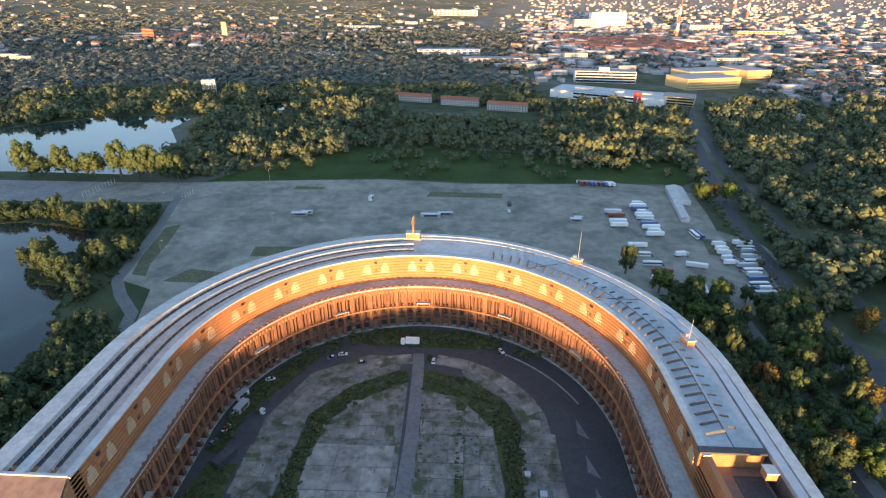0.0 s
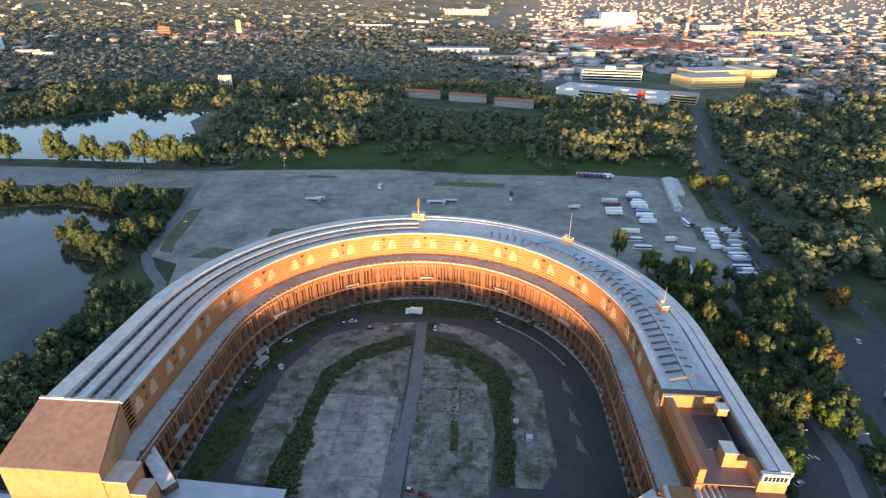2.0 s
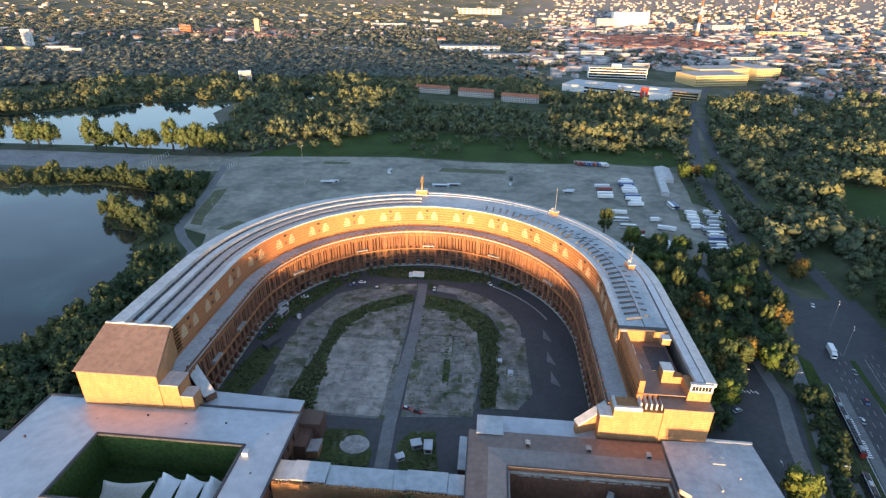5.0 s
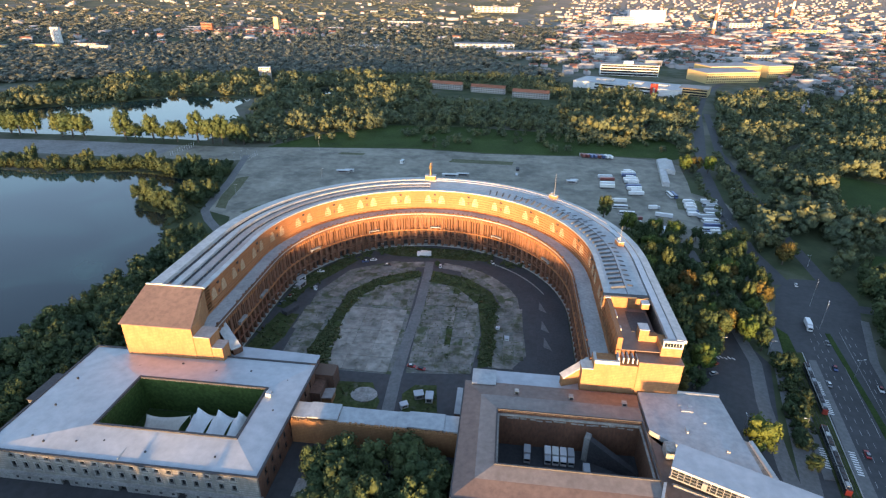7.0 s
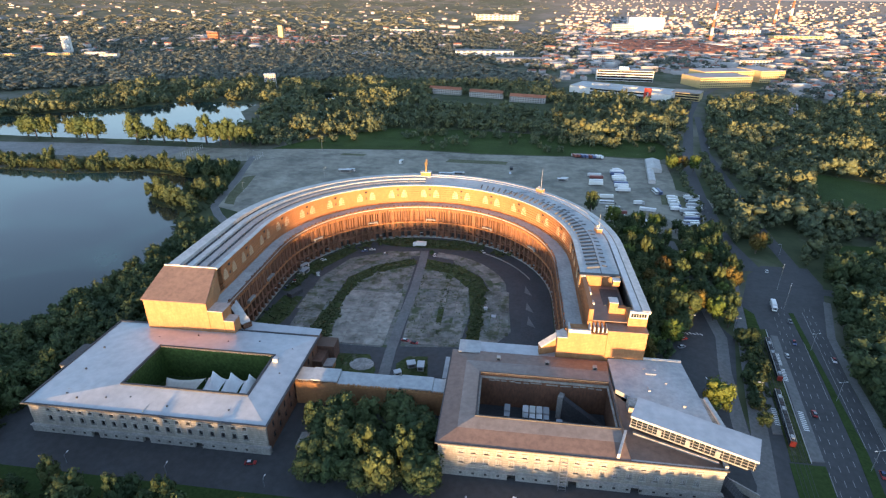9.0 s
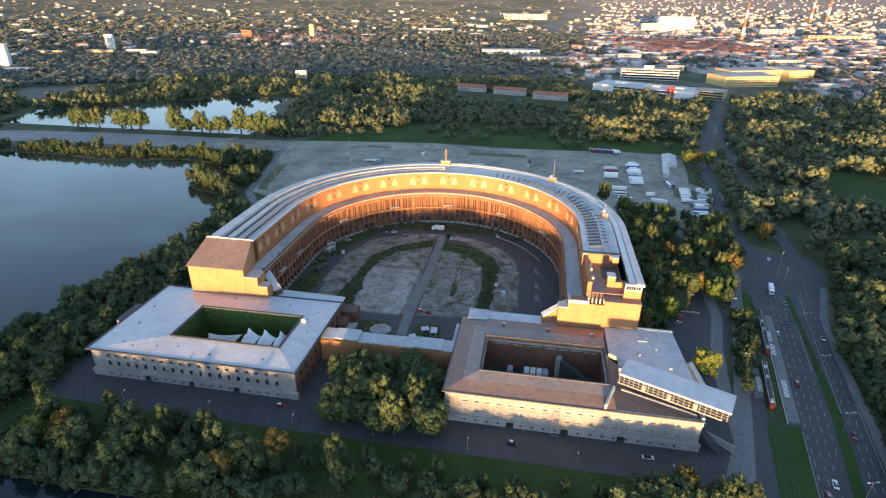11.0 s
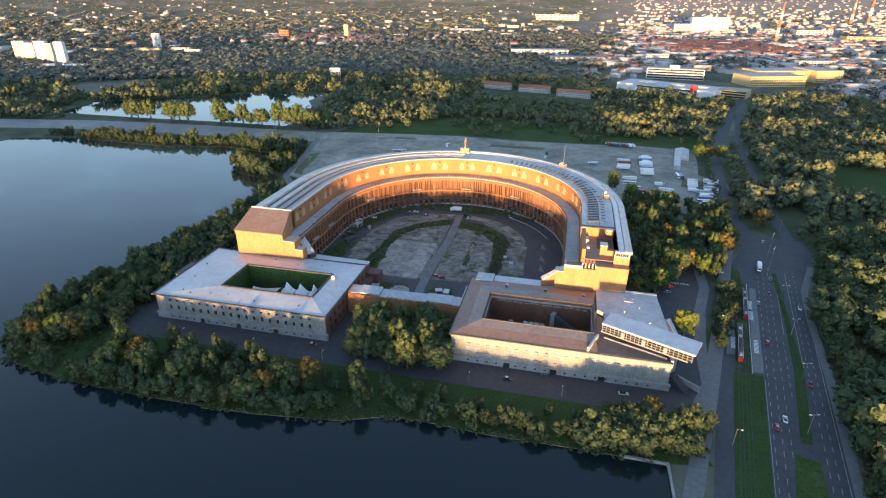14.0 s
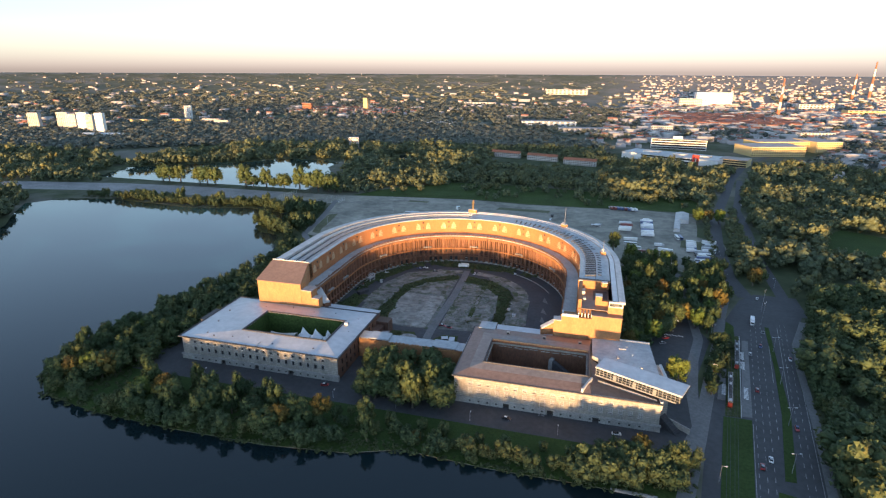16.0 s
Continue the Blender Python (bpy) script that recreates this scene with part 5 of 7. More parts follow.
for x, y, h in ((78.5, 226, 15), (110.5, 157, 9)):
    t = thing("roof_mast", "orange brick plinth with a slim mast on the rim", "mast", (x, y, 39.3), math.degrees(math.atan2(y - C[1], x - C[0])) - 90, group="masts on the rim")
    part("block", boxes((-2.6, 2.6, -1.6, 1.6, 0, 2.3)), BRICK_END, t)
    part("cap", boxes((-2.8, 2.8, -1.8, 1.8, 2.3, 2.6)), COPING, t)
    b = bmesh.new()
    cyl(b, 0.6, 0, 2.6, 2.6 + h, 0.16, 0.08)
    part("mast", b, STEEL, t)
    part("cabinet", boxes((-2.0, -0.6, -0.8, 0.8, 2.6, 3.9)), STEEL, t)
t = thing("roof_mast", "small brick plinth at the roof's step", "mast", (110.4, 91, 38.9), group="masts on the rim")
part("block", boxes((-1.6, 1.6, -1.6, 1.6, 0, 2.6)), BRICK_END, t)
part("cap", boxes((-1.8, 1.8, -1.8, 1.8, 2.6, 2.9)), COPING, t)


# ---- vehicles and street furniture ----
def wheel(parent, x, y, r=0.33, w=0.24):
    b = bmesh.new()
    cyl(b, 0, 0, -w / 2, w / 2, r, n=12)
    moved(b, pose(x, y, r, 90, 0, 0))
    o = part("wheel", b, TYRE, parent)
    b = bmesh.new()
    cyl(b, 0, 0, -w / 2 - 0.02, w / 2 + 0.02, r * 0.55, n=10)
    part("rim", moved(b, pose(x, y, r, 90, 0, 0)), STEEL, o)


def make_car(length=4.5, height=1.48):
    t = thing("car", "passenger car on the asphalt", "car", (0, 0, -50), group="cars on the road")
    L = length / 2
    prof = [(-L, 0.35), (L, 0.35), (L, 0.72), (L * 0.55, 0.9), (-L * 0.8, 0.95), (-L, 0.8)]
    b = bmesh.new()
    for s in (-0.88, 0.88):
        b.faces.new([b.verts.new((x, s, z)) for x, z in prof])
    b.verts.ensure_lookup_table()
    n = len(prof)
    for i in range(n):
        b.faces.new((b.verts[i], b.verts[(i + 1) % n], b.verts[n + (i + 1) % n], b.verts[n + i]))
    body = part("body", b, CAR_PAINT, t)
    b = bmesh.new()
    lo = [b.verts.new(p) for p in ((-L * 0.78, -0.8, 0.92), (L * 0.5, -0.8, 0.9), (L * 0.5, 0.8, 0.9), (-L * 0.78, 0.8, 0.92))]
    hi = [b.verts.new(p) for p in ((-L * 0.55, -0.62, height), (L * 0.12, -0.62, height), (L * 0.12, 0.62, height), (-L * 0.55, 0.62, height))]
    b.faces.new(hi)
    for i in range(4):
        b.faces.new((lo[i], lo[(i + 1) % 4], hi[(i + 1) % 4], hi[i]))
    part("window_band", b, GLASS, t)
    part("roof", boxes((-L * 0.54, L * 0.11, -0.6, 0.6, height, height + 0.03)), CAR_PAINT, t)
    for x in (-L * 0.62, L * 0.62):
        for y in (-0.78, 0.78):
            wheel(t, x, y)
    for y in (-0.6, 0.6):
        part("headlight", boxes((L - 0.02, L + 0.02, y - 0.2, y + 0.2, 0.58, 0.7)), WHITE, body)
    return t


def make_truck(length=13.6, cab=True, coach=False):
    words = "long parked coach with dark windows" if coach else ("parked lorry with a pale box body" if cab else "parked pale box trailer")
    t = thing("coach" if coach else "lorry" if cab else "trailer", words, "coach" if coach else "lorry", (0, 0, -50), group="vehicles parked on the fairground")
    L = length / 2
    if coach:
        part("body", boxes((-L, L, -1.25, 1.25, 0.45, 1.7), (-L, L, -1.25, 1.25, 2.6, 3.1), (-L + 0.3, L - 0.4, -1.1, 1.1, 3.1, 3.3)), TRUCK_PAINT, t)
        part("window_band", boxes((-L + 0.05, L - 0.05, -1.22, 1.22, 1.7, 2.6)), GLASS, t)
    else:
        part("box_body", boxes((-L, L, -1.25, 1.25, 1.15, 3.9)), TRUCK_PAINT, t)
        part("chassis", boxes((-L, L, -0.5, 0.5, 0.75, 1.15), (-L, -L + 0.15, -1.2, 1.2, 0.5, 0.7)), GUTTER, t)
        if cab:
            c = part("cab", prism([(L + 0.4, -1.2), (L + 2.5, -1.2), (L + 2.5, 1.2), (L + 0.4, 1.2)], 0.6, [3.3, 2.9, 2.9, 3.3]), TRUCK_PAINT, t)
            part("windscreen", boxes((L + 2.48, L + 2.54, -1.05, 1.05, 1.7, 2.7)), GLASS, c)
    for x in ((-L + 1.5, -L + 2.8, L + 1.6) if cab else (-L + 1.5, -L + 2.8, L - 2.5)):
        for y in (-1.0, 1.0):
            wheel(t, x, y, 0.5, 0.35)
    return t


def drop(ob):
    for o in (*ob.children_recursive, ob):
        bpy.data.objects.remove(o)


CARS = [(181, -15, 77, 0.11), (186, -9, 77, 0.11), (196, 53, 77, 0.11), (203, 97, 77, 0.11), (*lane(188, 110), 257, 0.11), (*lane(190.5, 132), 77, 0.11), (232, 196, 70, 0.11),
        (266, 168, 355, 0.12), (*lane(204.2, 96), 257, 0.11), (*lane(201.2, 20), 257, 0.11), (*lane(207.5, -60), 257, 0.11), (238, 262, 80, 0.11), (245, 330, 80, 0.11), (262, 400, 256, 0.11), (300, 540, 252, 0.11),
        (330, 640, 72, 0.11), (345, 700, 72, 0.11), (385, 800, 70, 0.11), (154, 106, 30, 0.1), (151, 98, 30, 0.1), (-40, -6, 10, 0.1), (118, -8, 5, 0.1), (64, -10, 350, 0.1)]
car = make_car()
for i, (x, y, a, z) in enumerate(CARS):
    copy_thing(car, pose(x, y, z, 0, 0, a))
for x, y, a in ((-78, 140, 80), (-80, 132, 70), (-78, 148, 30), (-70, 172, 20), (-40, 193, 10), (-45, 190, 200), (5, 84, 350), (10, 82.5, 352), (-29, 187, 10), (6, 190, 90), (40, 200, 300)):
    copy_thing(car, pose(x, y, 0.2, 0, 0, a))
for i in range(7):
    copy_thing(car, pose(-20 + i * 3.2 + 140, 250 - i, 0.08, 0, 0, 80))
for i in range(4):
    copy_thing(car, pose(86.5 + i * 2.3, 25.4 - 0.4 * i, 0.15, 0, 0, 268))
drop(car)
lorry, trailer, coach = make_truck(7.2, True), make_truck(13.6, False), make_truck(12.5, True, True)
copy_thing(lorry, pose(-5.8, 204, 0.2, 0, 0, 180))
for i in range(11):
    copy_thing(trailer if i % 3 else lorry, pose(168 - 0.4 * i, 418 - i * 6.6, 0.07, 0, 0, 4))
for x, y in ((143, 397), (144, 389), (142, 376), (141, 368)):
    copy_thing(trailer, pose(x, y, 0.07, 0, 0, 3))
for i, (x, y) in enumerate(((145, 331), (144, 317), (147, 303), (150, 291), (147, 281))):
    copy_thing(coach if i in (1, 2) else trailer, pose(x, y, 0.07, 0, 0, 1))
for i in range(8):
    copy_thing(lorry, pose(130 + i * 4.2, 470 - 0.3 * i, 0.07, 0, 0, 112))
for i in range(2):
    copy_thing(coach, pose(194 + i * 3.6, 354, 0.07, 0, 0, 96))
for i, y in enumerate((340, 332, 326, 317, 310)):          # lorries nose to nose at the lot's eastern end
    copy_thing((trailer, coach, lorry)[i % 3], pose(223 - i * 1.4, y, 0.07, 0, 0, 2))
    copy_thing(lorry, pose(204 - i * 1.0, y - 3, 0.07, 0, 0, 4 + 5 * (i % 2)))
for i in range(10):
    copy_thing((trailer, coach, lorry)[i % 3], pose(210 - i * 1.1 + (i % 2) * 2, 303 - i * 6.3, 0.07, 0, 0, 184 if i % 2 else 4))
copy_thing(trailer, pose(176, 301, 0.07, 0, 0, -14))
copy_thing(trailer, pose(168, 267, 0.07, 0, 0, 80))
copy_thing(lorry, pose(161, 268, 0.07, 0, 0, 86))
copy_thing(lorry, pose(171, 318, 0.07, 0, 0, 10))
van = make_truck(4.2, True)
for i in range(4):
    copy_thing(van, pose(68 + i * 3.0, 35.6, 0.15, 0, 0, 268))
copy_thing(van, pose(82.2, 28.6, 0.15, 0, 0, 268))
copy_thing(van, pose(60, 35.4, 0.15, 0, 0, 268))
copy_thing(coach, pose(54.5, 25, 0.15, 0, 0, 0))
copy_thing(lorry, pose(*lane(184, 148), 0.1, 0, 0, 257))
for o in (lorry, trailer, coach, van):
    drop(o)

# the long white tent hall at the edge of the fairground
t = thing("tent_hall", "long white canvas storage tent beside the trucks", "tent", (211, 440, 0.06), -9)
b = bmesh.new()
for y0, y1, x0, w in ((-19, 21, 0, 7.6), (-60, -19, -4.4, 3.2)):
    v = [[b.verts.new(p) for p in ((x0 - w, y, 0), (x0 - w, y, 3.6), (x0, y, 5.6 if w > 4 else 4.4), (x0 + w, y, 3.6), (x0 + w, y, 0))] for y in (y0, y1)]
    for i in range(4):
        b.faces.new((v[0][i], v[0][i + 1], v[1][i + 1], v[1][i]))
    b.faces.new(v[0]), b.faces.new(v[1])
part("canvas", b, COPING, t)
for y in range(-18, 21, 4):
    part("rib", boxes((-7.65, 7.65, y, y + 0.15, 3.5, 3.7)), STEEL, t)


def container(x, y, a, w, d, h, words, m):
    t = thing("kiosk", words, "container", (x, y, 0.06), a, group="stands on the fairground")
    part("body", boxes((-w / 2, w / 2, -d / 2, d / 2, 0, h)), m, t)
    part("roof", boxes((-w / 2 - 0.2, w / 2 + 0.2, -d / 2 - 0.2, d / 2 + 0.2, h, h + 0.2)), GUTTER if m is GUTTER else ZINC, t)
    part("shutter", boxes((-w / 3, w / 3, -d / 2 - 0.06, -d / 2, 0.9, h - 0.4)), GUTTER, t)


for x, y, a, w, d, h, words, m in ((-115, 377, 5, 13, 4, 2.6, "low grey container stand on the paving", CONCRETE), (-110, 381, 5, 9, 2.4, 2.4, "pale container behind a stand", COPING),
                                    (-8, 380, 2, 16, 3.5, 2.8, "long dark container stand on the paving", ZINC_DARK), (4, 384, 2, 12, 2.5, 2.8, "grey container beside a stand", CONCRETE),
                                    (109, 378, 0, 9, 4, 2.6, "small grey container stand", CONCRETE), (112, 382, 0, 7, 2.4, 2.6, "pale container beside a stand", COPING),
                                    (58, 410, 90, 5, 3, 2.6, "dark stand on the paving", GUTTER), (57, 396, 90, 7, 2, 0.6, "low concrete block on the paving", CONCRETE),
                                    (-63, 417, 80, 6, 3, 3.4, "white kiosk on the paving", WHITE), (-78, 205, 20, 6, 3, 3, "site container by the inner wall", GUTTER),
                                    (-76, 152, 75, 7, 3, 3, "grey shed by the inner wall", CONCRETE), (-72, 124, 65, 9, 4, 2.6, "dark shed by the inner wall", GUTTER), (-79, 160, 62, 6, 2.6, 2.6, "pale container by the inner wall", WHITE),
                                    (17, 62, 4, 3.2, 5, 2.8, "pale shed on the lawn", COPING), (12, 63, 20, 4, 3.4, 2.6, "grey domed shed on the lawn", CONCRETE), (6.5, 56, 30, 3.2, 2.6, 2.0, "white covered stack on the lawn", WHITE),
                                    (51, 113, 0, 2.2, 2.2, 1.6, "white box on the slabs", WHITE), (-66, 150, 70, 1.6, 1.6, 2.2, "white crate on the drive", WHITE), (46, 122, 0, 1.8, 1.8, 1.4, "white covered crate on the slabs", WHITE)):
    container(x, y, a, w, d, h, words, m)


def lamp(x, y, h, a, words, arms=1, base=0.1):
    t = thing("street_lamp", words, "street lamp", (x, y, base), a, group="lamps")
    b = bmesh.new()
    cyl(b, 0, 0, 0, h, 0.14, 0.07)
    part("pole", b, STEEL, t)
    for s in ((1,), (1, -1))[arms - 1]:
        part("arm", boxes((min(0, s * 1.8), max(0, s * 1.8), -0.05, 0.05, h - 0.1, h)), STEEL, t)
        part("head", boxes((min(s * 1.3, s * 2.3), max(s * 1.3, s * 2.3), -0.18, 0.18, h - 0.02, h + 0.14)), WHITE, t)


for u, y in ((196, -16), (197.6, 22), (196.6, 64), (195, 104)):
    lamp(*lane(u, y), 10.5, 14, "tall double street lamp on the median", 2, 0.24)
for x, y in ((228.5, 171), (222, 146)):
    lamp(x, y, 17, 60, "very tall floodlight mast at the crossing", 2)
for x, y, a in ((184, 118, 0), (160, 118, 0), (176, 62, 180), (252, 225, 180), (262, 158, 90), (160, -30, 0), (232, 262, 180), (250, 360, 180), (151, 60, 90), (178, 205, 0)):
    lamp(x, y, 8.5, a, "slim grey street lamp beside the road")
for x, y in ((-150, -14), (-112, -15), (-70, -15), (-30, -16), (6, -16), (46, -16), (90, -16), (126, -16)):
    lamp(x, y, 4.2, 90, "low lamp on the forecourt")
for x, y0, n in ((-315, 404, 11), (-226, 404, 5)):
    for i in range(n):
        t = thing("post", "slim white metal post in a row across the slab road", "post", (x + 0.4 * i, y0 + i * 4.0, 0.08), group="posts across the slab road")
        b = bmesh.new()
        cyl(b, 0, 0, 0, 5.2, 0.16, 0.12)
        part("shaft", b, WHITE, t)
        part("foot", boxes((-0.5, 0.5, -0.5, 0.5, 0, 0.5)), CONCRETE, t)
        part("cap", boxes((-0.25, 0.25, -0.25, 0.25, 5.2, 5.5)), STEEL, t)
for x, y, h in ((-165, 452, 15), (-190, 300, 10), (-130, 355, 10), (-232, 412, 9), (-236, 405, 9), (-240, 398, 9)):
    lamp(x, y, h, 20, "lamp mast at the edge of the fairground")


def make_tram(x, y, cars=3, unit_length=11.6):
    """An articulated tram: modules with window bands, pale roof edges, roof gear and red ends."""
    t = thing("tram", "long articulated tram, dark roof and red ends, at its stop", "tram", (x, y, 0.34), TILT, group="trams at the stop")
    total = cars * unit_length
    for k in range(cars):
        y0 = -total / 2 + k * unit_length + 0.3
        y1 = y0 + unit_length - 0.6
        body = part("module", prism([(-1.15, y0), (1.15, y0), (1.15, y1), (-1.15, y1)], 0.35, 1.3), GUTTER, t)
        part("window_band", boxes((-1.13, 1.13, y0 + 0.05, y1 - 0.05, 1.3, 2.6)), GLASS, body)
        part("roof", prism([(-1.1, y0), (1.1, y0), (1.1, y1), (-1.1, y1)], 2.6, 3.1), GUTTER, body)
        for q in (-1.12, 0.98):
            part("roof_edge", boxes((q, q + 0.14, y0, y1, 2.95, 3.25)), COPING, body)
        for j in range(3):
            part("roof_gear", boxes((-0.6, 0.6, y0 + 1.2 + j * 3.3, y0 + 3.4 + j * 3.3, 3.1, 3.55)), (ZINC_DARK, GUTTER, GUTTER)[(j + k) % 3], body)
        if k:
            part("bellows", boxes((-1.0, 1.0, y0 - 0.6, y0, 0.5, 3.0)), TYRE, t)
        for j in (1.8, unit_length - 2.6):
            for q in (-0.73, 0.73):
                wheel_at = bmesh.new()
                cyl(wheel_at, 0, 0, -0.06, 0.06, 0.33, n=10)
                part("wheel", moved(wheel_at, pose(q, y0 + j, 0.33, 0, 90, 0)), STEEL, body)
    for q, y0 in ((-1, -total / 2), (1, total / 2)):
        part("nose", prism([(-1.05, y0 - 0.3), (1.05, y0 - 0.3), (1.05, y0 + 0.3), (-1.05, y0 + 0.3)], 0.4, 2.9), TRAM_RED, t, "red tram front")
    return t


TRAM_RED = plain("tram red", (0.24, 0.03, 0.022), 0.45)
make_tram(*lane(173.67, 92))
make_tram(*lane(170.3, 48))
b = bmesh.new()
for i in range(26):
    a = 0.36 + i * 0.024
    r = 76 - 0.12 * i
    box(b, -1.0, 1.0, -0.2, 0.2, 0, 0.7, pose(C[0] + r * math.cos(a), C[1] + r * math.sin(a), 0.15, 0, 0, math.degrees(a) - 90))
tagged(part("retaining_wall", b, CONCRETE), "low curved concrete wall in the courtyard", "wall", kind="structure")
b = bmesh.new()
box(b, 114, 133, -47.5, -46.6, -2.5, 0.7), box(b, 132, 133, -64, -47.5, -2.5, 0.7)
tagged(part("quay_wall", b, CONCRETE), "low concrete quay wall at the lake corner", "wall", kind="structure")


# ---- trees ----
def ico(sub):
    bm = bmesh.new()
    bmesh.ops.create_icosphere(bm, subdivisions=sub, radius=1.0)
    bm.verts.ensure_lookup_table()
    v = np.array([p.co[:] for p in bm.verts])
    f = np.array([[p.index for p in q.verts] for q in bm.faces])
    bm.free()
    return v, f


ICO = ico(1)
gen = np.random.default_rng(11)


def unit(a):
    return a / (np.linalg.norm(a, axis=1, keepdims=True) + 1e-9)


def crown(lumps, leaves, spread_xy=0.66, tall=1.0, size=0.38, leaf=0.08, rough=0.18):
    """A crown about 1 wide each way from its centre: boughs of uneven size, each under a loose shell of leaf sprays that breaks its outline."""
    sv, sf = ICO
    vs, fs, cents, sizes = [], [], [], []
    for k in range(lumps):
        a, h = 2.399 * k + gen.uniform(-0.5, 0.5), -0.75 + 1.6 * (k + 0.5) / lumps
        r = spread_xy * math.sqrt(max(0.06, 1 - (h * 0.85) ** 2)) * gen.uniform(0.6, 1.1)
        c = np.array([r * math.cos(a), r * math.sin(a), h * tall * 0.72])
        q = size * gen.uniform(0.7, 1.25)
        d = 1 + gen.normal(0, rough, (len(sv), 1)).clip(-0.4, 0.4)
        vs.append(sv * d * q * 0.9 * np.array([1, 1, gen.uniform(0.75, 1.0)]) + c)
        fs.append(sf + k * len(sv))
        cents.append(c), sizes.append(q)
    cents, sizes = np.array(cents), np.array(sizes)
    pick = gen.integers(lumps, size=leaves)
    n = unit(gen.normal(size=(leaves, 3)) + 0.9 * unit(cents[pick]) + np.array([0, 0, 0.25]))
    p = cents[pick] + n * (sizes[pick] * gen.uniform(0.8, 1.34, leaves))[:, None]
    tip = unit(n + 0.55 * gen.normal(size=(leaves, 3)))
    a = unit(np.cross(tip, gen.normal(size=(leaves, 3))))
    b = np.cross(tip, a)
    w = (leaf * gen.uniform(0.6, 1.4, leaves))[:, None]
    base = lumps * len(sv)
    vs.append(np.stack([p - a * w - b * w * 0.6, p + a * w - b * w * 0.6, p + b * w * 1.1], 1).reshape(-1, 3))
    fs.append(base + np.arange(3 * leaves).reshape(-1, 3))
    return np.concatenate(vs), np.concatenate(fs)


def trunk_mesh(h, r):
    bm = bmesh.new()
    cyl(bm, 0, 0, 0, h * 0.5, r, r * 0.7, 7)
    cyl(bm, 0, 0, h * 0.5, h * 0.85, r * 0.7, r * 0.25, 6)
    for k in range(4):
        a = k * 1.6 + 0.3
        b = bmesh.new()
        cyl(b, 0, 0, 0, h * 0.42, r * 0.42, r * 0.12, 5)
        moved(b, Matrix.Translation((0, 0, h * (0.38 + 0.06 * k))) @ Matrix.Rotation(a, 4, "Z") @ Matrix.Rotation(0.7, 4, "Y"))
        me = bpy.data.meshes.new("limb")
        b.to_mesh(me)
        b.free()
        bm.from_mesh(me)
        bpy.data.meshes.remove(me)
    return bm


def make_tree(kind):
    """kind: lumps, leaves, crown half width, crown half height, trunk clear height."""
    lumps, leaves, w, h, clear, mat, tall = kind
    t = thing("tree", "leafy green broadleaf tree in low sunlight", "tree", (0, 0, -80), group="trees")
    v, f = crown(lumps + 4, leaves * 3, 0.7, tall, 0.33, 0.07)
    v = v * np.array([w, w, h]) + np.array([0, 0, clear + h * 0.95])
    part("crown", tri_mesh("crown", v, f, mat), mat, t)
    part("trunk", trunk_mesh(clear + h * 1.2, 0.035 * (clear + 2 * h)), BARK, t)
    return t


YOUNG = foliage("fresh leaves", [(0.3, (0.05, 0.085, 0.02)), (0.9, (0.1, 0.125, 0.03))])
AUTUMN = foliage("turning leaves", [(0.3, (0.075, 0.075, 0.022)), (0.6, (0.105, 0.084, 0.024)), (0.95, (0.12, 0.068, 0.025))])
KINDS = [(17, 280, 4.6, 4.6, 1.6, LEAF, 1.0), (15, 260, 4.0, 5.6, 1.8, LEAF, 1.1), (18, 280, 5.4, 4.6, 1.4, LEAF, 0.95), (14, 240, 3.4, 4.0, 1.2, LEAF, 1.0),
         (16, 260, 3.2, 6.2, 1.6, LEAF, 1.2), (16, 280, 4.4, 4.8, 1.6, YOUNG, 1.0), (17, 280, 4.6, 5.0, 1.6, AUTUMN, 1.0)]
TREES = [make_tree(k) for k in KINDS]
tr = random.Random(21)
near_count = 0


def plant(x, y, s=1.0, kind=None, z=0.0):
    global near_count
    near_count += 1
    if kind is None:
        kind = tr.choices(range(7), (22, 18, 18, 14, 10, 7, 4))[0]
    o = copy_thing(TREES[kind], pose(x, y, z, 0, 0, tr.uniform(0, 360)))
    o.scale = (s * tr.uniform(0.92, 1.08),) * 2 + (s * tr.uniform(0.9, 1.12),)
    if kind == 5:
        o["label"] = "fresh yellow-green broadleaf tree"
    elif kind == 6:
        o["label"] = "broadleaf tree turning orange brown"
    return o


def scatter(poly, step, jitter=0.42, keep=1.0, block=()):
    xs, ys = [p[0] for p in poly], [p[1] for p in poly]
    y, row = min(ys), 0
    while y < max(ys):
        x = min(xs) + (row % 2) * step / 2
        while x < max(xs):
            px, py = x + tr.uniform(-jitter, jitter) * step, y + tr.uniform(-jitter, jitter) * step
            if inside(px, py, poly) and tr.random() < keep and not any(inside(px, py, q) for q in block):
                yield px, py
            x += step
        y += step * 0.88
        row += 1


BANK = [(-203, -40), (-166, -46), (-152, -10), (-152, 30), (-148, 60), (-130, 66), (-130, 120), (-138, 170), (-160, 196), (-178, 216), (-190, 200), (-184, 150), (-191, 100), (-199, 50), (-205, 0)]
SHORE = [(-198, -42), (-150, -53), (-95, -55), (-45, -54), (-8, -49), (15, -41), (60, -43), (128, -42), (150, -40), (152, -16), (136, -24), (90, -33), (40, -32), (-20, -33), (-60, -27), (-140, -24), (-170, -24)]
GROVE = [(-20, -12), (22, -17), (32, -12), (31, 26), (10, 27), (-8, 24), (-20, 14)]
EAST = [(127, 80), (143, 82), (149, 100), (162, 124), (173, 160), (174, 240), (160, 262), (140, 250), (126, 214), (126, 150)]
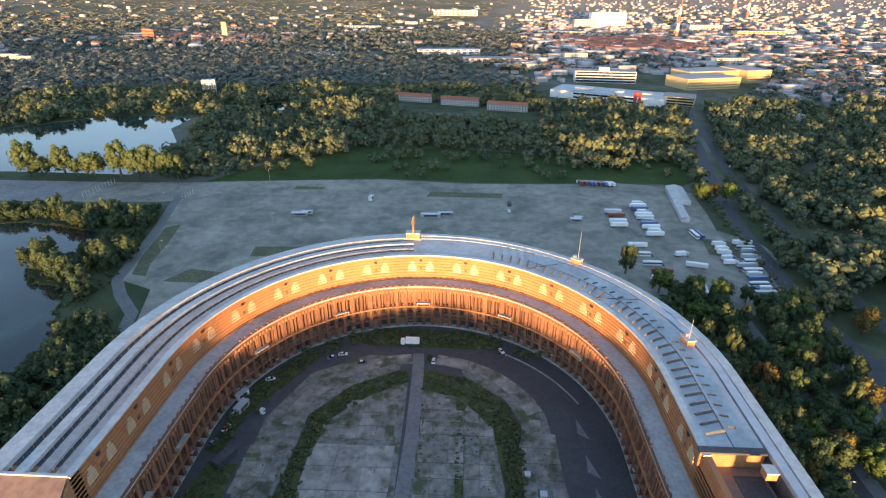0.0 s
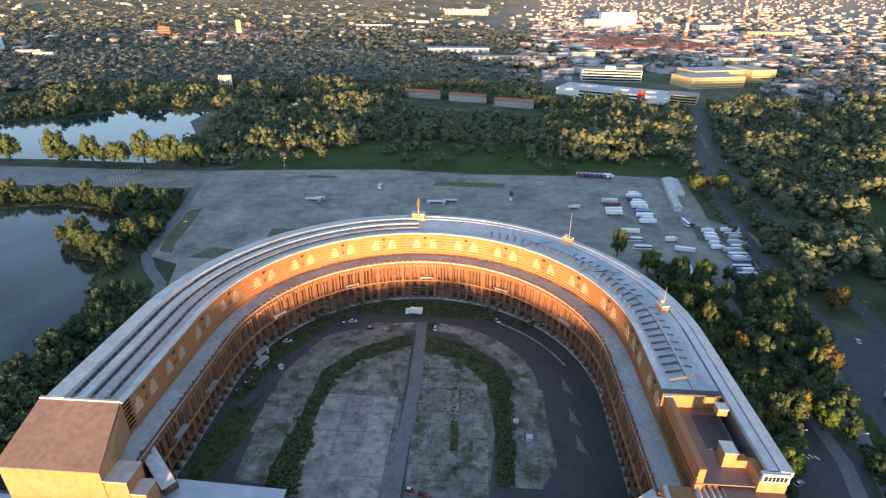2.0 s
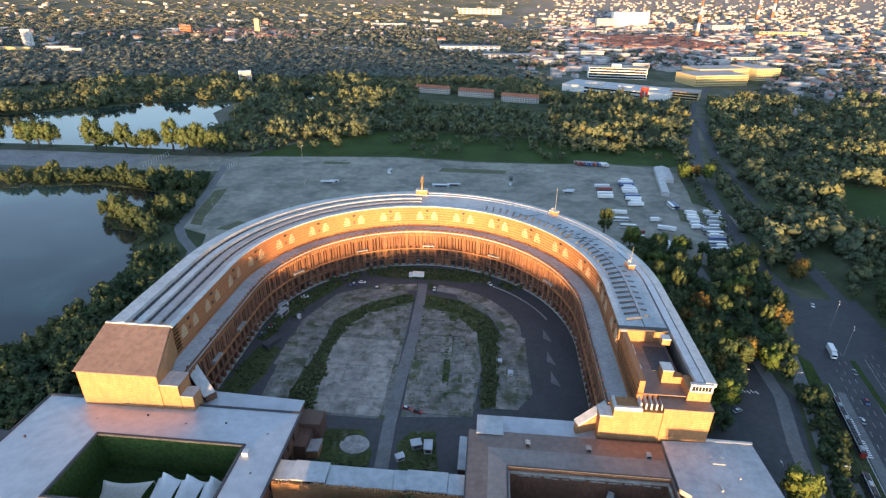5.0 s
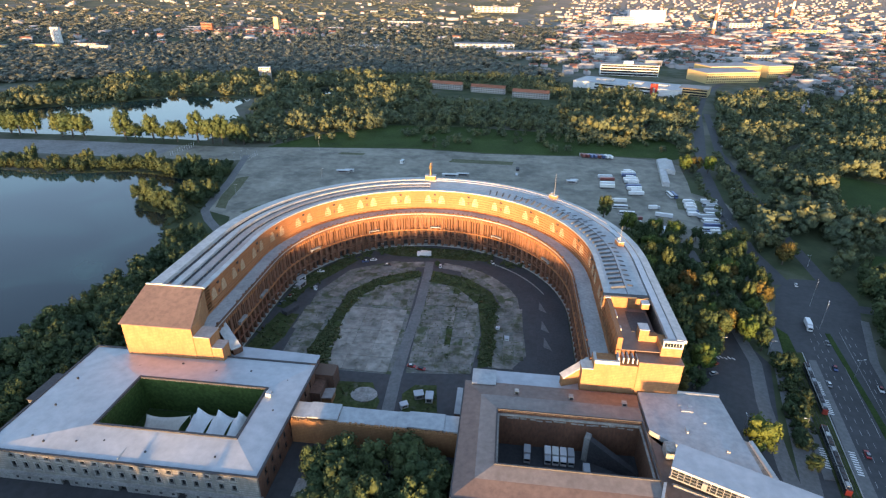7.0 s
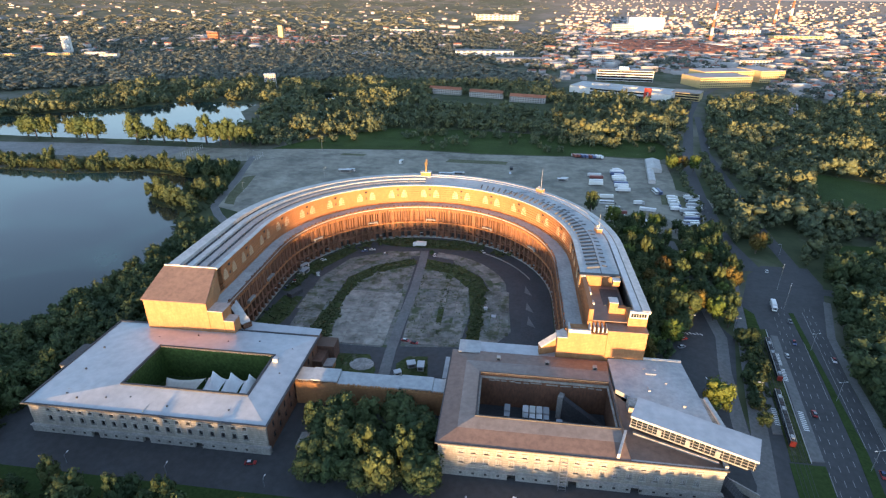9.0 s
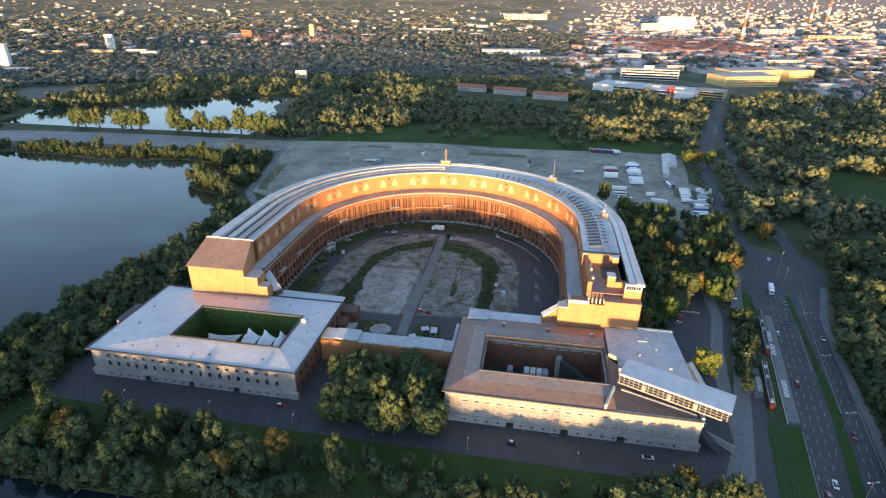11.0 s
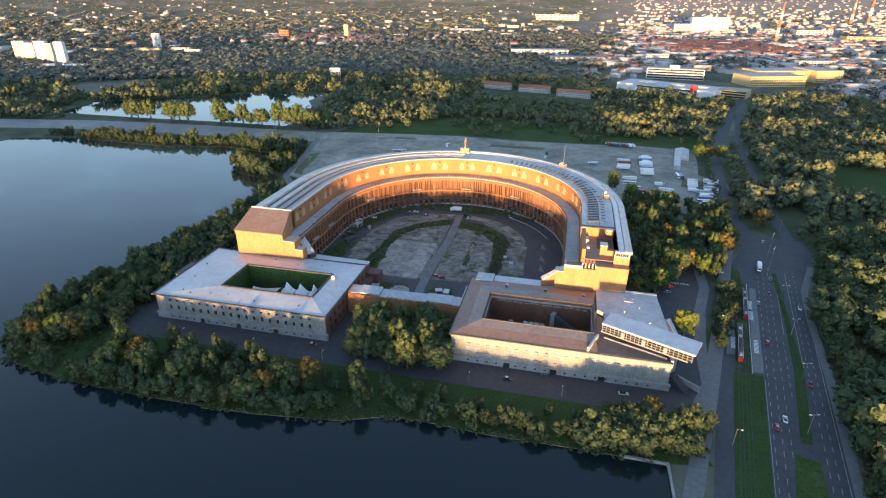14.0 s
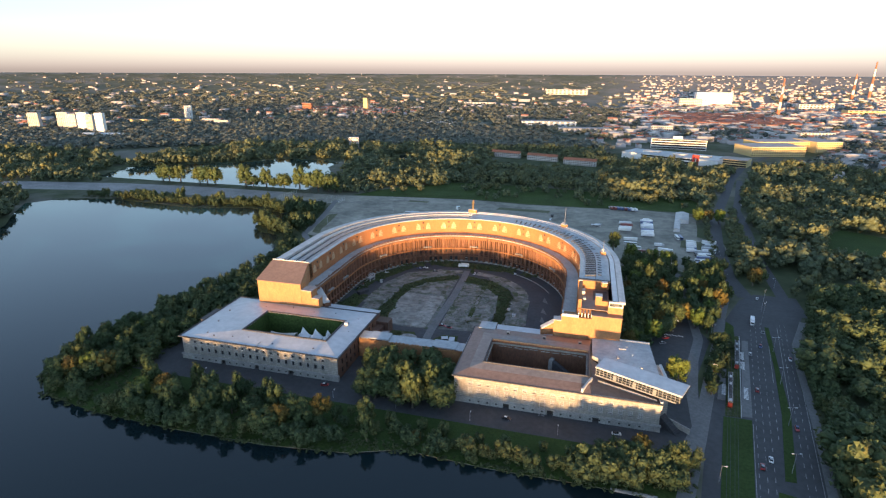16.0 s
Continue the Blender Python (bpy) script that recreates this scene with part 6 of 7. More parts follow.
EAST2 = [(180, 116), (196, 150), (208, 184), (214, 236), (214, 250), (184, 264), (181, 180), (172, 128)]
JOINED = []
for x, y in scatter(BANK, 9.0):
    s = tr.uniform(0.9, 1.4) * (0.82 if x > -145 else 1)
    if y < 40:
        plant(x, y, s)
    else:
        JOINED.append((x, y, 5.6 * s, 5.0 * s, 5.4 * s))
for x, y in scatter(SHORE, 10.8, keep=0.78):
    if not (-16 < x < 14 and y > -44) and not (35 < x < 100 and y > -36):
        plant(x, y, tr.uniform(0.95, 1.45) if x < -30 or x > 100 else tr.uniform(0.6, 1.05))
for x, y in scatter(GROVE, 8.4):
    plant(x, y, tr.uniform(1.2, 1.6), tr.choice((0, 1, 2, 2, 0)))
for x, y in scatter(EAST, 9.2):
    plant(x, y, tr.uniform(1.0, 1.4))
for x, y in scatter(EAST2, 8.8):
    plant(x, y, tr.uniform(0.95, 1.4))
for x, y, s, k in ((153, 50, 1.55, 5), (176, 128, 1.25, 5), (168, 136, 1.2, 6), (175, 64, 0.9, 3), (179, 80, 0.8, 3), (184, 94, 0.8, 3), (188, 106, 0.85, 0), (170, 42, 0.95, 3), (140, 266, 1.5, 5), (148, 258, 1.3, 0),
                   (160, 262, 1.4, 5), (168, 252, 1.4, 5), (176, 262, 1.2, 0), (126, 290, 1.5, 1), (226, 430, 1.6, 5), (240, 436, 1.5, 6), (250, 430, 1.5, 5), (232, 446, 1.4, 0), (197, 166, 1.3, 6), (236, 226, 1.4, 6), (244, 236, 1.3, 0),
                   (-2, -36, 1.3, 1), (-28, -34, 1.2, 6), (-14, -28, 0.7, 3), (-20, -30, 0.75, 3), (-118, -40, 1.4, 6), (-164, -30, 1.5, 6), (4, 190, 0.5, 3), (128, -24, 1.3, 6), (143, -28, 1.4, 0)):
    plant(x, y, s, k)
for x, w in ((-560, 2.4), (-545, 2.6), (-526, 2.5), (-487, 2.7), (-474, 2.9), (-460, 2.8), (-405, 2.9), (-392, 2.0), (-372, 2.7), (-360, 1.7), (-340, 2.5), (-316, 2.9), (-296, 2.5), (-284, 2.6), (-270, 2.2), (-258, 2.0)):
    plant(x, 462 + tr.uniform(-3, 3), w * tr.uniform(0.94, 1.06), tr.choice((0, 1, 0)))
PENINSULA = [(-268, 276), (-248, 259), (-222, 253), (-211, 230), (-203, 226), (-198, 258), (-208, 300), (-222, 346), (-232, 372), (-246, 340), (-245, 318), (-250, 299), (-264, 289)]
NORTH_SHORE = [(-222, 350), (-234, 376), (-290, 372), (-330, 372), (-400, 358), (-480, 364), (-540, 366), (-600, 340), (-540, 345), (-470, 341), (-400, 334), (-365, 342), (-327, 353), (-290, 346), (-256, 338)]
for x, y in scatter(PENINSULA, 11, keep=0.66):
    s = tr.uniform(0.9, 1.7) if y < 292 else tr.uniform(0.6, 1.3)
    JOINED.append((x, y, 5.4 * s, 4.6 * s, 5.6 * s))
for x, y in scatter(NORTH_SHORE, 8.4, keep=0.85):
    s = tr.uniform(0.8, 1.45)
    JOINED.append((x, y, 4.6 * s, 4.8 * s, 4.8 * s))
for x, y, s in ((-262, 282, 1.7), (-253, 270, 1.6), (-240, 264, 1.5), (-232, 262, 1.3), (-270, 352, 1.7), (-256, 352, 1.9), (-236, 352, 1.6), (-310, 366, 1.6), (-378, 362, 1.6), (-440, 362, 1.7)):
    JOINED.append((x, y, 5.4 * s, 3.9 * s, 5.8 * s))
# shrubs in the courtyard and by its wall


def many(name, words, places, variants, material, category):
    """One joined mesh of many plants: places are x, y, z, width, height."""
    vs, fs, base = [], [], 0
    for i, (x, y, z, w, h) in enumerate(places):
        v, f = variants[i % len(variants)]
        a = gen.uniform(0, 6.28)
        c, s = math.cos(a), math.sin(a)
        vs.append(np.stack([(v[:, 0] * c - v[:, 1] * s) * w + x, (v[:, 0] * s + v[:, 1] * c) * w + y, v[:, 2] * h + z], 1))
        fs.append(f + base)
        base += len(v)
    o = new(name, tri_mesh(name, np.concatenate(vs), np.concatenate(fs), material))
    return tagged(o, words, category, kind="stuff")


bushes = [crown(3, 30, 0.55, 0.8, 0.5, 0.16) for _ in range(5)]
rows = []
for poly, step, hi, keep in ((GREEN_W, 2.6, 1.2, 0.75), ([(-48, 80), (-37, 80), (-39, 112), (-47, 108)], 2.0, 2.3, 0.9), ([(-47, 112), (-40, 112), (-37, 148), (-44, 150)], 2.6, 1.7, 0.75), (GREEN_E, 2.8, 1.3, 0.7), ([(37.5, 90), (44, 90), (45.5, 146), (38, 158)], 2.4, 1.9, 0.7),
                              ([(18.6, 92), (21.6, 92), (22, 160), (18, 164)], 2.2, 0.8, 0.6), ([(4, 84), (6, 84), (4, 160), (2.6, 160)], 2.0, 0.6, 0.6), ([(6, 84), (34, 84), (36, 115), (33, 146), (20, 163), (4, 166)], 3.4, 0.5, 0.4), ([(44, 90), (58, 100), (57, 150), (47, 152)], 3.4, 0.5, 0.3),
                              ([(-36, 82), (-5, 82), (-6, 166), (-34, 150)], 5.0, 0.35, 0.2), ([(-62, 86), (-48, 86), (-48, 136), (-64, 136)], 4.0, 0.5, 0.3), ([(-84, 80), (-73, 80), (-68, 100), (-70, 120), (-80, 120)], 3.0, 1.3, 0.5),
                              ([(-81, 130), (-76, 128), (-62, 172), (-52, 192), (-60, 192), (-77, 165)], 3.2, 1.9, 0.7), ([(-62, 182), (-30, 206), (-34, 214), (-66, 190)], 4.0, 2.6, 0.7), ([(-26, 203), (26, 203), (40, 207), (22, 217), (-22, 217), (-44, 209)], 3.2, 1.9, 0.65),
                              ([(28, 204), (52, 192), (60, 198), (30, 214)], 3.8, 2.5, 0.7), ([(-27, 45), (-7, 45), (-6, 52), (-27, 54)], 2.6, 1.1, 0.6), ([(-27, 66), (-12, 68), (-22, 60)], 2.4, 0.9, 0.6), ([(9, 45), (23, 45), (20, 70), (17, 58)], 2.6, 1.1, 0.6)):
    for x, y in scatter(poly, step, keep=keep):
        s = tr.uniform(0.5, 1.0)
        rows.append((x, y, 0.25 + hi * s * 0.38, hi * s * 1.2, hi * s))
many("shrubs", "low green shrubs and weeds in the courtyard", rows, bushes, SHRUB, "shrubs")
rows = []
for poly, step, hi in ((SHORE, 3.4, 1.3), (BANK, 4.0, 1.8), (PENINSULA, 4.5, 1.6), (NORTH_SHORE, 5.0, 1.6), ([(-8, -53), (16, -45), (20, -44), (40, -46), (10, -42), (-12, -48)], 1.6, 0.8), ([(169, 52), (178, 52), (194, 104), (196, 120), (185, 120), (181, 98)], 2.4, 1.6), ([lane(213.4, -100), lane(220, -100), lane(217, 112), lane(211.4, 112)], 3.0, 1.6)):
    for x, y in scatter(poly, step, keep=0.75):
        s = tr.uniform(0.6, 1.1)
        rows.append((x, y, hi * s * 0.4, hi * s * 1.2, hi * s))
for (x0, y0), (x1, y1) in zip(LAKE[1:30], LAKE[2:31]):          # reeds and low willow hang over the water's edge
    n = int(math.hypot(x1 - x0, y1 - y0) / 1.7)
    for i in range(n):
        if tr.random() < 0.85 and not (x0 > 110 and x1 > 110):
            u, s = (i + tr.random()) / n, tr.uniform(0.5, 1.3)
            rows.append((x0 + (x1 - x0) * u + tr.uniform(-1.8, 1.8), y0 + (y1 - y0) * u + tr.uniform(-1.8, 1.8), 0.3 * s, 1.6 * s, 1.1 * s))
many("shrubs", "dense dark undergrowth along the lake bank", rows, bushes, SHRUB, "shrubs")

for poly, step, lo, hi in (([(14, -46), (60, -47), (130, -46), (130, -39), (60, -38), (14, -37)], 7.2, 0.5, 1.0), ([(-200, -44), (-150, -59), (-95, -60), (-45, -59), (-6, -54), (-10, -47), (-60, -51), (-150, -50)], 6.8, 0.7, 1.2),
                           ([(90, -46), (150, -44), (152, -22), (110, -28)], 8.5, 1.1, 1.5), ([lane(215, -110), lane(222, -110), lane(219, 112), lane(213, 112)], 7.0, 0.8, 1.4), ([(169, 54), (177, 54), (193, 104), (195, 120), (186, 120), (181, 98)], 6.4, 0.5, 0.9)):
    for x, y in scatter(poly, step, keep=0.85):
        s = tr.uniform(lo, hi)
        JOINED.append((x, y, 4.4 * s, 4.4 * s, 4.8 * s))
for i in range(26):           # young trees spaced along the lawn by the water
    s = tr.uniform(0.45, 0.95)
    JOINED.append((-22 + i * 5.0 + tr.uniform(-2, 2), (-38 if i % 3 else -32) + tr.uniform(-3, 3), 4.4 * s, 3.9 * s, 4.9 * s))
# woods
banks = [crown(15, 520, 0.7, 1.0, 0.35, 0.085) for _ in range(6)]
many("bank_trees", "dense broadleaf trees along the lake bank", JOINED, banks, LEAF_BANK, "trees")
mid = [crown(7, 80, 0.66, 1.0, 0.43, 0.15) for _ in range(8)]
low = [crown(3, 24, 0.58, 0.9, 0.52, 0.24) for _ in range(8)]
NOTREE = [LAKE, POND, POOL, POOL_FAR, LOT_EDGE, [(-230, 455), (-165, 464), (110, 474), (160, 482), (228, 474), (258, 500), (236, 550), (120, 560), (0, 575), (-110, 570), (-180, 515)],
          [(322, 335), (362, 285), (420, 300), (440, 400), (380, 440), (345, 400)], [(288, 200), (335, 222), (330, 250), (300, 248)], [(244, 160), (300, 157), (380, 170), (520, 222), (520, 240), (380, 187), (300, 175), (246, 184)],
          *[[(ax - 7, ay), (bx - 7, by), (bx + 7, by), (ax + 7, ay)] for line in (WEST_LANES, EAST_LANES) for (ax, ay), (bx, by) in zip(line, line[1:])], [(210, 170), (262, 176), (262, 206), (214, 206)],
          [(-125, 785), (115, 708), (135, 815), (-90, 905)], [(-460, 900), (-410, 900), (-410, 940), (-460, 940)], [(150, 880), (420, 830), (640, 1150), (640, 1300), (380, 1260), (150, 1080)]]
WOODS = [([(218, 182), (212, 240), (240, 452), (330, 740), (380, 890), (140, 1000), (-100, 1010), (-420, 980), (-700, 900), (-760, 640), (-720, 560), (-600, 600), (-480, 745), (-360, 750), (-300, 560), (-290, 465), (-170, 470), (-110, 585), (0, 590), (130, 560), (200, 500), (236, 470), (232, 380), (226, 300), (212, 240)], 13.5, 0.9),
         ([(lane(213, -130)), (lane(213, 30)), (lane(211, 80)), (lane(211, 116)), (254, 150), (240, 210), (228, 260), (250, 400), (300, 560), (400, 880), (700, 900), (900, 700), (760, 300), (400, -130)], 12.5, 0.9),
         ([(-1000, 320), (-760, 350), (-640, 312), (-634, 288), (-596, 245), (-550, 200), (-526, 150), (-545, 80), (-600, 0), (-900, -60), (-1300, 100), (-1500, 500), (-1000, 700), (-760, 600), (-720, 470), (-760, 440), (-620, 455), (-700, 425), (-900, 370)], 15, 0.88),
         ([(-680, -326), (760, -326), (760, -400), (-680, -400)], 13, 0.9)]     # unseen tree belt added on the south shore to shade the low ground
rows = []
for poly, step, keep in WOODS:
    for x, y in scatter(poly, step, keep=keep, block=NOTREE):
        if y > -300 and not -20 - (y + 245) * 1.4 < x < 250 + 0.56 * max(y, 0):       # the stretch of land that the walk overlooks
            continue
        if y < 150 and x < lane(214.5 if y < 55 else 212.5, y)[0] and y > -300:
            continue
        dense = noise.noise(Vector((x * 0.018, y * 0.018, 3.1)))
        if dense < -0.38 and y > -300:
            continue
        # the added south belt is taller westward so its shade covers the grove
        s = (tr.uniform(1.6, 2.1) if x < 36 else tr.uniform(1.05, 1.45)) if y < -300 else tr.uniform(0.7, 1.35) * (1.15 + 0.75 * noise.noise(Vector((x * 0.016, y * 0.016, 0))))
        rows.append((x, y, 5.6 * s, 6.2 * s * tr.uniform(0.75, 1.2), 6.2 * s * tr.uniform(0.8, 1.2)))
for i in range(16):           # the planted strips beside and between the carriageways
    y = 236 + i * 17
    for dx, q in ((-13, 0.75), (17, 0.95), (20, 0.7)):
        rows.append((218 + 0.14 * (y - 200) + dx + tr.uniform(-2, 2), y + tr.uniform(-6, 6), 4.4 * q, 5.0 * q * tr.uniform(0.8, 1.2), 4.8 * q))
for x, y in scatter(NOTREE[5], 17, keep=0.55):
    if y > 500 + 18 * math.sin(x * 0.05):
        s = tr.uniform(0.5, 1.3)
        rows.append((x, y, 4.6 * s, 5.4 * s, 5.2 * s))
for k, x, y in [(k, 130 + 4 * k, 560 - 3 * k) for k in range(14)]:
    rows.append((x + tr.uniform(-6, 6), y + tr.uniform(-8, 8), 6, 6, 6.5))
beside = [q for q in rows if -300 < q[1] < 210 and q[0] > 150]
many("woods", "dense broadleaf trees of the park beside the road", beside, banks, LEAF_BANK, "woods")
many("woods", "dense mixed woods of green and sunlit trees, with an unseen added shade belt", [q for q in rows if not (-300 < q[1] < 210 and q[0] > 150)], mid, LEAF_FAR_HAZED, "woods")
rows = []
FAR = [([(-1500, 500), (-1000, 700), (-700, 905), (-420, 985), (-100, 1015), (140, 1005), (150, 1100), (-100, 1400), (-500, 1700), (-1400, 1300), (-2000, 1000)], 19, 0.95), ([(400, 900), (720, 900), (1000, 700), (1500, 900), (1500, 1800), (1100, 1800), (720, 1400)], 20, 0.42),
       ([(150, 1260), (640, 1300), (1000, 2000), (600, 2600), (-400, 2600), (-500, 1700), (-100, 1400)], 24, 0.42), ([(-2000, 1000), (-1400, 1300), (-500, 1700), (-400, 2600), (-1500, 2800), (-2800, 2200)], 30, 0.6)]
for poly, step, keep in FAR:
    for x, y in scatter(poly, step, keep=keep, block=NOTREE):
        if not -60 - (y + 245) * 1.4 < x < 60 + 0.76 * y:
            continue
        s = tr.uniform(0.8, 1.3)
        rows.append((x, y, rise(x, y) + 4.6 * s, 12.5 * s, 7.0 * s))
def shrink(d):
    """How much smaller things stand on the climbing land."""
    s = min(max((d - 2000) / 2880, 0), 0.93)
    return min(1.0, d * (1 - s) / 2000)


for _ in range(4200):
    d, a = tr.uniform(2300, 4700), radians(tr.uniform(42, 152))
    x, y = EYE0[0] + d * math.cos(a), EYE0[1] + d * math.sin(a)
    if tr.random() < (1.0 if a > 1.72 else 0.35):
        s = tr.uniform(1.0, 1.8)
        f = shrink(d)
        rows.append((x, y, rise(x, y) + 3.0 * s * f, 17 * s * (0.35 + 0.65 * f), 5.5 * s * f))
many("woods", "far woods and tree belts among the suburbs", rows, low, LEAF_DIST_HAZED, "woods")
for t in TREES:
    drop(t)


# ---- the town beyond ----
def house_mesh(vs, fs, x, y, z, w, d, h, roof, a):
    """Walls and a pitched or flat roof; returns triangles for the walls and for the roof."""
    c, s = math.cos(a), math.sin(a)
    p = [(-w, -d, -8), (w, -d, -8), (w, d, -8), (-w, d, -8), (-w, -d, h), (w, -d, h), (w, d, h), (-w, d, h), (-w, 0, h + roof), (w, 0, h + roof)]
    b = len(vs)
    vs.extend((x + c * i - s * j, y + s * i + c * j, z + k) for i, j, k in p)
    walls = [(0, 1, 5), (0, 5, 4), (1, 2, 6), (1, 6, 5), (2, 3, 7), (2, 7, 6), (3, 0, 4), (3, 4, 7), (4, 8, 7), (5, 6, 9)]
    top = [(4, 5, 9), (4, 9, 8), (7, 8, 9), (7, 9, 6)]
    fs[0].extend(tuple(b + i for i in t) for t in walls)
    fs[1].extend(tuple(b + i for i in t) for t in top)


def town(name, words, places, wall, roof_mat):
    vs, fs = [], ([], [])
    for q in places:
        house_mesh(vs, fs, *q)
    me = tri_mesh(name, vs, fs[0] + fs[1], wall)
    me.materials.append(roof_mat)
    me.polygons.foreach_set("material_index", [0] * len(fs[0]) + [1] * len(fs[1]))
    return tagged(new(name, me), words, "houses", kind="stuff")


h = random.Random(9)
red, grey, white = [], [], []
for _ in range(6500):
    d, a = 1000 + 3750 * h.random() ** 0.8, radians(h.uniform(44, 148))
    x, y = EYE0[0] + d * math.cos(a), EYE0[1] + d * math.sin(a)
    east_side = x > 0.12 * y - 60
    if d < 1250 and not x > 420 or any(inside(x, y, q) for q in NOTREE):
        continue
    if not east_side and (d < 1900 or h.random() < 0.9):
        continue
    z, k, t = rise(x, y), h.random(), h.choice((0.25, 1.82)) + h.uniform(-0.15, 0.15)
    far = 0.3 + 0.9 * shrink(d)
    if k < 0.5:
        red.append((x, y, z, h.uniform(6, 15) * far, h.uniform(4.5, 7) * far, h.uniform(5, 11) * far, h.uniform(2.5, 4.5) * far, t))
    elif k < 0.8:
        grey.append((x, y, z, h.uniform(7, 24) * far, h.uniform(6, 14) * far, h.uniform(5, 12) * far, 0.3, t))
    else:
        white.append((x, y, z, h.uniform(8, 30) * far, h.uniform(6, 14) * far, h.uniform(6, 14) * far, 0.4, t))
for _ in range(170):          # the red-roofed quarter and the small houses beyond the park
    x, y = h.uniform(380, 760), h.uniform(1750, 2250)
    red.append((x, y, rise(x, y), h.uniform(14, 26), h.uniform(6, 8), h.uniform(9, 12), 5, 0.2))
for _ in range(110):
    x, y = h.uniform(620, 1000), h.uniform(640, 1250)
    if x > 420 + 0.1 * y:
        red.append((x, y, 0, h.uniform(5, 9), h.uniform(4, 6), h.uniform(4, 7), 3.2, h.choice((0.3, 1.8))))
for _ in range(140):
    x, y = h.uniform(-1150, -650), h.uniform(1850, 2250)
    red.append((x, y, rise(x, y), h.uniform(8, 18), h.uniform(5, 8), h.uniform(6, 10), 4, h.choice((0.3, 1.8))))
FLAT = surface("grey flat roofing", (0.24, 0.23, 0.23), (0.38, 0.36, 0.35), 0.05, 0.8, 0.1, 0.02, 0.7)
# wall tone also lifted for the haze over the town
WALLS = surface("pale rendered walls", (0.33, 0.31, 0.3), (0.47, 0.44, 0.42), 0.03, 0.8, 0.0, 0.01, 0.75)
TILE_FAR = surface("red town roofs", (0.25, 0.11, 0.075), (0.4, 0.17, 0.11), 0.03, 0.8, 0.0, 0.01, 0.75)
town("town_houses", "red-roofed houses of the far town", red, WALLS, TILE_FAR)
town("town_houses", "grey flat-roofed blocks of the far town", grey, WALLS, FLAT)
town("town_houses", "long pale sheds of the far town", white, WALLS, COPING)


def block(name, words, x, y, a, w, d, hgt, wall, roof, storeys, bays, category="building", band=False, group=""):
    """A far building with its storeys: walls, roof and windows on the two long sides and the ends."""
    z = rise(x, y)
    t = thing(name, words, category, (x, y, z), a, group=group)
    wm = part("wall", boxes((-w / 2, w / 2, -d / 2, d / 2, -1, hgt)), wall, t)
    if roof is TILES:
        part("roof", prism([(-w / 2 - 0.5, -d / 2 - 0.6), (w / 2 + 0.5, -d / 2 - 0.6), (w / 2 + 0.5, 0), (-w / 2 - 0.5, 0)], hgt, [hgt + 0.2, hgt + 0.2, hgt + 4.5, hgt + 4.5]), roof, t)
        part("roof", prism([(-w / 2 - 0.5, 0), (w / 2 + 0.5, 0), (w / 2 + 0.5, d / 2 + 0.6), (-w / 2 - 0.5, d / 2 + 0.6)], hgt, [hgt + 4.5, hgt + 4.5, hgt + 0.2, hgt + 0.2]), roof, t)
    else:
        part("roof", boxes((-w / 2 - 0.3, w / 2 + 0.3, -d / 2 - 0.3, d / 2 + 0.3, hgt, hgt + 0.6)), roof, t)
    sh = hgt / storeys
    if band:
        for k in range(storeys):
            part("window_band", boxes((-w / 2 + 1, w / 2 - 1, -d / 2 - 0.1, -d / 2 + 0.1, k * sh + 1.0, k * sh + sh - 0.7)), GLASS, wm)
    else:
        bw_ = w / bays
        me = shared("window", boxes((-bw_ * 0.28, bw_ * 0.28, -0.12, 0.1, 0, sh * 0.5)), GLASS)
        for k in range(storeys):
            for i in range(bays):
                o = new("window", me)
                o.parent = wm
                o.matrix_basis = pose(-w / 2 + (i + 0.5) * bw_, -d / 2, k * sh + sh * 0.3)
    return t


for x, y in ((-70, 886), (8, 860), (82, 822)):
    block("apartment_house", "white apartment house with a red tiled roof", x, y, -14, 62, 11, 9.5, PLASTER, TILES, 3, 14, "house", group="apartment row")
block("tower_house", "white tower block among the park trees", -432, 925, 20, 22, 14, 24, PLASTER, COPING, 7, 6)
mall = block("shopping_hall", "long low shopping hall with a white front", 265, 940, -27, 190, 70, 12, WHITE, ZINC_DARK, 2, 1, band=False)
part("roof_plant", boxes((-60, -30, -10, 10, 12.6, 16), (0, 24, -8, 12, 12.6, 15), (50, 70, -5, 10, 12.6, 15)), COPING, mall)
part("red_gate", boxes((48, 52, -38, -34, 0, 20), (56, 60, -38, -34, 0, 20), (48, 60, -38, -34, 14, 20)), plain("red steel", (0.5, 0.06, 0.04)), mall)
block("shop_wing", "brown and yellow shop wing at the corner", 372, 905, -24, 48, 44, 13, YELLOW, BROWN_ROOF, 3, 9, band=True)
off2 = block("office_block", "white office block with ribbon windows", 300, 1140, -5, 120, 40, 22, WHITE, BROWN_ROOF, 4, 1, band=True)
part("roof_house", boxes((-12, 8, -6, 8, 22.6, 28)), WHITE, off2)
block("yellow_block", "long yellow clinker warehouse block", 480, 1090, 18, 120, 66, 20, YELLOW, BAND_PINK, 4, 24)
block("yellow_block", "second yellow clinker warehouse block", 520, 1175, 18, 130, 60, 22, YELLOW, BAND_PINK, 4, 24)
block("yellow_block", "end of the yellow warehouse row", 605, 1190, 18, 60, 80, 24, YELLOW, BAND_PINK, 5, 12)
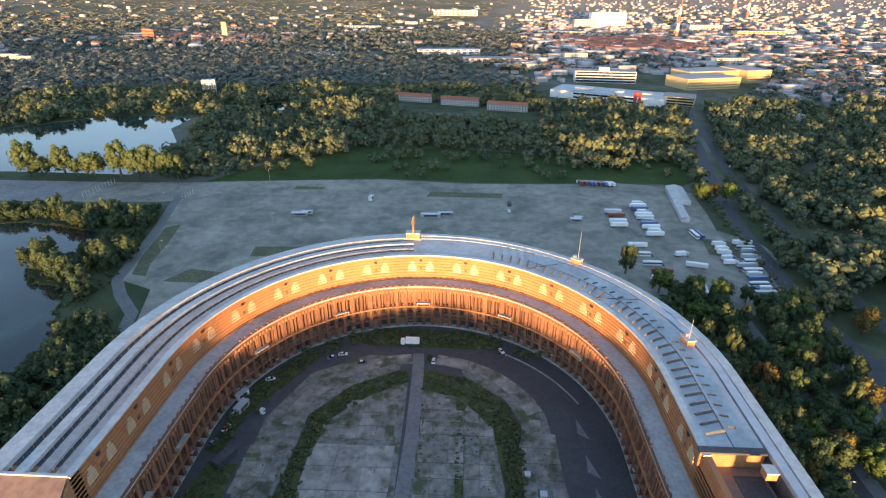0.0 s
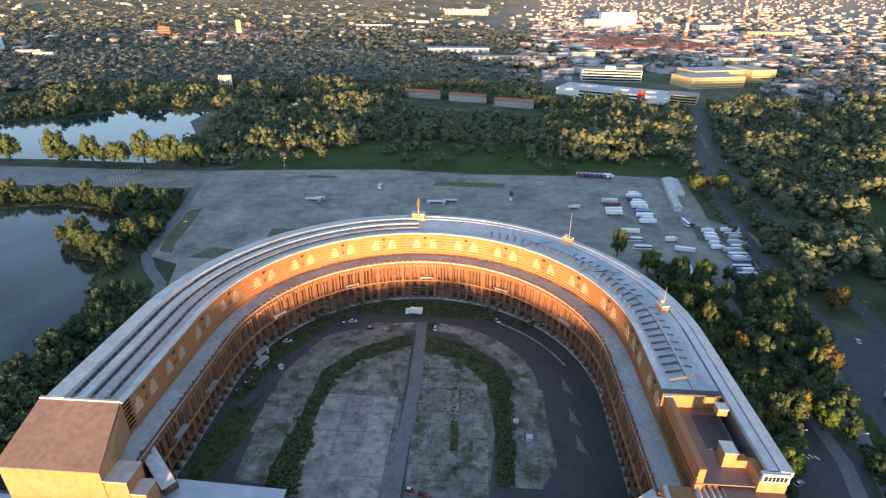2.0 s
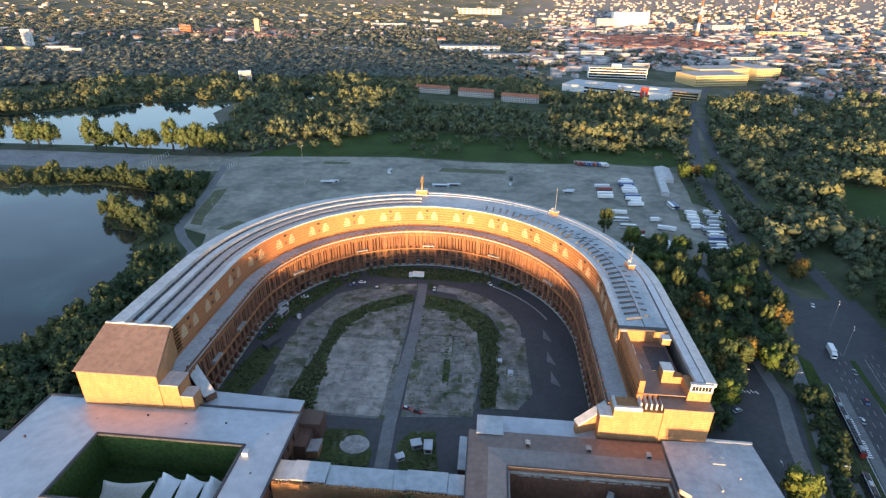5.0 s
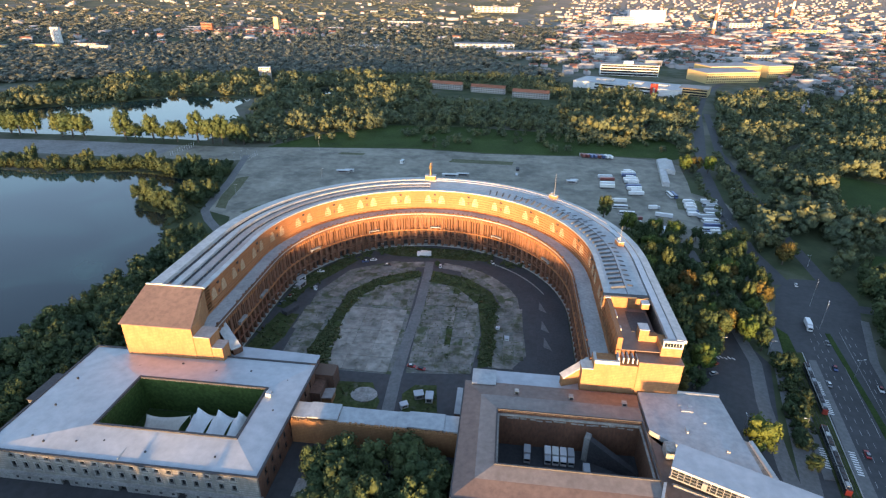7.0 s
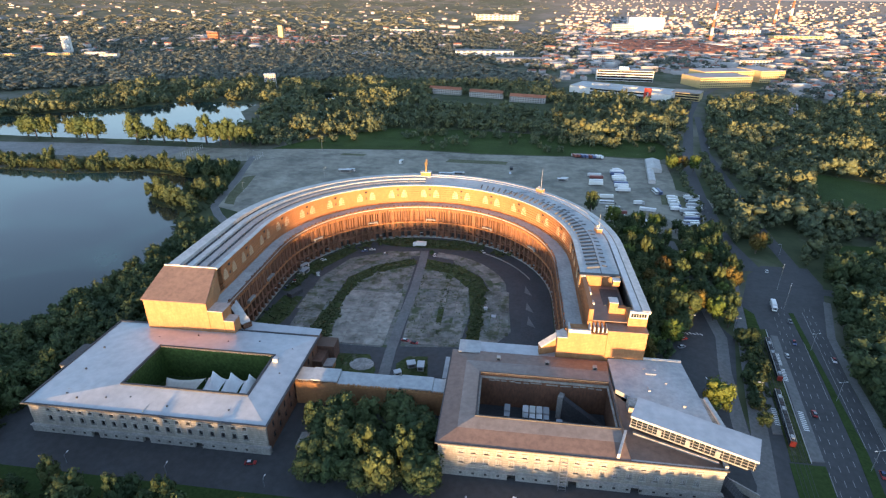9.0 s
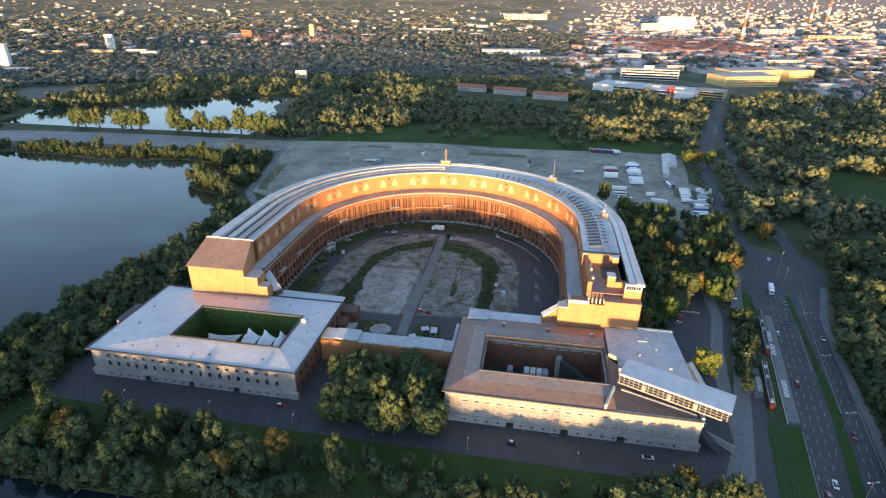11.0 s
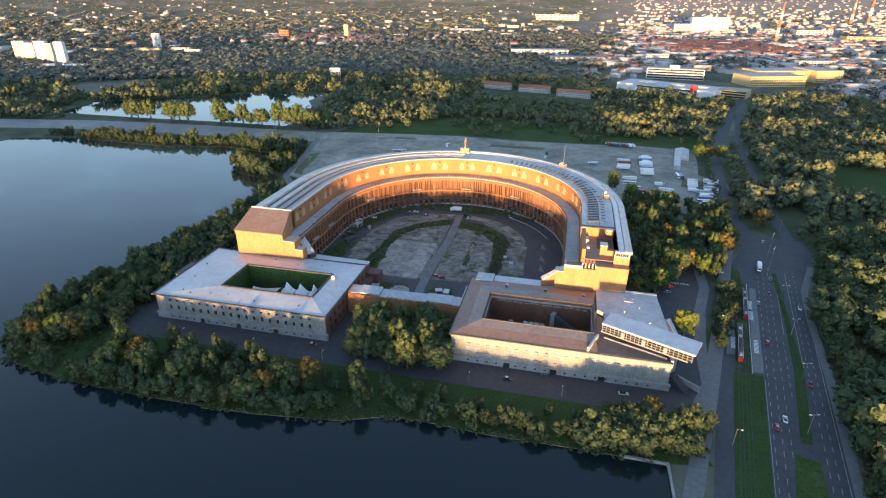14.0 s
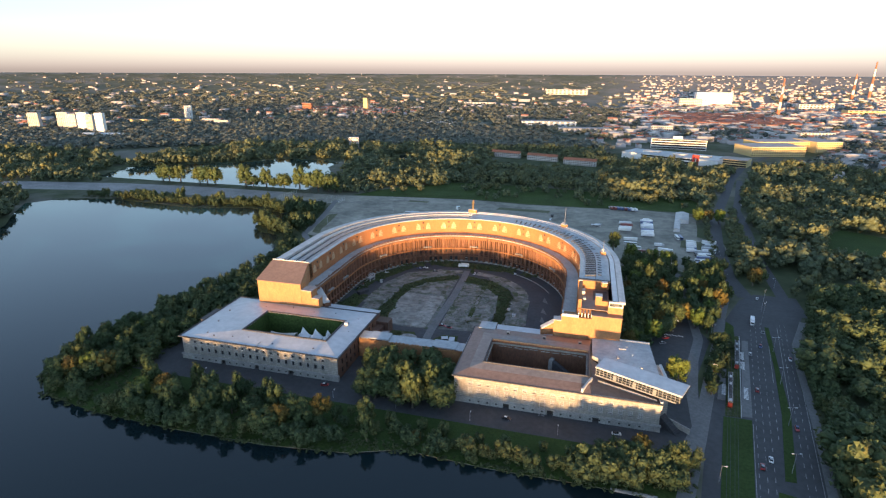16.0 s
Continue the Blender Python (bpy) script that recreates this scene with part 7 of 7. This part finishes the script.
for x, y, w, hgt, c in ((-1205, 975, 20, 58, WHITE), (-1250, 985, 18, 52, PLASTER), (-1290, 1000, 26, 56, WHITE), (-1340, 1010, 24, 50, PLASTER), (-1395, 1030, 30, 52, PLASTER), (-1480, 1010, 30, 50, PLASTER), (-1300, 1440, 22, 50, WHITE)):
    block("tower_block", "tall pale residential tower block", x, y, 20, w, 16, hgt, c, COPING, 14, 6, "tower block", group="tower blocks")
for x, y, w in ((-1330, 1250, 70), (-1220, 1300, 80), (-1130, 1340, 60), (-1060, 1300, 50)):
    block("flats", "long low block of flats in sunlight", x, y, 8, w, 14, 17, YELLOW if w > 65 else PLASTER, FLAT, 5, 14, "flats", group="flats")
stadium = block("long_hall", "long white-roofed hall beside the park", -1180, 930, 12, 150, 24, 9, WHITE, WHITE, 1, 10)
block("white_block", "large white office slab in the town", 700, 2890, 2, 170, 60, 70, WHITE, COPING, 8, 18)
block("white_block", "lower wing of the white office slab", 590, 2880, 2, 110, 50, 40, PLASTER, COPING, 5, 12)
nursery = thing("market_hall", "long ridged sheds with pale roofs", "sheds", (-390, 1560, 0), -28)
for i in range(7):
    part("shed", prism([(i * 18 - 60, -45), (i * 18 - 46, -45), (i * 18 - 46, 45), (i * 18 - 60, 45)], 0, [5, 9, 9, 5]), ZINC if i % 2 else WHITE, nursery)
for x, y, hh, r, words in ((837, 2290, 150, 7, "tall slim red and white chimney"), (1560, 3300, 190, 8, "far tall slim pale tower"), (1460, 3250, 130, 8, "far slim grey tower")):
    t = thing("chimney", words, "chimney", (x, y, rise(x, y)))
    for k in range(5):
        b = bmesh.new()
        cyl(b, 0, 0, hh * k / 5, hh * (k + 1) / 5, r * (1 - 0.12 * k), r * (1 - 0.12 * (k + 1)), 12)
        part("shaft", b, TILES if k % 2 == 0 else PLASTER, t)
t = thing("church_tower", "slim yellowish tower above the trees", "tower", (-880, 2075, rise(-880, 2075)))
part("shaft", boxes((-9, 9, -9, 9, 0, 56)), YELLOW, t)
part("cap", prism([(-9.5, -9.5), (9.5, -9.5), (9.5, 9.5), (-9.5, 9.5)], 56, 60), GUTTER, t)
for x, y, w, hgt, c, words in ((-1130, 2000, 45, 34, TILES, "orange brick block above the town"), (-480, 2700, 170, 16, PLASTER, "long pale hall in the far town"), (80, 1450, 150, 12, PLASTER, "long pale shed among the trees"), (-40, 1640, 180, 14, WHITE, "long white shed in the far town"),
                                (300, 1480, 60, 22, PLASTER, "pale block among the houses"), (420, 2500, 200, 14, PLASTER, "long pale factory hall in town"), (1250, 2500, 200, 22, YELLOW, "long yellow factory hall"), (1120, 2750, 150, 26, PLASTER, "pale factory block in the town"), (-60, 3500, 260, 30, PLASTER, "long pale works on the horizon"), (700, 1480, 90, 15, PLASTER, "pale school block among trees")):
    block("hall", words, x, y, h.uniform(-8, 12), w, w * 0.3, hgt, c, FLAT, 3, 10)
